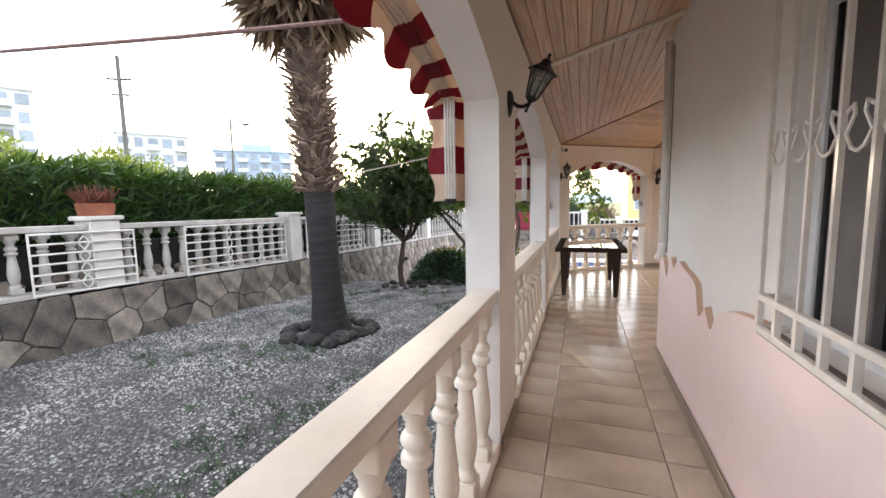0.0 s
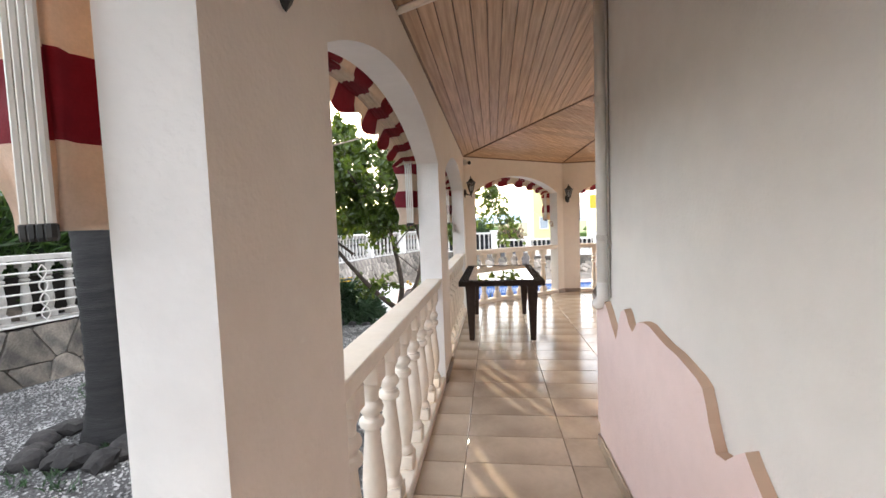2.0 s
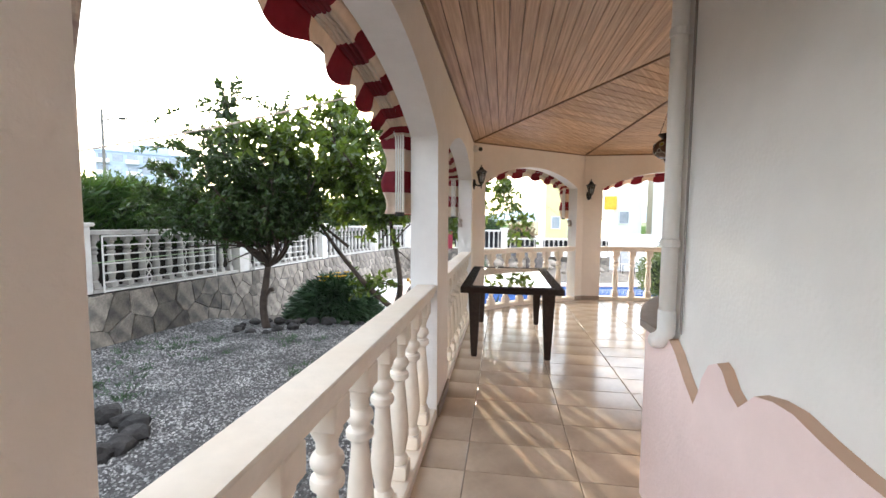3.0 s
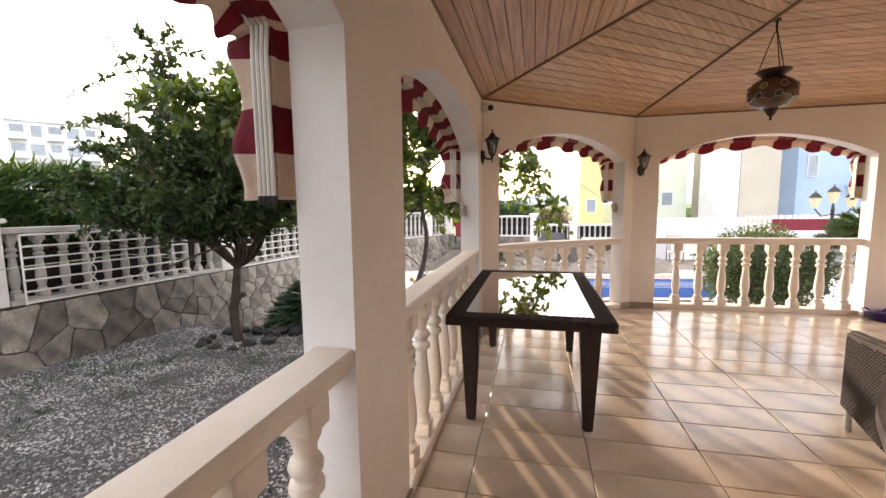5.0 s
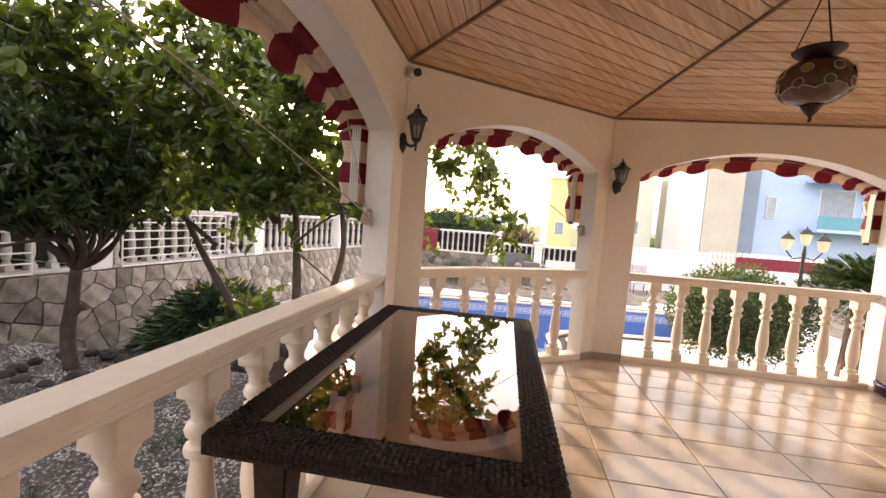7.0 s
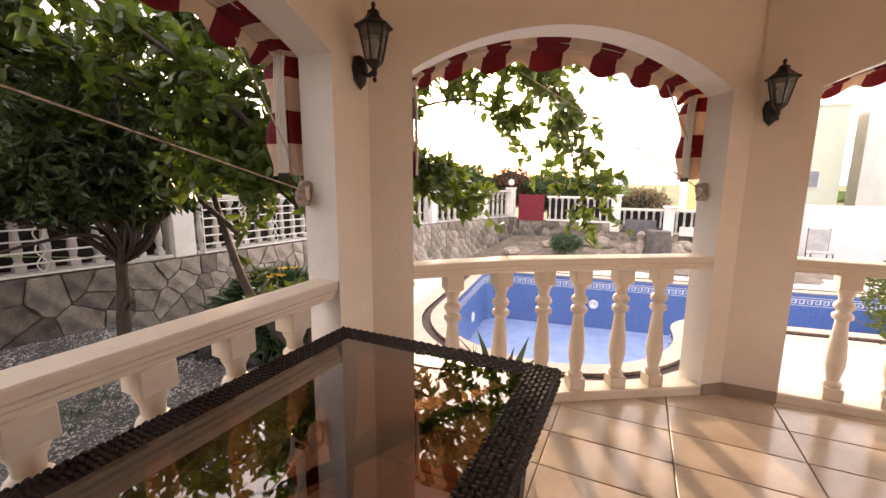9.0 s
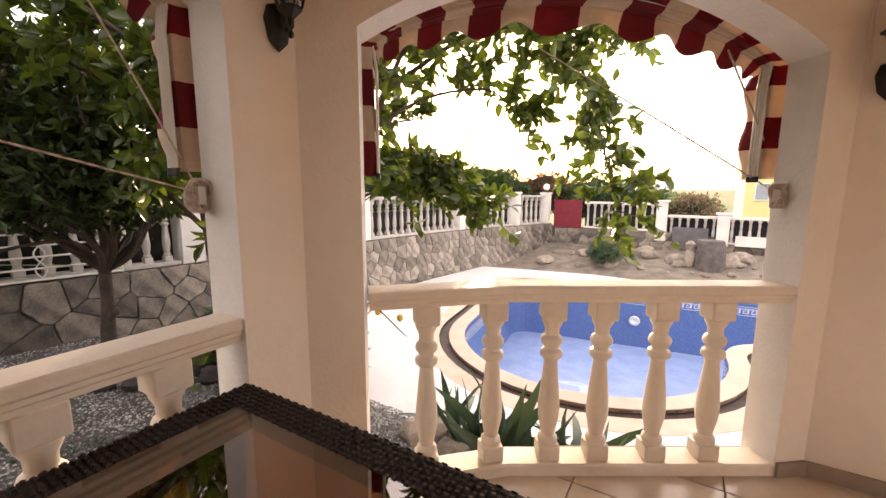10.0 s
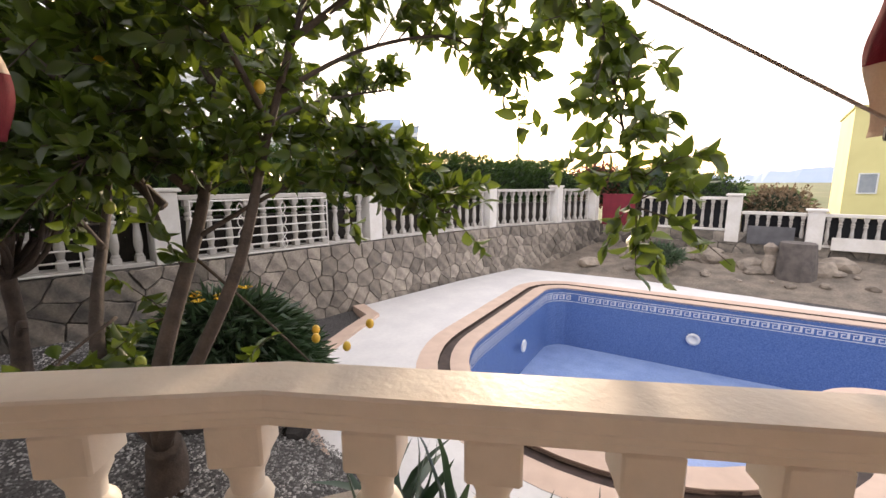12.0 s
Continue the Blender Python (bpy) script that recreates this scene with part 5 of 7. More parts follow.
gz = lambda x, y: ground_z(x, y)
# citrus tree in the gravel
b0 = Vector((-4.05, 8.52, gz(-4.05, 8.52) - 0.03))
lim = []
rngc = np.random.RandomState(11)
fork = b0 + Vector((0.05, 0, 1.12))
for k in range(20):
    a = 2 * math.pi * k / 10 + rngc.uniform(-0.2, 0.2)
    rr = rngc.uniform(0.9, 1.5)
    zz = rngc.uniform(0.15, 2.0)
    tip = fork + Vector((rr * math.cos(a) - 0.3, rr * math.sin(a) - 0.35, zz))
    lim.append(([fork, fork + Vector((0.35 * math.cos(a), 0.35 * math.sin(a), 0.35)), tip], 0.03, 0.008, 1.0))
for k in range(14):
    a = 1.0 + k * 0.8
    rr = rngc.uniform(0.4, 1.0)
    tip = fork + Vector((rr * math.cos(a) - 0.2, rr * math.sin(a) - 0.45, rngc.uniform(1.5, 2.9)))
    lim.append(([fork, fork + Vector((0.1 * math.cos(a), 0.1 * math.sin(a), 0.8)), tip], 0.03, 0.006, 0.85))
tree("small citrus tree with a dense dark green crown", tuple(b0), [([b0, b0 + Vector((-0.06, 0, 0.4)), b0 + Vector((-0.02, 0.02, 0.75)), fork], 0.075, 0.055), ([b0 + Vector((-0.05, 0, 0.55)), b0 + Vector((0.08, 0.03, 0.72)), b0 + Vector((0.12, 0.03, 0.68))], 0.035, 0.03)],
     lim, CITRUS, 5, twigs=58, tw_len=(0.25, 0.6), leaves=26, ll=(0.07, 0.12), lw=0.48, start=0.25, keep=lambda p: p.z > 1.12 and not (p.x < -4.15 and p.z > 2.85 and p.y < 8.9))
# lemon tree at the terrace corner
b1 = Vector((-1.83, 8.92, gz(-1.83, 8.92) - 0.03))
fk = b1 + Vector((0.05, 0, 0.35))
LL = [([fk, (-2.75, 9.25, 0.3), (-3.4, 9.25, 1.3), (-3.8, 9.3, 2.3)], 0.06, 0.015, 1.7),
      ([fk, (-2.12, 9.42, 0.3), (-2.1, 9.5, 1.2), (-2.25, 9.65, 2.2), (-2.2, 9.8, 3.2)], 0.065, 0.012, 1.3),
      ([fk, (-1.85, 9.45, 0.25), (-1.58, 9.55, 0.9), (-1.5, 9.6, 1.7), (-1.2, 9.8, 2.6), (-0.9, 10.1, 3.2)], 0.05, 0.01, 1.4),
      ([(-1.35, 9.7, 2.2), (-0.8, 10.3, 2.75), (-0.25, 10.75, 2.75), (0.02, 10.95, 2.35), (0.18, 11.05, 1.75), (0.2, 11.1, 1.15)], 0.022, 0.006, 1.0),
      ([(-2.1, 9.5, 1.0), (-1.75, 10.0, 1.35), (-1.3, 10.4, 1.3), (-0.85, 10.65, 1.12)], 0.018, 0.005, 0.4),
      ([(-1.0, 10.0, 2.9), (-0.6, 10.6, 3.15), (-0.1, 11.0, 3.1), (0.25, 11.2, 2.9)], 0.02, 0.005, 0.7),
      ([(-2.2, 9.7, 2.3), (-1.6, 10.2, 2.8), (-0.9, 10.7, 2.95)], 0.022, 0.006, 0.65),
      ([(-1.4, 9.65, 2.3), (-1.0, 9.6, 2.8), (-0.6, 9.8, 3.0), (-0.1, 10.2, 3.1)], 0.022, 0.006, 0.65),
      ([(-2.3, 9.3, 1.4), (-2.7, 8.9, 2.3), (-2.9, 8.6, 3.2)], 0.03, 0.008, 1.2),
      ([(-2.1, 9.45, 1.3), (-1.8, 9.0, 2.0), (-1.6, 8.6, 2.7)], 0.025, 0.007, 1.0),
      ([(-2.4, 9.6, 1.8), (-3.0, 10.2, 2.3), (-3.4, 10.8, 2.6)], 0.025, 0.007, 1.7),
      ([(-2.1, 9.6, 1.6), (-2.1, 10.3, 2.0), (-1.9, 11.0, 2.2)], 0.025, 0.007, 1.0),
      ([(-2.9, 9.2, 0.9), (-3.3, 8.7, 1.5), (-3.5, 8.2, 2.1)], 0.03, 0.008, 1.0),
      ([(-2.2, 9.6, 2.0), (-2.6, 9.4, 2.8), (-3.0, 9.5, 3.5)], 0.03, 0.008, 1.2),
      ([(-1.5, 9.6, 1.7), (-1.2, 9.1, 2.3), (-1.1, 8.7, 2.9)], 0.022, 0.006, 1.0),
      ([(-1.45, 9.65, 1.9), (-1.2, 10.1, 2.2), (-0.8, 10.5, 2.3), (-0.55, 10.7, 2.1)], 0.018, 0.005, 0.9),
      ([(-2.1, 9.55, 1.5), (-1.6, 9.9, 1.75), (-1.15, 10.2, 1.6)], 0.018, 0.005, 0.9),
      ([(-2.2, 9.3, 1.2), (-2.7, 8.7, 1.9), (-3.1, 7.9, 2.4), (-3.4, 7.2, 2.7)], 0.04, 0.008, 1.3),
      ([(-2.1, 9.4, 1.3), (-2.3, 8.6, 2.1), (-2.5, 7.9, 2.6), (-2.8, 7.3, 2.9)], 0.03, 0.007, 1.1),
      ([(-2.6, 9.3, 0.5), (-2.4, 9.0, 0.35), (-2.0, 8.9, 0.3)], 0.012, 0.004, 0.1),
      ([(-2.15, 9.5, 0.9), (-1.9, 9.9, 0.5), (-1.6, 10.2, 0.05)], 0.012, 0.004, 0.14),
      ([(-2.2, 9.3, 1.1), (-2.0, 9.0, 1.5), (-1.85, 8.75, 1.45)], 0.018, 0.005, 0.9),
      ([(-2.3, 9.35, 1.2), (-2.35, 8.9, 1.6), (-2.3, 8.5, 1.5)], 0.018, 0.005, 0.8)]
LL = [([Vector(p) + Vector((0.42, -0.48, 0)) * (max(0.0, min(1.0, (1.6 - p[2]) / 1.2)) if p is not fk else 0) for p in pts], r0, r1, dn) for pts, r0, r1, dn in LL]
tree("lemon tree with several leaning trunks and glossy leaves", tuple(b1), [([b1, b1 + Vector((0.0, 0.02, 0.2)), fk], 0.13, 0.1)], LL, LEMON, 8, twigs=56, tw_len=(0.25, 0.6), leaves=17, ll=(0.095, 0.15), lw=0.52, start=0.26, rich=True, keep=lambda p: (p.z > 1.4 or (p.x > -1.7 and p.y > 9.8 and p.z > 0.95) or (p.x > -0.2 and p.y > 10.6) or (-2.6 < p.x < -1.8 and p.y < 9.1 and p.z > 1.0) or abs(p.z - 0.2) < 0.14) and not (-2.2 < p.x < -0.4 and p.y > 9.75 and 1.65 < p.z < 2.35) and not (p.y < 8.25 and p.z > 2.7) and not (p.x > -0.6 and p.y < 9.75) and not (p.x > -0.75 and p.y < 9.4))
# lemons
LEM = mat("lemon_skin", (0.75, 0.42, 0.04), 0.45, col2=(0.7, 0.5, 0.06), scale=8, bump=0.15, bscale=120)
GLEM = mat("green_lemon_skin", (0.4, 0.42, 0.06), 0.45, col2=(0.3, 0.38, 0.05), scale=8, bump=0.15, bscale=120)
for k, (p, m) in enumerate((((-1.75, 10.0, 0.12), LEM), ((-1.82, 10.05, 0.16), LEM), ((-1.62, 10.2, 0.02), LEM), ((-1.5, 10.35, 0.2), LEM), ((-2.05, 8.92, 0.22), GLEM), ((-1.75, 8.85, 1.95), LEM), ((-2.2, 8.9, 1.2), GLEM), ((-1.4, 9.5, 1.9), LEM))):
    bm = bmesh.new()
    bmesh.ops.create_icosphere(bm, subdivisions=2, radius=0.034, matrix=Matrix.Translation(p))
    for v in bm.verts:
        v.co.z = p[2] + (v.co.z - p[2]) * 1.25
    ob = part("lemon", bm, m, None, "", True)
    tagged(ob, "ripe yellow lemon hanging from a twig" if m is LEM else "unripe green lemon hanging from a twig", "lemon", "lemons on the tree")


def rock_mesh(bm, at, r, seed, flat=0.7):
    res = bmesh.ops.create_icosphere(bm, subdivisions=2, radius=1.0)
    rot = Matrix.Rotation(seed * 1.7, 3, "Z")
    for v in res["verts"]:
        q = v.co.copy()
        k = 1 + 0.35 * noise.noise(q * 1.3 + Vector((seed * 3.1, 0, 0))) + 0.15 * noise.noise(q * 3 + Vector((0, seed, 0)))
        v.co = rot @ Vector((q.x * r * k * 1.15, q.y * r * k, q.z * r * k * flat)) + Vector(at)


ROCK = mat("lava_rock", (0.05, 0.045, 0.043), 0.9, col2=(0.024, 0.022, 0.022), scale=8, bump=1.0, bscale=30, vary=0.35, fine=0.2)
ROCK2 = mat("pale_rock", (0.32, 0.27, 0.22), 0.85, col2=(0.2, 0.17, 0.14), scale=6, bump=0.8, bscale=22, vary=0.3, fine=0.15)


def rock(at, r, seed, label, group, m=None):
    bm = bmesh.new()
    rock_mesh(bm, at, r, seed)
    tagged(part("rock", bm, m or ROCK), label, "rock", group)


rr = np.random.RandomState(2)
PX, PY = -3.22, 4.29
for k in range(19):
    a = 2 * math.pi * k / 19 + rr.uniform(-0.1, 0.1)
    R = rr.uniform(0.46, 0.64)
    x, y = PX + R * math.cos(a), PY + R * math.sin(a)
    r = rr.uniform(0.085, 0.14)
    rock((x, y, gz(x, y) + r * 0.35), r, k, "dark rough lava rock round the palm trunk", "rocks round the palm")
for k in range(12):
    a = 2 * math.pi * k / 12 + rr.uniform(-0.1, 0.1)
    R = rr.uniform(0.4, 0.55)
    x, y = b0.x + R * math.cos(a), b0.y + R * math.sin(a)
    r = rr.uniform(0.06, 0.1)
    rock((x, y, gz(x, y) + r * 0.35), r, k + 30, "dark rough lava rock round the citrus tree", "rocks round the citrus tree")

for k in range(11):
    y = 1.3 + 0.42 * k + rr.uniform(-0.1, 0.1)
    r = rr.uniform(0.15, 0.2)
    rock((-5.99, y, base_z(y) + r * 0.6), r, k + 200, "brown rough rock lying behind the fence", "rocks behind the fence", ROCK2)

# palm
pz = gz(PX, PY)
pm = thing("palm_tree", "palm with a dark smooth lower trunk and shaggy upper trunk", "palm", at=(PX, PY, pz))
PBARK = mat("palm_bark", (0.013, 0.012, 0.013), 0.85, col2=(0.027, 0.026, 0.026), scale=3, stretch=(1, 1, 9), bump=0.8, bscale=14, fine=0.2)
bm = bmesh.new()
prof = []
for k in range(60):
    z = 2.0 * k / 59
    prof.append((0.195 + 0.15 * math.exp(-z / 0.28) + 0.004 * math.sin(k * 2.1), z - 0.05))
lathe(bm, prof, 20)
part("trunk", bm, PBARK, pm, "dark ringed lower trunk", True)
BOOT = mat("palm_boot", (0.27, 0.20, 0.15), 0.85, col2=(0.13, 0.095, 0.075), scale=7, bump=0.6, bscale=30, vary=0.35, fine=0.15)
bm = bmesh.new()
lathe(bm, [(0.19, 1.9), (0.2, 2.4), (0.215, 3.2), (0.24, 4.9)], 16)
part("upper_trunk", bm, mat("palm_core", (0.09, 0.06, 0.045), 0.9, col2=(0.06, 0.04, 0.03), scale=9, bump=0.6), pm)
wv, wf = [], []
rb = np.random.RandomState(4)
k = 0
z = 1.95
while z < 4.75:
    for j in range(11):
        a = 2 * math.pi * (j + 0.5 * (k % 2)) / 11 + rb.uniform(-0.22, 0.22)
        w, L = rb.uniform(0.028, 0.055), rb.uniform(0.05, 0.19)
        er, et = Vector((math.cos(a), math.sin(a), 0)), Vector((-math.sin(a), math.cos(a), 0))
        z += rb.uniform(-0.008, 0.008)
        p0 = er * 0.18 + Vector((0, 0, z))
        p1 = er * (0.235 + rb.uniform(0, 0.03)) + Vector((0, 0, z + L * 0.55)) + et * rb.uniform(-0.02, 0.02)
        p2 = er * (0.26 + rb.uniform(0.02, 0.09)) + Vector((0, 0, z + L * rb.uniform(0.75, 1.1))) + et * rb.uniform(-0.11, 0.11)
        b = len(wv)
        th = er * 0.02 - Vector((0, 0, 0.012))
        for p, ww in ((p0, w), (p1, w * 0.7), (p2, w * 0.3)):
            for q in (p + et * ww, p - et * ww, p - et * ww + th, p + et * ww + th):
                wv.append(tuple(q))
        for r in range(2):
            for i in range(4):
                wf.append((b + r * 4 + i, b + r * 4 + (i + 1) % 4, b + r * 4 + 4 + (i + 1) % 4, b + r * 4 + 4 + i))
        wf.append((b + 8, b + 9, b + 10, b + 11))
    z += 0.088
    k += 1
fn = 900
fa = rb.uniform(0, 6.283, fn)
fc_ = np.stack((0.22 * np.cos(fa), 0.22 * np.sin(fa), rb.uniform(1.95, 4.6, fn)), 1)
fd = np.stack((0.5 * np.cos(fa) - 0.9 * np.sin(fa) * rb.choice((-1, 1), fn), 0.5 * np.sin(fa) + 0.9 * np.cos(fa) * rb.choice((-1, 1), fn), rb.normal(0.2, 0.6, fn)), 1)
v, f = leaf_mesh(fc_, fd, rb.uniform(0.08, 0.2, fn), np.full(fn, 0.014), rb, curl=0.6)
raw("fibre", v, f, DRY, pm, "frayed pale fibres")["kind"] = "stuff"
raw("husk", wv, wf, BOOT, pm, "rough brown cut leaf bases")["kind"] = "stuff"
n = 2400
a = rb.uniform(0, 6.283, n)
c = np.stack((0.25 * np.cos(a), 0.25 * np.sin(a), rb.uniform(4.5, 5.2, n)), 1)
d = np.stack((0.7 * np.cos(a), 0.7 * np.sin(a), np.full(n, -1.0)), 1) + rb.normal(size=(n, 3)) * 0.2
v, f = leaf_mesh(c, d, rb.uniform(0.45, 0.95, n), np.full(n, 0.03), rb, curl=0.7)
raw("dry_skirt", v, f, DRY, pm, "hanging dry brown fronds")["kind"] = "stuff"
cc, dd, lln = [], [], []
for k in range(26):
    a = 2 * math.pi * k / 26 + rb.uniform(-0.1, 0.1)
    el = rb.uniform(-0.2, 1.2)
    e = Vector((math.cos(a) * math.cos(el), math.sin(a) * math.cos(el), math.sin(el)))
    st = Vector((0, 0, 5.2)) + e * 0.9
    for j in range(34):
        t = -1.1 + 2.2 * j / 33
        side = Vector((-math.sin(a), math.cos(a), 0))
        cc.append(tuple(st)), dd.append(tuple(e * math.cos(t) + side * math.sin(t) - Vector((0, 0, 0.25)))), lln.append(0.85)
v, f = leaf_mesh(np.array(cc), np.array(dd), np.array(lln), np.full(len(cc), 0.045), rb)
raw("crown", v, f, OLEANDER, pm, "green fan fronds")["kind"] = "stuff"
pm.rotation_euler = (radians(0.5), radians(-2.0), 0)


# hedge of long leaves behind the fence
def hedge(name, label, xs, ys, zfun, n, leaf, seed, ll=(0.12, 0.19), lw=0.17, thick=0.55):
    rng = np.random.RandomState(seed)
    y = rng.uniform(ys[0], ys[1], n)
    u = rng.uniform(0, 1, n) ** 0.8
    top = np.array([zfun(q) + 0.28 * noise.noise((q * 0.8, seed, 0)) + 0.15 * noise.noise((q * 2.3, seed, 4)) for q in y])
    lo = -0.3
    z = lo + (top - lo) * u
    front = rng.uniform(0, 1, n) ** 2 * thick
    x = xs[0] - front - 0.35 * np.maximum(0, u - 0.75) - 0.12 * np.array([noise.noise((q * 1.5, w * 1.5, seed)) for q, w in zip(y, z)])
    ontop = rng.rand(n) < 0.3
    x[ontop] = rng.uniform(xs[1], xs[0], ontop.sum())
    z[ontop] = top[ontop] + rng.uniform(-0.1, 0.08, ontop.sum())
    d = np.stack((rng.normal(0.5, 0.5, n), rng.normal(0, 0.6, n), rng.normal(0.55, 0.5, n)), 1)
    L = rng.uniform(ll[0], ll[1], n)
    v, f = leaf_mesh(np.stack((x, y, z), 1), d, L, L * lw, rng, curl=0.5)
    ob = raw(name, v, f, leaf)
    base = len(v)
    me = ob.data
    bm = bmesh.new()
    bm.from_mesh(me)
    # Dark filler boxes: the hedge's inner shade given as solid colour.
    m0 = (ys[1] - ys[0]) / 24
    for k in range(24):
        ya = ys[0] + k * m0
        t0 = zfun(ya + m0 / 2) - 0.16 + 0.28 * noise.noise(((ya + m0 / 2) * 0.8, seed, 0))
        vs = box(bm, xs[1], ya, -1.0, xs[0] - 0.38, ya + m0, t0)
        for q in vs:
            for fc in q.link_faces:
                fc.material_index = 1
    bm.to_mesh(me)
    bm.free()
    me.materials.append(SHADECORE)
    return tagged(ob, label, "hedge", kind="stuff")


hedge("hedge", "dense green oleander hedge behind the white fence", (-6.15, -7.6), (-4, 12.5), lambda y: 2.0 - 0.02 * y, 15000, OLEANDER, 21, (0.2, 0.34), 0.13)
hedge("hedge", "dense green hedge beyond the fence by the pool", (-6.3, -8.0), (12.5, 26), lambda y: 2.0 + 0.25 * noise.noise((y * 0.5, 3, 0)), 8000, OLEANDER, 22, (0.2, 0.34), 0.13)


def bush(label, at, rx, ry, rz, n, leaf, seed, ll=(0.04, 0.08), lw=0.5, lumps=0.25, stem=True, name="bush", group="", core=0.8):
    t = thing(name, label, "bush", group, at=at)
    rng = np.random.RandomState(seed)
    d = unit(rng.normal(size=(n, 3)))
    k = np.array([1 + lumps * noise.noise(Vector(q) * 2.2 + Vector((seed, 0, 0))) + lumps * 0.6 * noise.noise(Vector(q) * 5 + Vector((0, seed, 0))) for q in d])
    k *= rng.uniform(0.72, 1.03, n)
    c = d * k[:, None] * (rx, ry, rz) + (0, 0, rz)
    L = rng.uniform(ll[0], ll[1], n)
    v, f = leaf_mesh(c, d * 0.7 + rng.normal(size=(n, 3)) * 0.6 + (0, 0, 0.3), L, L * lw, rng)
    raw("leaves", v, f, leaf, t)["kind"] = "stuff"
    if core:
        # Added dark ball that stands in for the shade among the leaves.
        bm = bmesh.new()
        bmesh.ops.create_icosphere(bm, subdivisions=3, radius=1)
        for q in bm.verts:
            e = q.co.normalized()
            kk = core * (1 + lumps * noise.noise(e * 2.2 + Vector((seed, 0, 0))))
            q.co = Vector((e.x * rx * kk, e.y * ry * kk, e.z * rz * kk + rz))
        part("shade_core", bm, SHADECORE, t)
    if stem:
        bm = bmesh.new()
        tube(bm, [(0, 0, -0.6), (0.02, 0, 0.0), (0, 0, rz * 0.8)], 0.06, 7, 0.03)
        part("stem", bm, BARK, t)
    return t


# clump of strap leaves with yellow flowers, rocks round it
ax, ay = -3.4, 10.0
az = gz(ax, ay)
cl = thing("strap_leaf_plant", "large clump of dark green strap leaves with yellow flowers", "plant", at=(ax, ay, az))
cl.scale = (1.25, 1.25, 1.2)
rs = np.random.RandomState(9)
n = 4600
a, q = rs.uniform(0, 6.283, n), rs.uniform(0, 1, n) ** 0.5
hz = np.sqrt(np.maximum(0, 1 - q * q))
c = np.stack((0.72 * q * np.cos(a), 0.72 * q * np.sin(a), 0.12 + 0.82 * hz * rs.uniform(0.75, 1.02, n)), 1)
d = np.stack((np.cos(a) * (0.4 + q), np.sin(a) * (0.4 + q), 0.55 - 1.0 * q), 1) + rs.normal(size=(n, 3)) * 0.3
v, f = leaf_mesh(c, d, rs.uniform(0.12, 0.23, n), np.full(n, 0.019), rs, curl=0.9)
raw("leaves", v, f, STRAP, cl)["kind"] = "stuff"
# Dark dome added under the leaves as the clump's inner shade.
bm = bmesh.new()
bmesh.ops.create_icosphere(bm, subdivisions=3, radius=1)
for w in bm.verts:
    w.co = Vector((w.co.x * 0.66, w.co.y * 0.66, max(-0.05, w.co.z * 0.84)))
part("shade_core", bm, SHADECORE, cl)
YEL = mat("yellow_flower", (0.85, 0.55, 0.03), 0.6, col2=(0.7, 0.4, 0.02), scale=10)
for k in range(9):
    bm = bmesh.new()
    x, y, z0 = rs.uniform(-0.2, 0.25), rs.uniform(-0.3, 0.2), 0.92 + rs.uniform(0, 0.12)
    for j in range(7):
        t = 2 * math.pi * j / 7
        p = [bm.verts.new((x, y, z0)), bm.verts.new((x + 0.04 * math.cos(t - 0.3), y + 0.04 * math.sin(t - 0.3), z0 + 0.025)), bm.verts.new((x + 0.055 * math.cos(t), y + 0.055 * math.sin(t), z0 + 0.02)), bm.verts.new((x + 0.04 * math.cos(t + 0.3), y + 0.04 * math.sin(t + 0.3), z0 + 0.025))]
        bm.faces.new(p)
    part("flower", bm, YEL, cl, "yellow flower")
for k in range(16):
    a = 2.2 + 4.2 * k / 15
    R = rr.uniform(0.98, 1.12)
    x, y = ax + R * math.cos(a), ay + R * math.sin(a)
    r = rr.uniform(0.08, 0.14)
    rock((x, y, gz(x, y) + r * 0.4), r, k + 60, "rough brown rock edging the strap leaf clump", "rocks round the clump")
for k in range(5):
    rock((ax - 0.92 + 0.07 * k, ay - 0.45 + 0.1 * (k % 2), az + 0.18 + 0.07 * k % 0.3), 0.15, k + 80, "dark rough rock piled beside the clump", "rock pile")

# small weeds in the gravel
n = 700
wx, wy = rs.uniform(-5.4, -1.2, n), rs.uniform(0.3, 8, n)
cl2 = np.array([noise.noise((x * 0.8, y * 0.8, 7)) for x, y in zip(wx, wy)])
sel = cl2 > 0.12
cc, dd = [], []
for x, y in zip(wx[sel], wy[sel]):
    for j in range(9):
        cc.append((x + rs.normal(0, 0.03), y + rs.normal(0, 0.03), gz(x, y)))
        dd.append((rs.normal(0, 0.5), rs.normal(0, 0.5), 0.7))
v, f = leaf_mesh(np.array(cc), np.array(dd), rs.uniform(0.04, 0.11, len(cc)), np.full(len(cc), 0.014), rs)
tagged(raw("weeds", v, f, STRAP), "sparse small green weeds in the gravel", "weeds", kind="stuff")
# dry plant in the flower box
n = 160
c = np.stack((rs.uniform(-0.07, 0.07, n), rs.uniform(-0.16, 0.16, n), np.full(n, 0.14)), 1)
d = np.stack((rs.normal(0, 0.5, n), rs.normal(0, 0.6, n), np.full(n, 0.9)), 1)
v, f = leaf_mesh(c, d, rs.uniform(0.12, 0.3, n), np.full(n, 0.02), rs)
raw("plant", v, f, REDLEAF, fb, "dry reddish brown plant")["kind"] = "stuff"

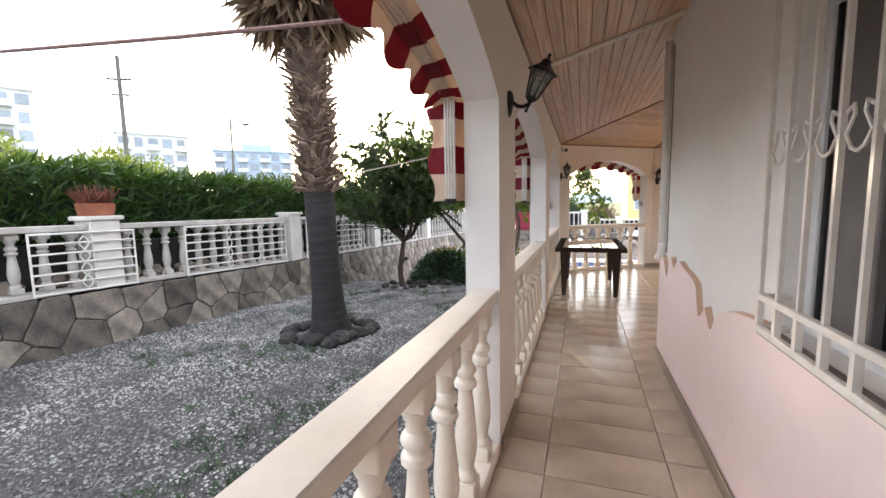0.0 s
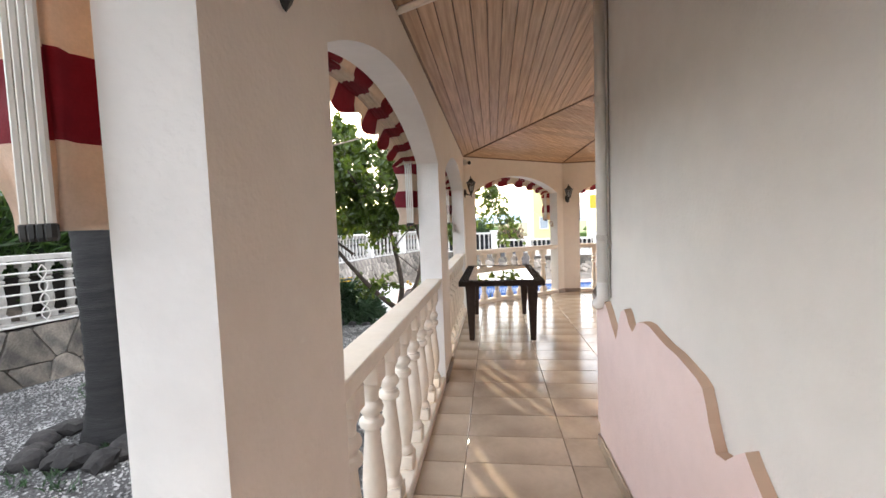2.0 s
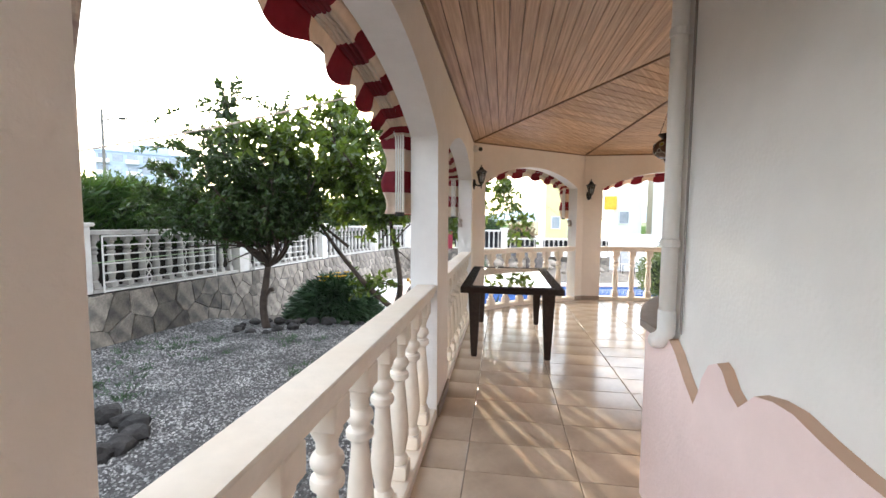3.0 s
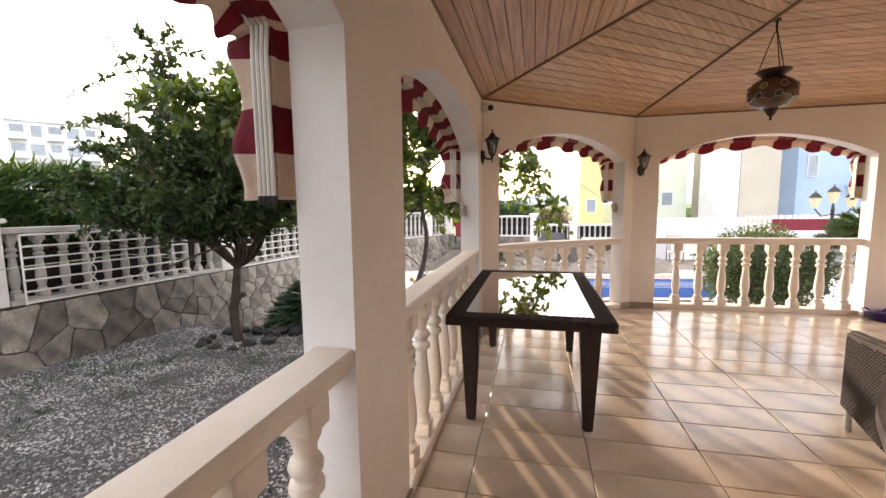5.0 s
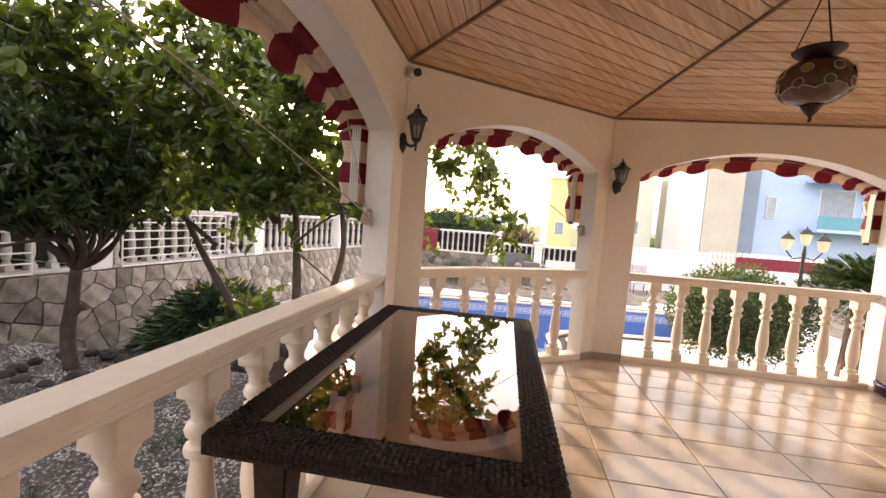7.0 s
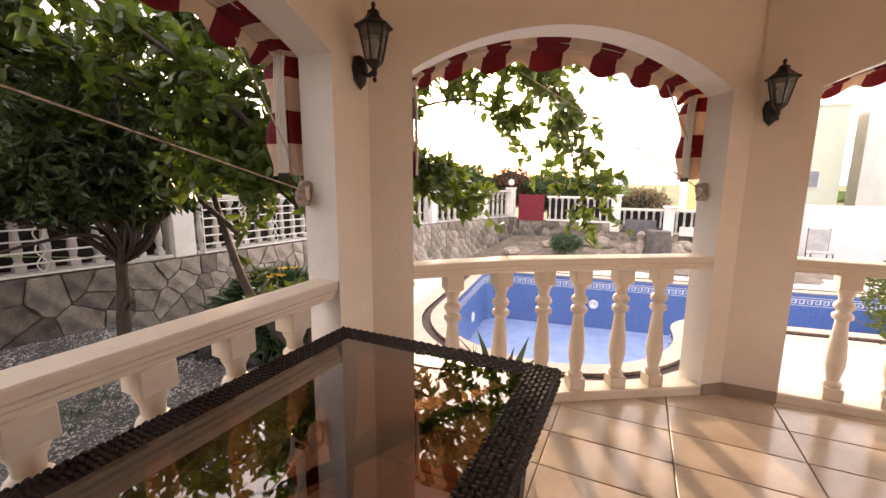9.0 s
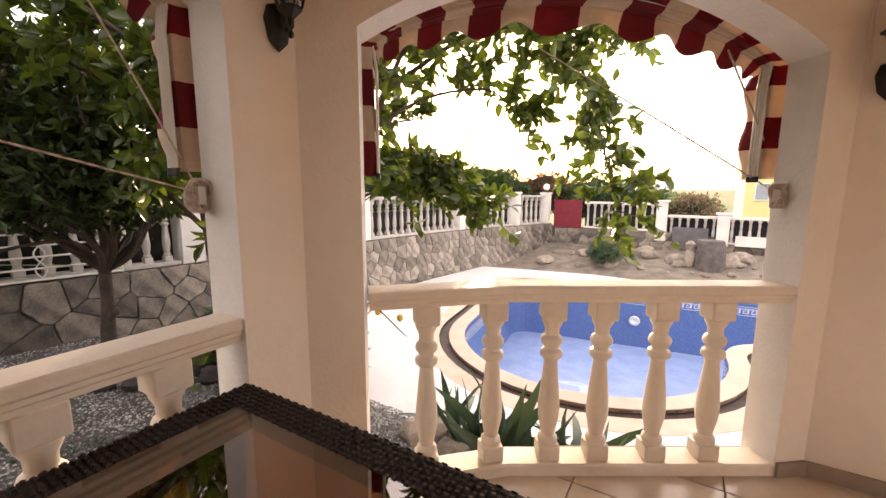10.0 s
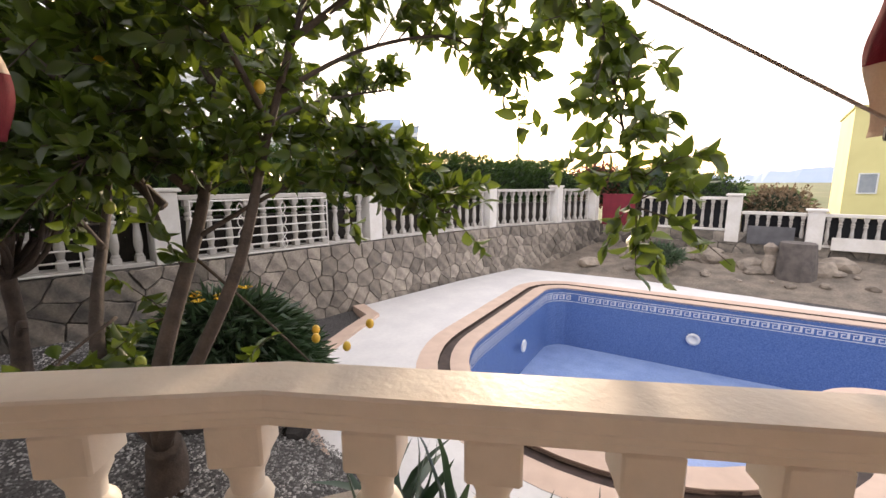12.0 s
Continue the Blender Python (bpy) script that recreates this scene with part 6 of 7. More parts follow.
# agave leaves below the terrace corner
ag = thing("agave", "grey green agave with broad pointed leaves", "plant", at=(-0.3, 9.75, gz(-0.3, 9.75)))
AGM = leaf_mat("agave_leaf", (0.035, 0.062, 0.045), (0.06, 0.095, 0.065), 0.35, (0.1, 0.2, 0.08), 0.1)
for cx, cy, nn2, sz in ((0, 0, 34, 0.42), (0.6, 0.2, 26, 0.34), (-0.45, 0.15, 22, 0.3)):
    n = nn2
    a = np.linspace(0, 6.28, n, endpoint=False) + rs.uniform(-0.2, 0.2, n)
    el = rs.uniform(0.1, 0.85, n)
    d = np.stack((np.cos(a) * np.cos(el), np.sin(a) * np.cos(el), np.sin(el)), 1)
    v, f = leaf_mesh(np.tile((cx, cy, 0.02), (n, 1)) + d * 0.03, d, rs.uniform(0.75, 1.15, n) * sz * 1.5, np.full(n, 0.11 * sz / 0.42), rs, curl=0.75, rich=True)
    raw("leaves", v, f, AGM, ag, smooth=True)
rock((-0.85, 9.55, gz(-0.85, 9.55) + 0.1), 0.2, 91, "pale pinkish rock below the terrace", "rocks below the terrace", ROCK2)
rock((-0.55, 9.45, gz(-0.55, 9.45) + 0.06), 0.14, 92, "pale pinkish rock below the terrace", "rocks below the terrace", ROCK2)
rock((-1.05, 9.8, gz(-1.05, 9.8) + 0.05), 0.12, 93, "pale pinkish rock below the terrace", "rocks below the terrace", ROCK2)

# trees beyond the fence
for k, (x, y, r, h, lf, lb) in enumerate(((-13, 5.2, 2.0, 2.9, YELLOWGREEN, "sunlit yellow green tree beyond the hedge"), (-14, 8.5, 1.8, 3.1, YELLOWGREEN, "sunlit yellow green tree beyond the hedge"), (-16, 3.0, 2.2, 3.4, CITRUS, "dark green tree beyond the hedge"), (-12, 1.0, 2.0, 2.9, CITRUS, "dark green tree beyond the hedge"), (-17, 11.5, 2.2, 3.2, OLEANDER, "green tree beyond the hedge"), (-12, 13.5, 1.8, 2.6, CITRUS, "dark green tree beyond the hedge"), (-10.5, 17.5, 1.8, 2.2, OLEANDER, "green tree beyond the fence"), (-8.5, 24.5, 1.6, 2.1, OLEANDER, "green bush beyond the fence"))):
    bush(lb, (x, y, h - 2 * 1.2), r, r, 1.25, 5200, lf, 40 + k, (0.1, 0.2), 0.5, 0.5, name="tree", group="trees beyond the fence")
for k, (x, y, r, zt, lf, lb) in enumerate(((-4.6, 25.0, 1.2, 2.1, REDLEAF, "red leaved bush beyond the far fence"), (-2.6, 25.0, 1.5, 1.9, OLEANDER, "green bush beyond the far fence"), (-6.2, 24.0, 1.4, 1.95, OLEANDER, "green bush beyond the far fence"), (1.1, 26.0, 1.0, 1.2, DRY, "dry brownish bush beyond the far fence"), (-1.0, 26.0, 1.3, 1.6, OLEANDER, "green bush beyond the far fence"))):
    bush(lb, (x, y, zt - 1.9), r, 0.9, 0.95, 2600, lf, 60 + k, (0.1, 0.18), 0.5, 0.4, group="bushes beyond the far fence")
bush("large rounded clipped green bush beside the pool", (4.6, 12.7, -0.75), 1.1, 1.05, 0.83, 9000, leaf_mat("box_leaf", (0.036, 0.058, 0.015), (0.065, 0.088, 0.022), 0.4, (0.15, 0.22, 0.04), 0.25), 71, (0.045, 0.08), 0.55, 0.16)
bush("small grey green shrub on the rocky bank", (-1.2, 20.2, -0.85), 0.5, 0.45, 0.25, 900, STRAP, 72, (0.12, 0.25), 0.14, 0.3, stem=False)

# dwarf palm beside the bush
cy_ = thing("dwarf_palm", "short palm with a thick trunk and dark spiky fronds", "palm", at=(6.15, 12.1, -1.2))
cy_.scale = (0.95, 0.95, 0.98)
bm = bmesh.new()
lathe(bm, [(0.24, 0), (0.27, 0.3), (0.24, 0.9), (0.2, 1.9)], 14)
for v in bm.verts:
    v.co += Vector((noise.noise(v.co * 9), noise.noise(v.co * 9 + Vector((5, 0, 0))), 0)) * 0.05
part("trunk", bm, BOOT, cy_)
n = 80
cc, dd = [], []
for k in range(n):
    a, el = rs.uniform(0, 6.283), rs.uniform(-0.5, 1.3)
    e = Vector((math.cos(a) * math.cos(el), math.sin(a) * math.cos(el), math.sin(el)))
    side = e.cross(Vector((0, 0, 1))).normalized()
    for j in range(26):
        t = 0.2 + 0.8 * j / 25
        p = Vector((0, 0, 1.9)) + e * t * 0.95 - Vector((0, 0, 0.35 * t * t))
        for s in (-1, 1):
            cc.append(tuple(p)), dd.append(tuple(side * s + e * 0.7 + Vector((0, 0, 0.3))))
v, f = leaf_mesh(np.array(cc), np.array(dd), np.full(len(cc), 0.2), np.full(len(cc), 0.018), rs)
raw("fronds", v, f, CITRUS, cy_)["kind"] = "stuff"


# ---- pool ----
DZ = -1.15
outer = [(-5.4, 13.25), (-5.3, 14.2), (-5.1, 16.4), (-4.7, 18.75), (2.9, 20.1), (9.8, 21.0), (9.8, 9.7), (1.6, 9.65), (0.6, 10.3), (-0.9, 9.95), (-1.9, 9.95), (-2.75, 10.25), (-3.45, 10.75), (-4.05, 11.4), (-4.5, 12.4), (-4.75, 13.05)]
chan_out, chan_in, edge = pool_line(-0.08), pool_line(0.09), pool_line(0.36)
band_out = pool_line(-0.38)


def ring(name, a, b, z, material, parent=None, label="", kind="", lip=0.0):
    bm = bmesh.new()
    e = []
    for poly in (a, b):
        vs = [bm.verts.new((x, y, z)) for x, y in poly]
        e += [bm.edges.new((vs[i], vs[(i + 1) % len(vs)])) for i in range(len(vs))]
    bmesh.ops.triangle_fill(bm, use_beauty=True, edges=e)
    bmesh.ops.recalc_face_normals(bm, faces=bm.faces)
    if sum(f.normal.z for f in bm.faces) < 0:
        bmesh.ops.reverse_faces(bm, faces=bm.faces)
    if lip:
        ext = bmesh.ops.extrude_edge_only(bm, edges=[q for q in bm.edges if q.is_boundary])
        for v in ext["geom"]:
            if isinstance(v, bmesh.types.BMVert):
                v.co.z -= lip
    ob = part(name, bm, material, parent, label)
    if kind:
        tagged(ob, label, name, kind=kind)
    return ob


ring("pavement", outer, band_out, DZ, DECK, None, "white stone pool terrace", "structure", 0.2)
pool = thing("pool", "empty swimming pool lined with blue mosaic tiles", "pool", kind="structure", at=(0, 0, 0))
ring("outer_coping", band_out, chan_out, DZ + 0.004, COPING, pool, "pinkish stone band round the pool")
ring("overflow_channel", chan_out, chan_in, DZ - 0.05, mat("channel_dark", (0.05, 0.035, 0.03), 0.7, col2=(0.09, 0.06, 0.05), scale=8), pool, "dark overflow channel")
for nm, ln_ in (("channel_side", chan_out), ("channel_side", chan_in)):
    bm = bmesh.new()
    n = len(ln_)
    lo = [bm.verts.new((x, y, DZ - 0.05)) for x, y in ln_]
    hi = [bm.verts.new((x, y, DZ + 0.006)) for x, y in ln_]
    for i in range(n):
        bm.faces.new((lo[i], lo[(i + 1) % n], hi[(i + 1) % n], hi[i]))
    part(nm, bm, bpy.data.materials["channel_dark"], pool)
ring("inner_coping", chan_in, edge, DZ + 0.02, COPING, pool, "rounded pinkish stone edge", lip=0.05)
PB = -2.55
bm = bmesh.new()
n = len(edge)
lo = [bm.verts.new((x, y, PB)) for x, y in edge]
hi = [bm.verts.new((x, y, DZ + 0.0)) for x, y in edge]
for i in range(n):
    bm.faces.new((lo[i], hi[i], hi[(i + 1) % n], lo[(i + 1) % n]))
part("wall_tiles", bm, POOL, pool, "blue mosaic wall")
bm = bmesh.new()
bm.faces.new([bm.verts.new((x, y, PB)) for x, y in edge])
bmesh.ops.recalc_face_normals(bm, faces=bm.faces)
part("floor_tiles", bm, POOLFLOOR, pool, "pale blue mosaic floor")
# key pattern border
BORD = mat("border_white", (0.7, 0.72, 0.75), 0.3, col2=(0.6, 0.63, 0.68), scale=10)
inner2 = pool_line(0.364)
seglen = [0.0]
for i in range(n):
    seglen.append(seglen[-1] + (Vector(inner2[(i + 1) % n]) - Vector(inner2[i])).length)


def along(s):
    s = s % seglen[-1]
    i = max(k for k in range(n) if seglen[k] <= s)
    f = (s - seglen[i]) / max(1e-6, seglen[i + 1] - seglen[i])
    return Vector(inner2[i]).lerp(Vector(inner2[(i + 1) % n]), f)


wv, wf = [], []


def border_bar(s0, s1, z0, z1):
    a, b = along(s0), along(s1)
    k = len(wv)
    wv.extend([(a.x, a.y, z0), (b.x, b.y, z0), (b.x, b.y, z1), (a.x, a.y, z1)])
    wf.append((k, k + 1, k + 2, k + 3))


s = 0.0
zt, u = DZ - 0.14, 0.02
while s < seglen[-1] - 0.2:
    for x0, x1, r0, r1 in ((0, 7, 0, 1), (0, 1, 1, 6), (0, 5, 5, 6), (4, 5, 2, 5), (2, 5, 2, 3), (7, 8, 0, 6)):
        border_bar(s + x0 * u, s + x1 * u, zt - r1 * u, zt - r0 * u)
    s += 8 * u
s = 0.0
while s < seglen[-1]:
    border_bar(s, s + 0.2, zt + 0.03, zt + 0.045)
    border_bar(s, s + 0.2, zt - 0.165, zt - 0.15)
    s += 0.2
raw("key_border", wv, wf, BORD, pool, "white key pattern border")["kind"] = "stuff"
for p, rot in (((-0.02, 17.68), 8), ((-2.6, 15.2), 98)):
    bm = bmesh.new()
    m = Matrix.Translation((p[0], p[1], -1.87)) @ Matrix.Rotation(radians(rot), 4, "Z") @ Matrix.Rotation(radians(90), 4, "X")
    lathe(bm, [(0.005, 0.02), (0.07, 0.02), (0.075, 0.03), (0.12, 0.025), (0.13, 0.0)], 20, m)
    part("pool_light", bm, BULB, pool, "round white underwater lamp", True)
bm = bmesh.new()
pts = [(-0.9 + 0.25 * math.sin(t * 1.9), 13.2 + t * 0.5) for t in range(6)]
for q in range(1):
    path = [Vector((-1.2, 14.8, PB + 0.006)), Vector((-0.6, 14.9, PB + 0.006)), Vector((-0.5, 14.3, PB + 0.006)), Vector((-0.9, 13.8, PB + 0.006)), Vector((-1.3, 13.3, PB + 0.006))]
    path = smoothline3(path, 8)
    vs = []
    for i, p in enumerate(path):
        w = 0.16 * math.sin(math.pi * (i + 0.5) / len(path)) + 0.03 * noise.noise(p * 3)
        d = (path[min(i + 1, len(path) - 1)] - path[max(0, i - 1)]).normalized()
        sd2 = Vector((-d.y, d.x, 0))
        vs.append((bm.verts.new(p + sd2 * w), bm.verts.new(p - sd2 * w)))
    for a_, b_ in zip(vs, vs[1:]):
        bm.faces.new((a_[0], b_[0], b_[1], a_[1]))
part("stain", bm, mat("chalk_stain", (0.5, 0.6, 0.75), 0.6, col2=(0.36, 0.48, 0.72), scale=6), pool, "pale chalky stain on the pool floor")
# kerb of pale coping along the terrace's curved edge
kerb_line = [Vector(p) for p in outer[9:]] + [Vector((-5.4, 13.25))]
bm = bmesh.new()
band(bm, kerb_line, -0.02, 0.22, DZ - 0.2, DZ + 0.05)
tagged(part("kerb", bm, COPING), "pale pinkish kerb edging the pool terrace", "kerb", kind="structure")

# rubble on the bank beyond the pool
rr = np.random.RandomState(6)
for k in range(46):
    x, y = rr.uniform(-3.4, 4.6), rr.uniform(19.9, 21.8)
    r = rr.uniform(0.12, 0.42) if k < 22 else rr.uniform(0.06, 0.14)
    rock((x, y, gz(x, y) + r * 0.1), r, k + 120, "pale grey brown boulder on the bank beyond the pool", "boulders beyond the pool", ROCK2)
st_ = thing("stump", "grey cut tree stump on the bank", "stump", at=(1.55, 20.7, gz(1.55, 20.7)))
bm = bmesh.new()
lathe(bm, [(0.42, -0.1), (0.4, 0.2), (0.34, 0.75), (0.33, 0.78), (0.02, 0.8)], 14)
for v in bm.verts:
    v.co += Vector((noise.noise(v.co * 4), noise.noise(v.co * 4 + Vector((3, 0, 0))), 0)) * 0.06
part("wood", bm, mat("grey_wood", (0.15, 0.13, 0.12), 0.9, col2=(0.09, 0.08, 0.075), scale=6, bump=0.7), st_)
sg = bmesh.new()
lathe(sg, [(0.14, 0), (0.16, 0.1), (0.15, 0.3), (0.1, 0.42), (0.09, 0.46), (0.13, 0.55), (0.13, 0.66), (0.06, 0.74), (0.01, 0.75)], 12, Matrix.Translation((1.05, 20.7, gz(1.05, 20.7))))
for v in sg.verts:
    v.co += Vector((noise.noise(v.co * 6), noise.noise(v.co * 6 + Vector((3, 0, 0))), 0)) * 0.05
tagged(part("statue", sg, ROCK2), "small weathered pale stone garden figure", "statue")

# ---- neighbours and distance ----
CONC = mat("render_white", (0.74, 0.75, 0.78), 0.8, col2=(0.66, 0.67, 0.70), scale=0.5, fine=0.03)
# Dark panes lightened: distance haze is mixed into this colour.
WINHAZE = mat("haze_paled_window", (0.26, 0.30, 0.36), 0.2, col2=(0.34, 0.38, 0.44), scale=2, vary=0.3)


def apartment(label, at, rz, w, dp_, h, floors, cols, body, balcony=True, name="apartment_building", rail=None):
    ap = thing(name, label, "building", "distant apartment buildings" if name == "apartment_building" else "", at=at)
    ap.rotation_euler = (0, 0, radians(rz))
    bm = bmesh.new()
    box(bm, -w / 2, 0, 0, w / 2, dp_, h)
    part("wall", bm, body, ap)
    bm = bmesh.new()
    box(bm, -w / 2 - 0.3, -0.3, h, w / 2 + 0.3, dp_ + 0.3, h + 0.35)
    box(bm, -w * 0.15, dp_ * 0.2, h + 0.35, w * 0.25, dp_ * 0.7, h + 2.2)
    part("roof", bm, body, ap)
    fh, cw = h / floors, w / cols
    for f in range(floors):
        for c in range(cols):
            bm = bmesh.new()
            x = -w / 2 + (c + 0.5) * cw
            wide = 0.36 if (c + f) % 3 else 0.28
            box(bm, x - cw * wide, -0.06, f * fh + fh * 0.22, x + cw * wide, 0.02, f * fh + fh * 0.8)
            part("window", bm, WINHAZE, ap)
            if balcony and c % 2 == 0:
                bm = bmesh.new()
                box(bm, x - cw * 0.46, -1.3, f * fh, x + cw * 0.46, -0.0, f * fh + 0.22)
                box(bm, x - cw * 0.46, -1.3, f * fh + 0.22, x + cw * 0.46, -1.2, f * fh + fh * 0.36)
                part("balcony", bm, rail or body, ap)
    for f in range(floors):
        for c in range(3):
            bm = bmesh.new()
            y = dp_ * (c + 0.5) / 3
            box(bm, w / 2 - 0.02, y - 0.9, f * fh + fh * 0.25, w / 2 + 0.06, y + 0.9, f * fh + fh * 0.8)
            part("window", bm, WINHAZE, ap)
    return ap


def polar(az, dist):
    return 0.1 + dist * math.sin(radians(az)), dist * math.cos(radians(az))


BLUEW = mat("render_blue_grey", (0.42, 0.50, 0.62), 0.8, col2=(0.37, 0.45, 0.57), scale=0.5)
x, y = polar(-66.2, 95)
apartment("tall white apartment tower with stacked balconies", (x, y, -2), 66, 9, 12, 23, 8, 4, CONC)
x, y = polar(-54, 95)
apartment("white apartment block with balconies", (x, y, -2), 54, 11, 12, 17.5, 6, 5, CONC)
x, y = polar(-43.6, 110)
apartment("blue grey and white apartment block", (x, y, -2), 44, 17, 12, 17, 7, 7, BLUEW, rail=CONC)
x, y = polar(-60.5, 130)
apartment("low white apartment block", (x, y, -2), 58, 10, 12, 16, 5, 4, CONC)


def pole(at, h, label, arm=False):
    p = thing("utility_pole", label, "pole", "utility poles", at=at)
    bm = bmesh.new()
    tube(bm, [(0, 0, -0.5), (0, 0, h)], 0.13, 8, 0.09)
    part("mast", bm, mat("pole_grey", (0.17, 0.16, 0.15), 0.8, col2=(0.12, 0.115, 0.11), scale=3), p)
    bm = bmesh.new()
    if arm:
        tube(bm, [(0, 0, h - 1.0), (0.5, 0.3, h - 0.7), (1.0, 0.6, h - 0.6)], 0.05, 6)
        part("arm", bm, BLACK, p)
        bm = bmesh.new()
        box(bm, 0.9, 0.5, h - 0.7, 1.5, 0.9, h - 0.55)
        soften(bm, 0.04, 2)
        part("lamp_head", bm, BLACK, p)
    else:
        tube(bm, [(-0.5, -0.3, h - 1.2), (0.5, 0.3, h - 1.2)], 0.05, 6)
        part("arm", bm, BLACK, p)
        bm = bmesh.new()
        tube(bm, [(-0.35, -0.2, h - 2.0), (0.35, 0.2, h - 2.0)], 0.05, 6)
        part("arm", bm, BLACK, p)


x, y = polar(-57, 28)
pole((x, y, -1.0), 10.6, "grey concrete utility pole beyond the hedge")
x, y = polar(-46.2, 45)
pole((x, y, -1.2), 11.4, "grey street light pole with an arm", True)
pole((-23.1, 52.1, -1.2), 11.8, "thin grey pole beyond the fence")

YELW = mat("render_yellow", (0.72, 0.66, 0.33), 0.8, col2=(0.66, 0.6, 0.29), scale=0.5)
PALEY = mat("render_pale_yellow", (0.70, 0.74, 0.64), 0.8, col2=(0.64, 0.68, 0.59), scale=0.5)
BEIGE = mat("render_beige", (0.55, 0.51, 0.44), 0.8, col2=(0.49, 0.45, 0.39), scale=0.5)
SLATE = mat("render_slate", (0.22, 0.28, 0.38), 0.8, col2=(0.19, 0.25, 0.34), scale=0.5)
SKYB = mat("render_sky_blue", (0.48, 0.61, 0.82), 0.8, col2=(0.43, 0.56, 0.78), scale=0.5)
TEAL = mat("balcony_glass", (0.08, 0.32, 0.42), 0.1, col2=(0.06, 0.26, 0.36), scale=1)


def house(label, x0, x1, y0, y1, z1, body, wins=(), roof=None):
    hs = thing("house", label, "house", "neighbouring houses", at=((x0 + x1) / 2, y0, -1.5))
    o = Vector(hs.location)
    bm = bmesh.new()
    box(bm, x0 - o.x, 0, 0, x1 - o.x, y1 - y0, z1 + 1.5)
    part("wall", bm, body, hs)
    bm = bmesh.new()
    box(bm, x0 - o.x - 0.1, -0.1, z1 + 1.5, x1 - o.x + 0.1, y1 - y0 + 0.1, z1 + 1.65)
    part("roof", bm, roof or body, hs)
    for wx0, wx1, wz0, wz1 in wins:
        w = bmesh.new()
        box(w, wx0 - o.x, -0.05, wz0 + 1.5, wx1 - o.x, 0.02, wz1 + 1.5)
        wd = part("window", w, WINHAZE, hs)
        w = bmesh.new()
        for a_, b_, c_, d_ in ((wx0 - 0.08, wx1 + 0.08, wz1, wz1 + 0.08), (wx0 - 0.08, wx1 + 0.08, wz0 - 0.08, wz0), (wx0 - 0.08, wx0, wz0, wz1), (wx1, wx1 + 0.08, wz0, wz1)):
            box(w, a_ - o.x, -0.09, c_ + 1.5, b_ - o.x, 0.01, d_ + 1.5)
        part("frame", w, CONC, wd)
    return hs


house("yellow rendered house beyond the far fence", 4.6, 6.9, 47, 55, 6.1, YELW, ((5.3, 6.1, 0.6, 1.8),))
house("pale yellow rendered house", 11.6, 14.4, 47, 53, 7.2, PALEY, ((12.2, 13.1, 1.2, 2.4),))
house("pale blue white stair slab of a house", 15.1, 15.8, 40, 46, 10.2, CONC)
house("tall beige rendered house side", 15.85, 18.55, 40, 50, 10.5, BEIGE)
house("slate blue rendered house side", 18.6, 19.9, 40.5, 50, 10.0, SLATE)
hb = house("sky blue house with glazed balconies", 20.6, 36, 42, 54, 9.6, SKYB, ((21.4, 22.0, 3.4, 5.0), (25.2, 27.6, 3.6, 5.8), (28.3, 31.0, 3.6, 5.8), (25.2, 27.6, 7.0, 8.8), (28.3, 31.0, 7.0, 8.8)))
for z in (2.4, 6.3):
    bm = bmesh.new()
    box(bm, 24.0 - 28.3, -1.9, z + 1.5, 35.5 - 28.3, 0, z + 1.75)
    bal = part("balcony", bm, SKYB, hb)
    bm = bmesh.new()
    box(bm, 24.0 - 28.3, -1.9, z + 1.75, 35.5 - 28.3, -1.85, z + 2.75)
    part("balustrade", bm, TEAL, bal, "teal glass balcony front")
bw = bmesh.new()
box(bw, 5.6, 24.0, -1.4, 9.3, 24.25, 0.72)
tagged(part("wall_boundary", bw, CONC), "white rendered boundary wall", "wall", kind="structure")
rf = thing("fence", "dark red panel fence with white pickets on top", "fence", at=(10.4, 24.1, -1.3))
bm = bmesh.new()
box(bm, 0, 0, 1.45, 3.6, 0.05, 1.95)
part("panel", bm, REDP, rf)
for k in range(14):
    bm = bmesh.new()
    box(bm, 0.05 + k * 0.255, -0.03, 1.95, 0.2 + k * 0.255, 0.08, 2.12)
    part("picket", bm, WHITEPAINT, rf)
bm = bmesh.new()
box(bm, -0.2, -0.02, 0, 9.0, 0.1, 1.45)
part("plinth", bm, CONC, rf)
lt = thing("fence", "white lattice fence panel", "fence", at=(9.35, 24.1, -1.3))
for k in range(6):
    bm = bmesh.new()
    box(bm, 0.02 + k * 0.18, 0, 0.0, 0.07 + k * 0.18, 0.04, 2.1)
    part("upright", bm, WHITEPAINT, lt)
for k in range(5):
    bm = bmesh.new()
    box(bm, 0, -0.015, 0.9 + k * 0.27, 1.0, 0.0, 0.95 + k * 0.27)
    part("slat", bm, WHITEPAINT, lt)
# folded garden chair by the white wall
fc = thing("garden_chair", "white and grey garden chair by the boundary wall", "chair", at=(6.2, 22.9, -1.15))
bm = bmesh.new()
box(bm, -0.27, 0.2, 0.45, 0.27, 0.26, 1.15)
part("backrest", bm, mat("chair_cloth", (0.5, 0.5, 0.5), 0.8, col2=(0.4, 0.4, 0.41), scale=8), fc)
bm = bmesh.new()
box(bm, -0.27, -0.25, 0.4, 0.27, 0.2, 0.45)
part("seat", bm, bpy.data.materials["chair_cloth"], fc)
for sx in (-0.27, 0.27):
    for sy in (-0.22, 0.22):
        bm = bmesh.new()
        tube(bm, [(sx, sy, 0), (sx, sy, 0.42 if sy < 0 else 1.18)], 0.018, 6)
        part("leg", bm, BLACK, fc)
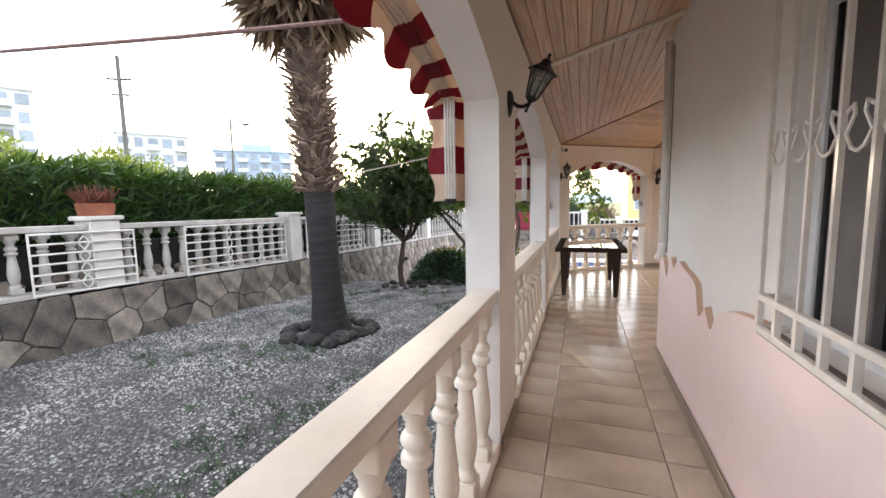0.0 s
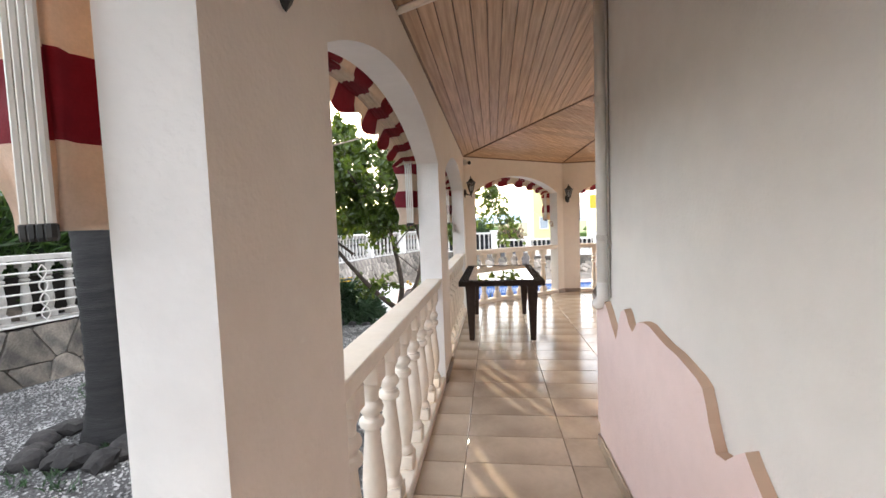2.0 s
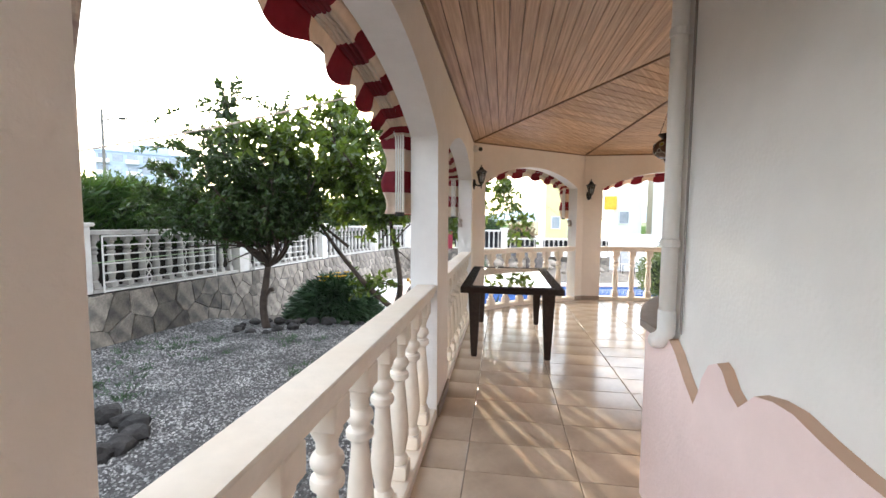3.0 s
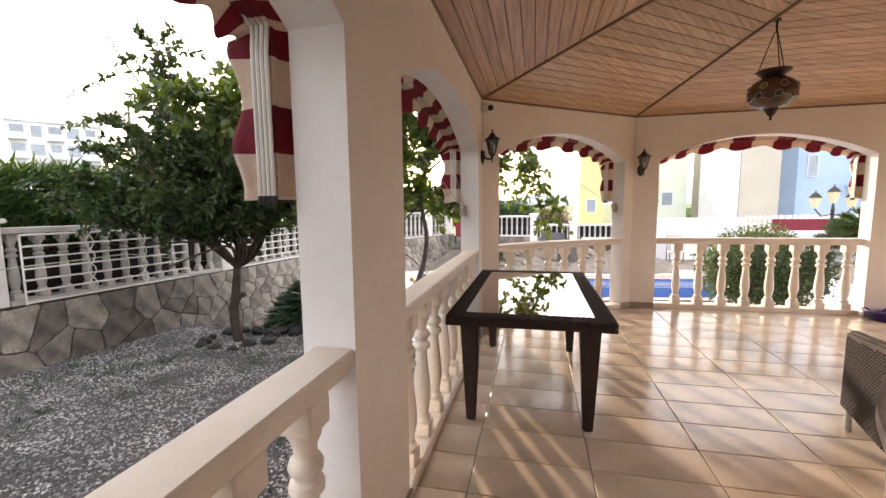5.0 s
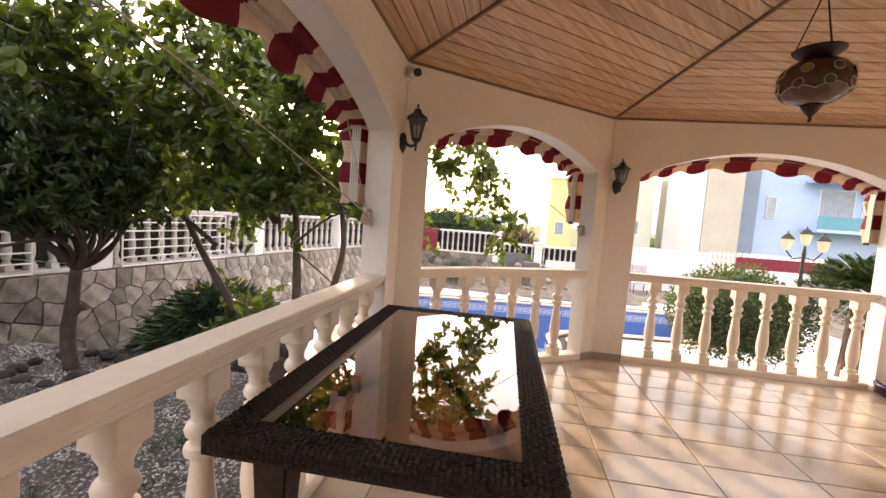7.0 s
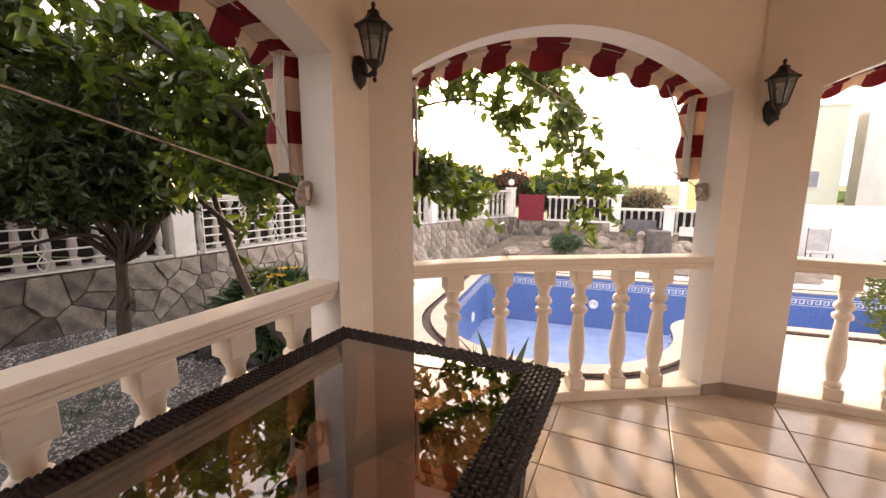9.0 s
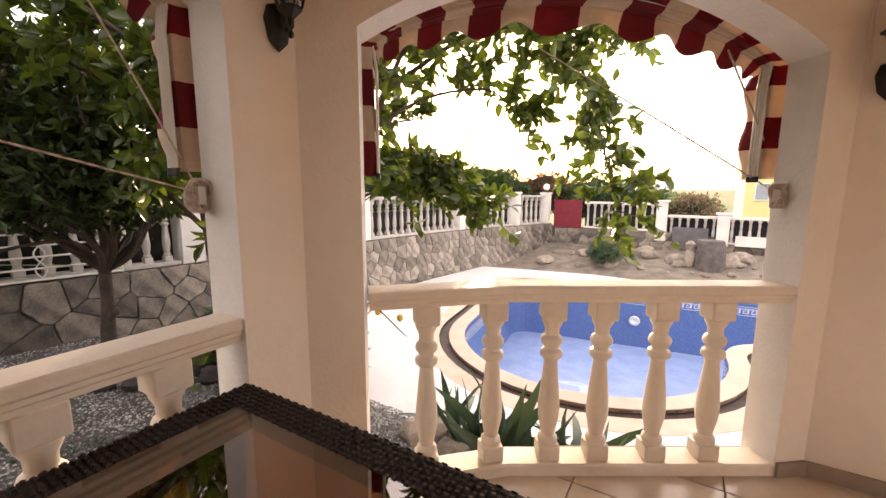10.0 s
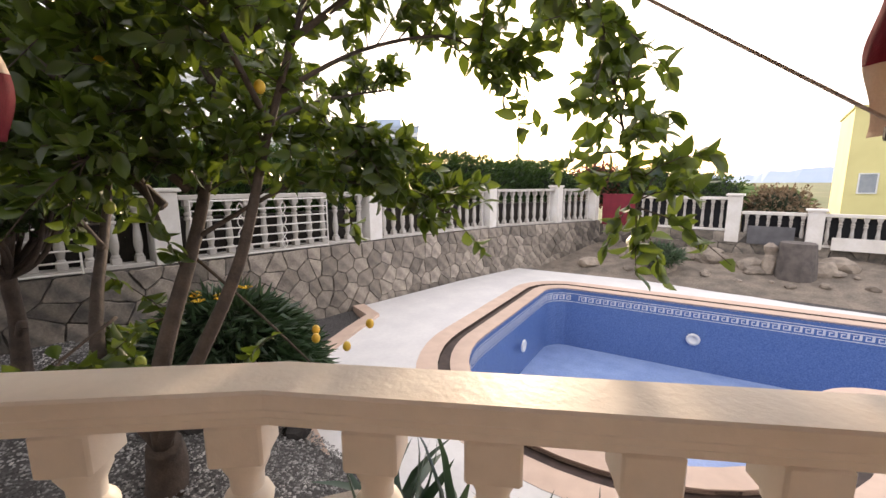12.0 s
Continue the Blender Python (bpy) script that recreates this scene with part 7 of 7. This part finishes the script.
# yellow box on the pale house wall
yb_ = thing("meter_box", "small yellow box fixed on a house wall", "box", at=(11.3, 46.9, 2.6))
bm = bmesh.new()
box(bm, -0.7, -0.3, 0, 0.5, 0.08, 1.4)
soften(bm, 0.05, 2)
part("case", bm, mat("yellow_box", (0.75, 0.45, 0.03), 0.5, col2=(0.65, 0.38, 0.02), scale=3), yb_)
# street lamp
sl = thing("street_lamp", "black garden lamp post with three lit-looking glass lanterns", "street lamp", at=(8.1, 16.6, -1.2))
bm = bmesh.new()
lathe(bm, [(0.11, 0), (0.1, 0.15), (0.05, 0.25), (0.04, 2.3), (0.05, 2.35), (0.02, 2.55)], 10)
part("post", bm, BLACK, sl)
SHADE = mat("lamp_shade", (0.75, 0.66, 0.42), 0.4, col2=(0.65, 0.56, 0.35), scale=8)
for k, (dx, dz_) in enumerate(((-0.42, 2.45), (0.0, 2.6), (0.42, 2.45))):
    if dx:
        bm = bmesh.new()
        tube(bm, [(0, 0, 2.25), (dx * 0.6, 0, 2.2), (dx, 0, dz_ - 0.05)], 0.02, 6)
        part("arm", bm, BLACK, sl)
    bm = bmesh.new()
    lathe(bm, [(0.08, dz_ - 0.02), (0.15, dz_ + 0.25)], 6, pose(dx, 0, 0))
    lan = part("lantern", bm, SHADE, sl, "cream glass lantern")
    bm = bmesh.new()
    lathe(bm, [(0.17, dz_ + 0.25), (0.08, dz_ + 0.36), (0.02, dz_ + 0.4), (0.01, dz_ + 0.46)], 6, pose(dx, 0, 0))
    part("cap", bm, BLACK, lan)
# mountains, with the distance haze put into their pale blue colour
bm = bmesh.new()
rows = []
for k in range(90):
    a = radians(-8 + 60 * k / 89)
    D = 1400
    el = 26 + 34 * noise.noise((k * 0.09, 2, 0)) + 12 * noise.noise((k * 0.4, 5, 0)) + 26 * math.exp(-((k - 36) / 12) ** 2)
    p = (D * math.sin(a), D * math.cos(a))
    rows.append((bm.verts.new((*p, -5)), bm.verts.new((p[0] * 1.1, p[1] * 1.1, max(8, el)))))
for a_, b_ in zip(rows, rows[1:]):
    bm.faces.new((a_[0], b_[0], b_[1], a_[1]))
tagged(part("backdrop", bm, mat("haze_tinted_hills", (0.42, 0.5, 0.6), 1.0, col2=(0.36, 0.45, 0.56), scale=0.01)), "hills on the horizon, painted pale blue for haze", "backdrop", kind="structure")
bm = bmesh.new()
for k in range(26):
    x, y = rr.uniform(-20, 60), rr.uniform(60, 120)
    res = bmesh.ops.create_icosphere(bm, subdivisions=2, radius=1)
    s = rr.uniform(1.0, 2.4)
    for v in res["verts"]:
        q = v.co * (1 + 0.5 * noise.noise(v.co * 2 + Vector((k, 0, 0))))
        v.co = Vector((x + q.x * s * 3, y + q.y * s, -1.4 + q.z * s))
tagged(part("woods", bm, mat("far_woods", (0.07, 0.12, 0.03), 0.9, col2=(0.12, 0.17, 0.05), scale=1.5, bump=1.0, bscale=3)), "far green scrub and trees", "woods", kind="stuff")
# far ground turns from gravel to dry grass
gnd = bpy.data.objects["ground"]
gnd.data.materials.append(EARTH)
gnd.data.materials.append(mat("far_grass", (0.10, 0.13, 0.05), 0.95, col2=(0.17, 0.17, 0.08), scale=0.05, fine=0.15))
for p in gnd.data.polygons:
    c = p.center
    if c.y > 19 or (c.x > 3):
        p.material_index = 1
    if abs(c.x) > 22 or c.y > 26 or c.y < -12 or c.x < -9:
        p.material_index = 2

# ---- floor tiles ----
JX, JY, TW, TL, GAP = -0.08, 1.94, 0.622, 0.3075, 0.005
floor_ob = bpy.data.objects["floor"]
inner_poly = [(XA - 0.16, -6), (6.3, -6), (6.3, CD[1]), (CC[0], CC[1] + 0.2), (CB[0], CB[1] + 0.2), (0.37, 8.86), (CA[0] - 0.1, CA[1] + 0.1)]
house_poly = [(HX, -6.1), (HX, 3.72), (HX, 4.05), (0.93, 4.36), (1.15, 4.74), (1.45, 5.07), (1.85, 5.33), (2.4, 5.46), (6.4, 5.46), (6.4, -6.1)]


def clip(poly, a, b, c):
    """Keeps the part of a convex polygon where a x + b y <= c."""
    out = []
    for i in range(len(poly)):
        p, q = poly[i], poly[(i + 1) % len(poly)]
        dp1, dq = a * p[0] + b * p[1] - c, a * q[0] + b * q[1] - c
        if dp1 <= 0:
            out.append(p)
        if dp1 * dq < 0:
            t = dp1 / (dp1 - dq)
            out.append((p[0] + (q[0] - p[0]) * t, p[1] + (q[1] - p[1]) * t))
    return out


def tile_mesh(poly):
    """A thin slab with worn, bevelled upper edges."""
    n = len(poly)
    cx, cy = sum(p[0] for p in poly) / n, sum(p[1] for p in poly) / n
    v = [(x - cx, y - cy, -0.012) for x, y in poly] + [(x - cx, y - cy, -0.0025) for x, y in poly]
    v += [((x - cx) * (1 - 0.004 / max(0.05, abs(x - cx))), (y - cy) * (1 - 0.004 / max(0.05, abs(y - cy))), 0.0) for x, y in poly]
    f = [tuple(range(2 * n, 3 * n))]
    for i in range(n):
        j = (i + 1) % n
        f += [(i, j, n + j, n + i), (n + i, n + j, 2 * n + j, 2 * n + i)]
    return v, f, (cx, cy)


full = [(-TW / 2 + GAP / 2, -TL / 2 + GAP / 2), (TW / 2 - GAP / 2, -TL / 2 + GAP / 2), (TW / 2 - GAP / 2, TL / 2 - GAP / 2), (-TW / 2 + GAP / 2, TL / 2 - GAP / 2)]
fv, ff_, _ = tile_mesh(full)
FULLTILE = bpy.data.meshes.new("tile")
FULLTILE.from_pydata(fv, [], ff_)
FULLTILE.materials.append(TILE)
rest_v, rest_f = [], []
count = 0
d1 = Vector((0.37 - CA[0] + 0.1, 8.86 - CA[1] - 0.1)).normalized()
for i in range(-1, 11):
    for j in range(-14, 26):
        cx, cy = JX + (i + 0.5) * TW, JY + (j + 0.5) * TL
        poly = [(x + cx, y + cy) for x, y in full]
        hits = [inside(p, inner_poly) for p in poly]
        if not any(hits) or (all(inside(p, house_poly) for p in poly)):
            continue
        whole = all(hits)
        if not whole:
            poly = clip(poly, -1, 0, -(XA - 0.1)) if cy < CA[1] else poly
            for a_, b_ in ((inner_poly[6], inner_poly[5]), (inner_poly[5], inner_poly[4]), (inner_poly[4], inner_poly[3]), (inner_poly[3], inner_poly[2])):
                e = (b_[0] - a_[0], b_[1] - a_[1])
                poly = clip(poly, -e[1], e[0], -e[1] * a_[0] + e[0] * a_[1]) if len(poly) > 2 else poly
        if len(poly) < 3:
            continue
        near = cy > 1.2 and cx < 4.4
        if near and count < 300:
            if whole:
                ob = new("tile", FULLTILE)
                ob.location = (cx, cy, 0)
            else:
                tv, tf, c = tile_mesh(poly)
                ob = raw("tile", tv, tf, TILE)
                ob.location = (*c, 0)
            ob.parent = floor_ob
            count += 1
        else:
            tv, tf, c = tile_mesh(poly)
            k = len(rest_v)
            rest_v += [(x + c[0], y + c[1], z) for x, y, z in tv]
            rest_f += [tuple(q + k for q in f) for f in tf]
raw("tiles", rest_v, rest_f, TILE, floor_ob)["kind"] = "stuff"


# ---- wall stones ----
def stones(line, zlo, zhi, size, seed, parent, limit):
    """Irregular flat stones set in mortar along a wall's face."""
    rng = np.random.RandomState(seed)
    seg = [0.0]
    for a, b in zip(line, line[1:]):
        seg.append(seg[-1] + math.hypot(b[0] - a[0], b[1] - a[1]))

    def place(s):
        i = max(k for k in range(len(line) - 1) if seg[k] <= s + 1e-9)
        f = (s - seg[i]) / (seg[i + 1] - seg[i])
        d = Vector((line[i + 1][0] - line[i][0], line[i + 1][1] - line[i][1])).normalized()
        return Vector((line[i][0] + (line[i + 1][0] - line[i][0]) * f, line[i][1] + (line[i + 1][1] - line[i][1]) * f)), d

    sites = []
    s = 0.0
    while s < seg[-1]:
        p, _ = place(min(s, seg[-1] - 1e-6))
        sz = size(p.y)
        lo, hi = zlo(p.x, p.y), zhi(p.x, p.y)
        rows_ = max(2, round((hi - lo) / sz))
        for r in range(rows_):
            sites.append((s + rng.uniform(-0.5, 0.5) * sz + (0.5 * sz if r % 2 else 0), lo + (r + 0.5 + rng.uniform(-0.36, 0.36)) * (hi - lo) / rows_))
        s += sz * 1.12
    made = 0
    jv, jf = [], []
    for k, (s0, z0) in enumerate(sites):
        if not 0.05 < s0 < seg[-1] - 0.05:
            continue
        p, d = place(s0)
        sz = size(p.y)
        lo, hi = zlo(p.x, p.y), zhi(p.x, p.y)
        poly = [(s0 - sz * 1.6, lo), (s0 + sz * 1.6, lo), (s0 + sz * 1.6, hi), (s0 - sz * 1.6, hi)]
        poly = clip(clip(poly, -1, 0, 0), 1, 0, seg[-1])
        for s1, z1 in sites:
            if (s1, z1) != (s0, z0) and abs(s1 - s0) < sz * 3.2:
                a, b = s1 - s0, z1 - z0
                L = math.hypot(a, b)
                poly = clip(poly, a, b, (a * (s0 + s1) + b * (z0 + z1)) / 2 - 0.006 * L)
                if len(poly) < 3:
                    break
        if len(poly) < 3:
            continue
        cx, cz = sum(q[0] for q in poly) / len(poly), sum(q[1] for q in poly) / len(poly)
        # broken, uneven edges
        rp = []
        for i in range(len(poly)):
            a, b = poly[i], poly[(i + 1) % len(poly)]
            e = math.hypot(b[0] - a[0], b[1] - a[1])
            if e < 0.03:
                rp.append(((a[0] + b[0]) / 2, (a[1] + b[1]) / 2))
                continue
            ks = [0.08] + [j / max(1, int(e / 0.09)) for j in range(1, int(e / 0.09))] + [0.92]
            for u in ks:
                w = rng.uniform(-0.012, 0.004) if 0.08 < u < 0.92 else 0
                px, pz_ = a[0] + (b[0] - a[0]) * u, a[1] + (b[1] - a[1]) * u
                rp.append((px + (px - cx) * w / sz * 2, pz_ + (pz_ - cz) * w / sz * 2))
        n = len(rp)
        out = rng.uniform(0.004, 0.022)
        tilt = rng.uniform(-0.03, 0.03, 2)
        nrm = Vector((d.y, -d.x))
        c0, _ = place(min(max(cx, 0.0), seg[-1] - 1e-6))
        v = []
        for f_, o in ((1.0, -0.02), (1.0, out * 0.6), (0.955, out)):
            for q in rp:
                ds, dzv = (q[0] - cx) * f_, (q[1] - cz) * f_
                oo = o + (tilt[0] * ds + tilt[1] * dzv if o > 0 else 0)
                v.append((d.x * ds + nrm.x * oo, d.y * ds + nrm.y * oo, dzv))
        f = [tuple(range(2 * n, 3 * n))]
        for i in range(n):
            j = (i + 1) % n
            f += [(i, j, n + j, n + i), (n + i, n + j, 2 * n + j, 2 * n + i)]
        if made < limit:
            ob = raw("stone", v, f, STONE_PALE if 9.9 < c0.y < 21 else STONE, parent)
            ob.location = (c0.x, c0.y, cz)
            made += 1
        else:
            kk = len(jv)
            jv += [(x + c0.x, y + c0.y, z + cz) for x, y, z in v]
            jf += [tuple(q + kk for q in g) for g in f]
    if jv:
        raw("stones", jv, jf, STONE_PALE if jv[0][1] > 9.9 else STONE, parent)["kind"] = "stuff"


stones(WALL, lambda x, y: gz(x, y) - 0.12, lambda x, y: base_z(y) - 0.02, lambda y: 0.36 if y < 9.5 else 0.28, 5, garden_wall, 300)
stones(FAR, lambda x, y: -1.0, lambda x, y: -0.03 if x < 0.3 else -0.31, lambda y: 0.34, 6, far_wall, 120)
